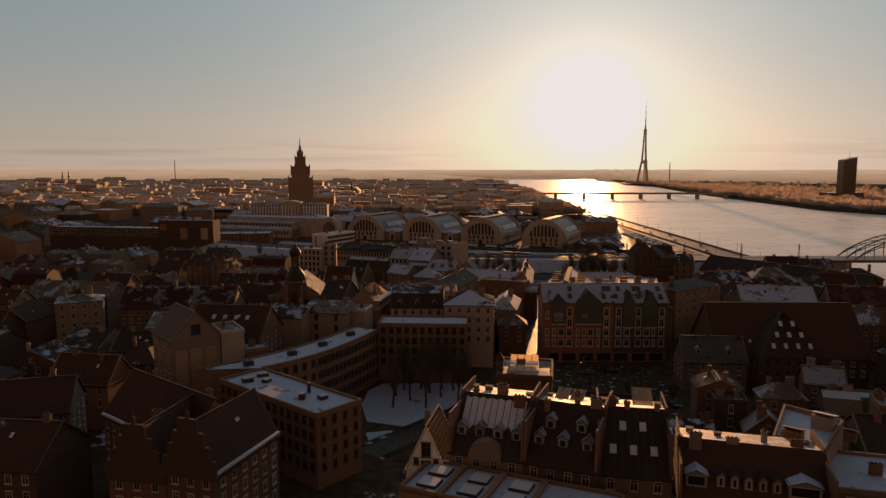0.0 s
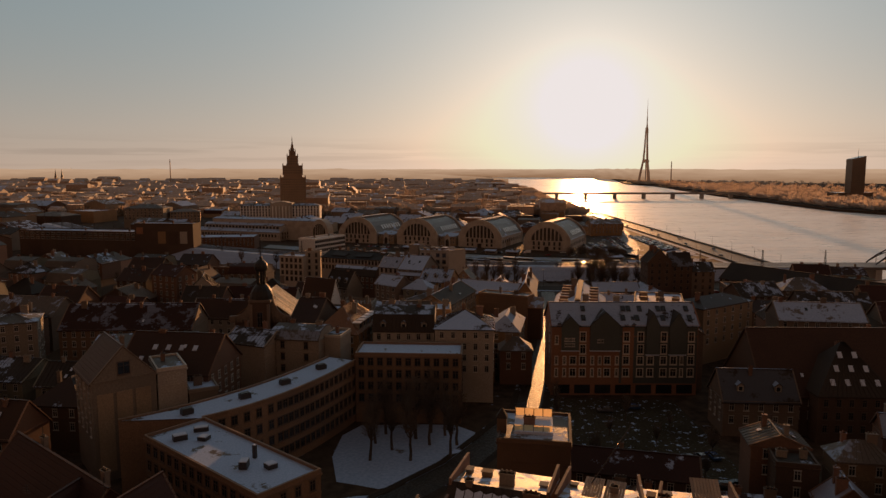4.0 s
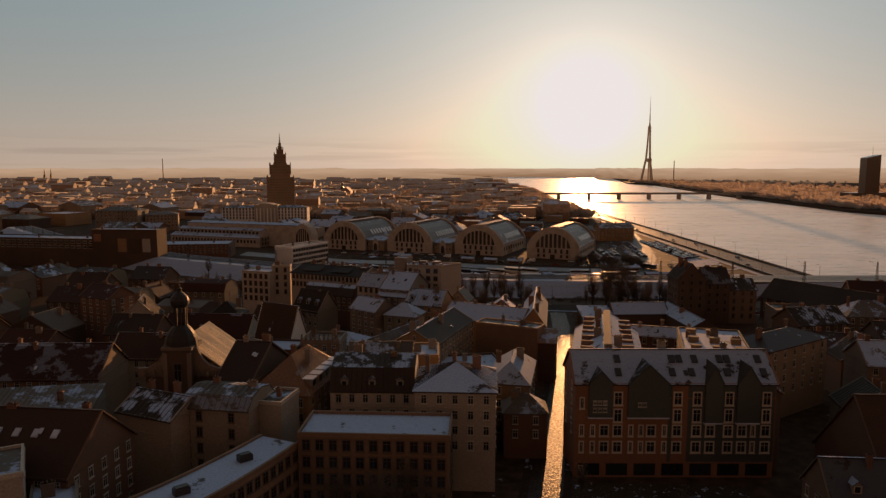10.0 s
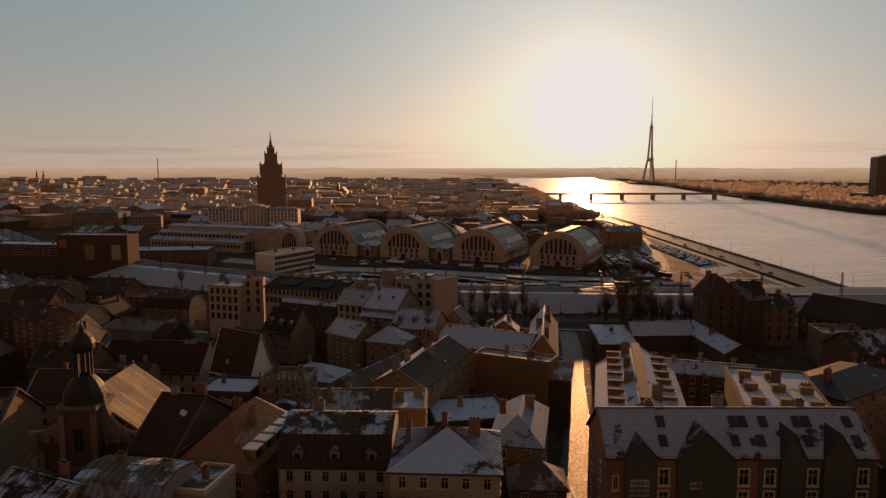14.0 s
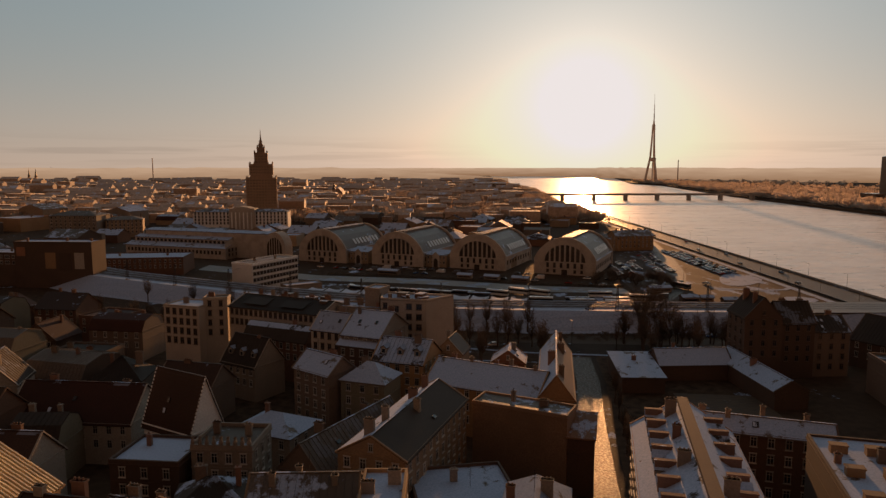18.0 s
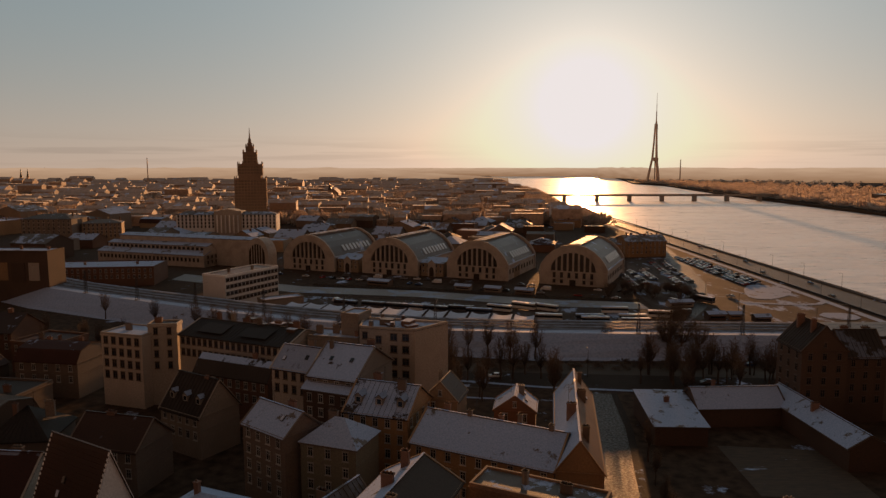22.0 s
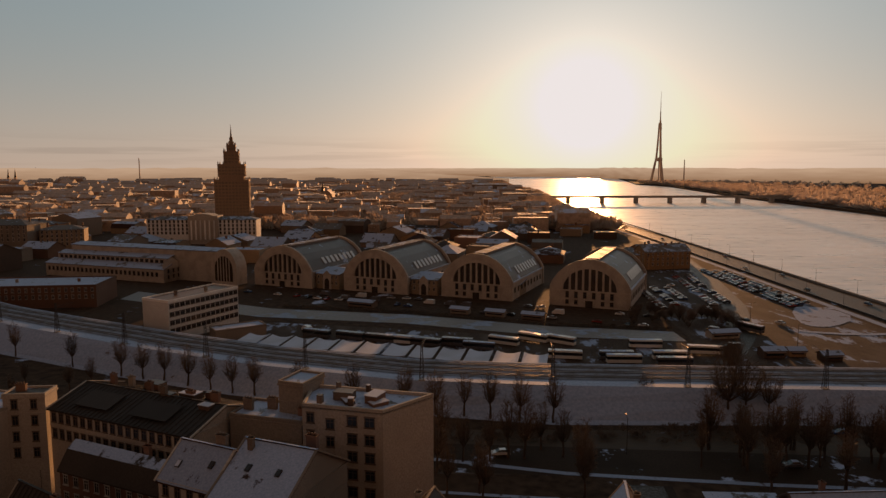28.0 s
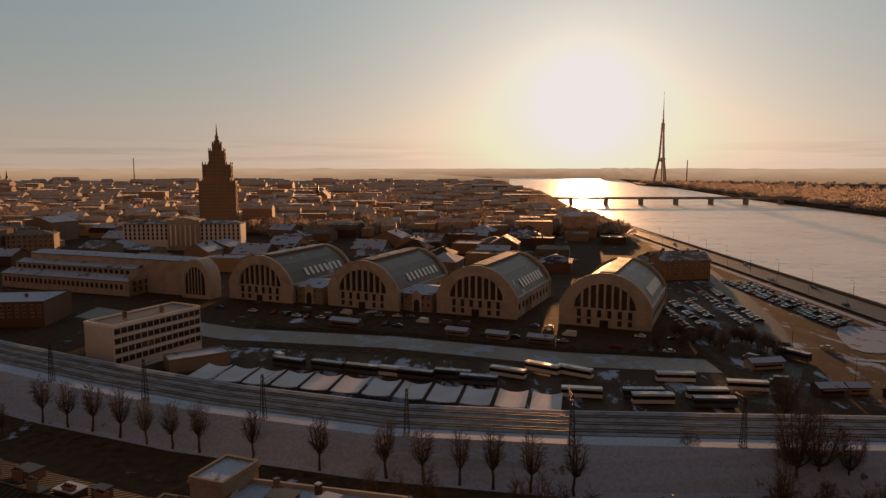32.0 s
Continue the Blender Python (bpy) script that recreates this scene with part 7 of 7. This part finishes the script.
B0, B1 = bus(M_BUSW, "white"), bus(M_BUSD, "dark")
spots = [(3, 527, 70), (10, 524, 70), (22, 524, 75), (30, 518, 75), (40, 526, 62), (52, 531, 55), (62, 527, 55), (-8, 530, 70), (-20, 534, 68), (78, 505, 88), (79.5, 500.5, 88), (97, 505, 88), (93, 521, 86), (96, 497, 88), (144, 547, 30), (-34, 538, 66), (112, 512, 80), (60, 506, 80)]
for i, (x, y, a) in enumerate(spots):
    b = (B0, B1)[(i * 5 // 3) % 2]
    m = pose(x, y, 0.05, 0, 0, a)
    if id(b) in used:
        copy_thing(b, m)
    else:
        used.add(id(b))
        b.matrix_basis = m

for x, y, a, L, D, h, wk in ((123, 533, 10, 12, 5, 3.2, "white"), (131, 506, 4, 8, 5, 3.4, "dark"), (141, 508, 0, 6, 4, 3.0, "ochre"), (150, 502, 5, 7, 4, 3.0, "dark"), (-30, 600, -24, 14, 5, 3.2, "grey"), (20, 583, -24, 9, 4, 3.0, "pale"), (36, 577, -24, 9, 4, 3.0, "pale"), (52, 571, -24, 10, 4, 3.0, "grey")):
    c1, s1 = math.cos(radians(a)), math.sin(radians(a))
    kk = house(x, y, x + L * c1, y + L * s1, D, h - 0.5, h + 0.4, "gable", wk, "felt", 1.0, "", 3, 0, name="kiosk", label="small kiosk with a snow-covered roof and an awning", category="kiosk")
    q = Soup()
    q.slab([(0.4, -1.3, h - 1.2), (L - 0.4, -1.3, h - 1.2), (L - 0.4, 0.0, h - 0.8), (0.4, 0.0, h - 0.8)], 0.08)
    q.part("awning", kk, wall_mat("brick"))
    q = Soup()
    q.box(0.8, -0.06, 0.9, L - 0.8, 0.01, h - 1.3)
    q.part("shop_window", kk, M_GLASS)
# platform canopies of the bus station
cp = thing("platform_canopy", "curved bus platform canopy under snow on a steel post", "canopy", group="platform canopies")
s = Soup()
n = 6
for i in range(n):
    u0, u1 = i / n * 2 - 1, (i + 1) / n * 2 - 1
    s.slab([(u0 * 4.15, -6.6, 3.6 + 0.35 * u0 * u0), (u1 * 4.15, -6.6, 3.6 + 0.35 * u1 * u1), (u1 * 4.15, 6.6, 3.6 + 0.9 * u1 * u1), (u0 * 4.15, 6.6, 3.6 + 0.9 * u0 * u0)], 0.25)
s.part("roof", cp, M_SNOW, label="snow-covered curved roof")
for y in (-4.5, 4.5):
    s = Soup()
    s.tube((0, y, 0), (0, y, 3.4), 0.16, 0.16, 6)
    s.tube((0, y, 2.4), (3.6, y, 3.9), 0.08, 0.08, 4)
    s.tube((0, y, 2.4), (-3.6, y, 3.9), 0.08, 0.08, 4)
    s.part("post", cp, M_STEEL)
for i in range(12):
    x, y = -55 + 9.3 * i, np.interp(i, (0, 8, 11), (520.0, 498.5, 491.5))
    m = pose(x, float(y), 0.02, 0, 0, -12)
    if i:
        copy_thing(cp, m)
    else:
        cp.matrix_basis = m

# street lamps along the river and the market
lp = thing("street_lamp", "tall grey steel street lamp", "street lamp", group="street lamps")
s = Soup()
s.tube((0, 0, 0), (0, 0, 9), 0.11, 0.06, 6)
s.tube((0, 0, 9), (1.6, 0, 9.4), 0.05, 0.04, 5)
s.part("pole", lp, M_STEEL)
s = Soup()
s.box(1.3, -0.15, 9.3, 2.1, 0.15, 9.45, 0, True)
s.part("lamp_head", lp, M_STEEL)
first = True
for x, y, a in [(209, y, 0) for y in range(490, 1000, 34)] + [(232.5, y, 180) for y in range(500, 1000, 40)] + [(150, 520, 0), (150, 560, 0), (160, 690, 0), (60, 590, 60), (0, 608, 60), (-50, 630, 60), (112, 570, 60), (15, 428, 90), (60, 424, 90), (105, 420, 90), (150, 416, 90)]:
    m = pose(x, y, 0.02, 0, 0, a)
    if first:
        lp.matrix_basis = m
        first = False
    else:
        copy_thing(lp, m)


# ---- bare trees ----
def tree_meshes(seed, h, kind):
    """A short trunk that parts into a sheaf of stems, each with twigs along it; wide trees spread, columns stay close."""
    rr = random.Random(seed)
    trunk, crown = Soup(), Soup()
    stems, spread, fork = {"round": (13, 0.17, 0.30), "column": (10, 0.12, 0.34), "wide": (18, 0.34, 0.16)}[kind]
    p = Vector((0, 0, 0))
    for k in range(3):
        q = p + Vector((rr.uniform(-0.012, 0.012) * h, rr.uniform(-0.012, 0.012) * h, h * fork / 3))
        trunk.tube(p, q, h * (0.024 - 0.003 * k), h * (0.021 - 0.003 * k), 7)
        p = q
    for i in range(stems):
        az = i * 2.399 + rr.uniform(-0.3, 0.3)
        share = 0.06 if i == 0 else math.sqrt(rr.uniform(0.06, 1.0))
        out = spread * h * share
        tip = h * (fork + (0.93 - fork) * (1.0 - 0.52 * share ** 2.4) + rr.uniform(-0.03, 0.03))
        base = p - Vector((0, 0, h * fork * 0.2 * rr.random()))
        pts = []
        for k in range(6):
            u = k / 5
            r = out * (u ** 0.55)
            pts.append(Vector((base.x + math.cos(az) * r, base.y + math.sin(az) * r, base.z + (tip - base.z) * (0.7 * u + 0.3 * u * u))) + Vector((rr.uniform(-1, 1), rr.uniform(-1, 1), 0)) * h * 0.012)
        pts[0] = base
        for k in range(5):
            (trunk if k < 2 else crown).tube(pts[k], pts[k + 1], h * (0.0105 - 0.0017 * k), h * (0.0088 - 0.0017 * k), 4)
        for k in range(19):
            u = 0.18 + 0.82 * (k + rr.random()) / 19
            a = min(4, int(u * 5))
            b = pts[a].lerp(pts[a + 1], u * 5 - a)
            az2 = az + rr.uniform(-2.4, 2.4)
            d = Vector((math.cos(az2) * 0.8, math.sin(az2) * 0.8, rr.uniform(0.2, 1.0))).normalized()
            l = h * rr.uniform(0.06, 0.13) * (1.15 - 0.45 * u) * (1.5 if kind == "wide" else 1.0)
            e = b + d * l
            crown.tube(b, e, h * 0.0023, h * 0.0014, 3)
            for m in range(6):
                b3 = b.lerp(e, rr.uniform(0.25, 1.0))
                d3 = (d + Vector((rr.uniform(-1, 1), rr.uniform(-1, 1), rr.uniform(-0.3, 0.8)))).normalized()
                crown.tube(b3, b3 + d3 * l * rr.uniform(0.35, 0.65), h * 0.0014, h * 0.0008, 3)
    return trunk.mesh("trunk", M_BARK), crown.mesh("crown", M_TWIG)


TREES = {}
for kind in ("round", "column", "wide"):
    TREES[kind] = [tree_meshes(20 + i, 10, kind) for i in range(4)]


def tree(x, y, z, h, kind, rr, label="bare deciduous tree with a fine twiggy crown", group=""):
    a, b = rr.choice(TREES[kind])
    top = thing("tree", label, "tree", x, y, z, rr.uniform(0, 360), group)
    top.scale = (h / 10 * rr.uniform(0.9, 1.1),) * 2 + (h / 10,)
    put("trunk", a, top)
    put("crown", b, top)


rt = random.Random(31)
for x in (-136, -109, -88.0, -79.7, -71.5, -62.5, -54.5, -46.8, -39.4, -26.0, -9.4, 6.4, 14.5, 22.0, 29.2, 36.9, 45.5):
    t = np.interp(x, [-150, -85, -69, -54, -38.8, -24.8, -9.4, 6.4, 22, 45.5], [515, 483.3, 478.2, 470.1, 465, 461.8, 455.4, 451.1, 447.8, 442.7])
    tree(x + rt.uniform(-0.4, 0.4), float(t) + rt.uniform(-0.4, 0.4), 0.6, rt.uniform(13, 15), "round", rt, group="lime trees along the embankment")
for x, y in ((-14, 200), (-9, 196), (-5, 203), (-1, 199), (3, 205), (-12, 206), (-7, 207), (0, 207), (6, 199), (-4, 190), (-15, 190), (4, 192)):
    tree(x + rt.uniform(-1, 1), y, 0, rt.uniform(15, 19), "column", rt, group="tall trees of the small park")
for x, y in ((50.5, 303), (52.5, 314), (54.5, 325), (56.5, 336), (58.5, 348), (60.5, 360), (33.0, 214), (34.5, 226)):
    tree(x, y, 0, rt.uniform(8, 12), "column", rt, group="street trees")
for i in range(54):
    x = rt.uniform(2, 150)
    x += 22 if 53 < x < 75 else 0          # the mouth of the street stays open
    tree(x, rt.choice((403, 416, 421, 427)) + rt.uniform(-2, 2), 0, rt.uniform(11.5, 16.5), rt.choice(("round", "round", "column")), rt, group="trees of the boulevard")
for x, y, h in ((111, 487, 14), (113, 492, 12), (93, 446, 18), (98, 447, 15), (73, 454, 8), (104, 446, 12), (92, 449, 9)):
    tree(x, y, 3 if y < 460 else 0, h, "wide", rt, group="trees on the embankment")
for i in range(34):
    tree(rt.uniform(98, 142), rt.uniform(548, 585), 0, rt.uniform(4, 8), "wide", rt, group="thicket by the canal")
for i in range(40):
    tree(rt.uniform(-190, -92), rt.uniform(425, 480), 0, rt.uniform(7, 12), "round", rt, group="trees left of the boulevard")
for x, y in ((42, 178), (50, 186), (60, 180), (38, 190), (55, 198), (66, 192), (45, 205), (62, 210), (52, 216), (34, 178)):
    tree(x, y, 0, rt.uniform(5, 9), "round", rt, group="trees of the walled garden")

# shrubs under the embankment and woods far off
def scrub(name, label, spots, seed, rmin, rmax, m):
    rr = random.Random(seed)
    s = Soup()
    for x, y in spots:
        r = rr.uniform(rmin, rmax)
        for k in range(20):
            a, el = rr.uniform(0, 6.28), rr.uniform(0.3, 1.5)
            d = Vector((math.cos(a) * math.cos(el), math.sin(a) * math.cos(el), math.sin(el)))
            q = Vector((x, y, 0)) + d * r
            o = d.orthogonal().normalized() * r * 0.055
            w = d.cross(o)
            b = Vector((x, y, 0)) + d * r * 0.25
            s.face([b, q + o, q - o]); s.face([b, q + w, q - w])
    return tagged(new(name, s.mesh(name, m)), label, "scrub", kind="stuff")


rs2 = random.Random(8)
scrub("shrubs", "leafless brown shrubs below the embankment", [(rs2.uniform(16, 200), rs2.uniform(430, 441)) for _ in range(420)], 1, 0.9, 1.9, M_TWIG)
scrub("canal_shrubs", "leafless brown shrubs along the canal", [(rs2.uniform(-60, 120), 0) for _ in range(1)] + [(x, np.interp(x, [-60, 0, 63, 112], [596, 583, 558, 548]) + rs2.uniform(-1, 2)) for x in np.arange(-60, 112, 0.7)], 2, 0.8, 1.8, M_TWIG)
# crowns coloured lighter than bare twigs, to stand in for haze
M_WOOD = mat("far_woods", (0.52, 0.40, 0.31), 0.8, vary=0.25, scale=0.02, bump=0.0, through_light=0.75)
wood = []
for _ in range(2600):
    y = rs2.uniform(900, 3000)
    bx = np.interp(y, [a[1] for a in FAR_BANK], [a[0] for a in FAR_BANK])
    wood.append((bx + 12 + rs2.expovariate(1 / 160.0), y))
# the far bank's woods get a still paler colour as painted haze
M_HAZEWOOD = mat("hazed_woods", (0.60, 0.48, 0.39), 0.8, vary=0.3, scale=0.05, bump=0.0, through_light=0.8)
scrub("far_woods", "woods on the far river bank, coloured pale like haze", wood, 3, 7, 15, M_HAZEWOOD)
wood = []
for _ in range(21000):
    y = 765 + 2200 * rs2.random() ** 1.5
    wood.append((bank_x(y) - 30 - 1750 * rs2.random() ** 1.5, y))
wood = [p for p in wood if p[1] > 985]
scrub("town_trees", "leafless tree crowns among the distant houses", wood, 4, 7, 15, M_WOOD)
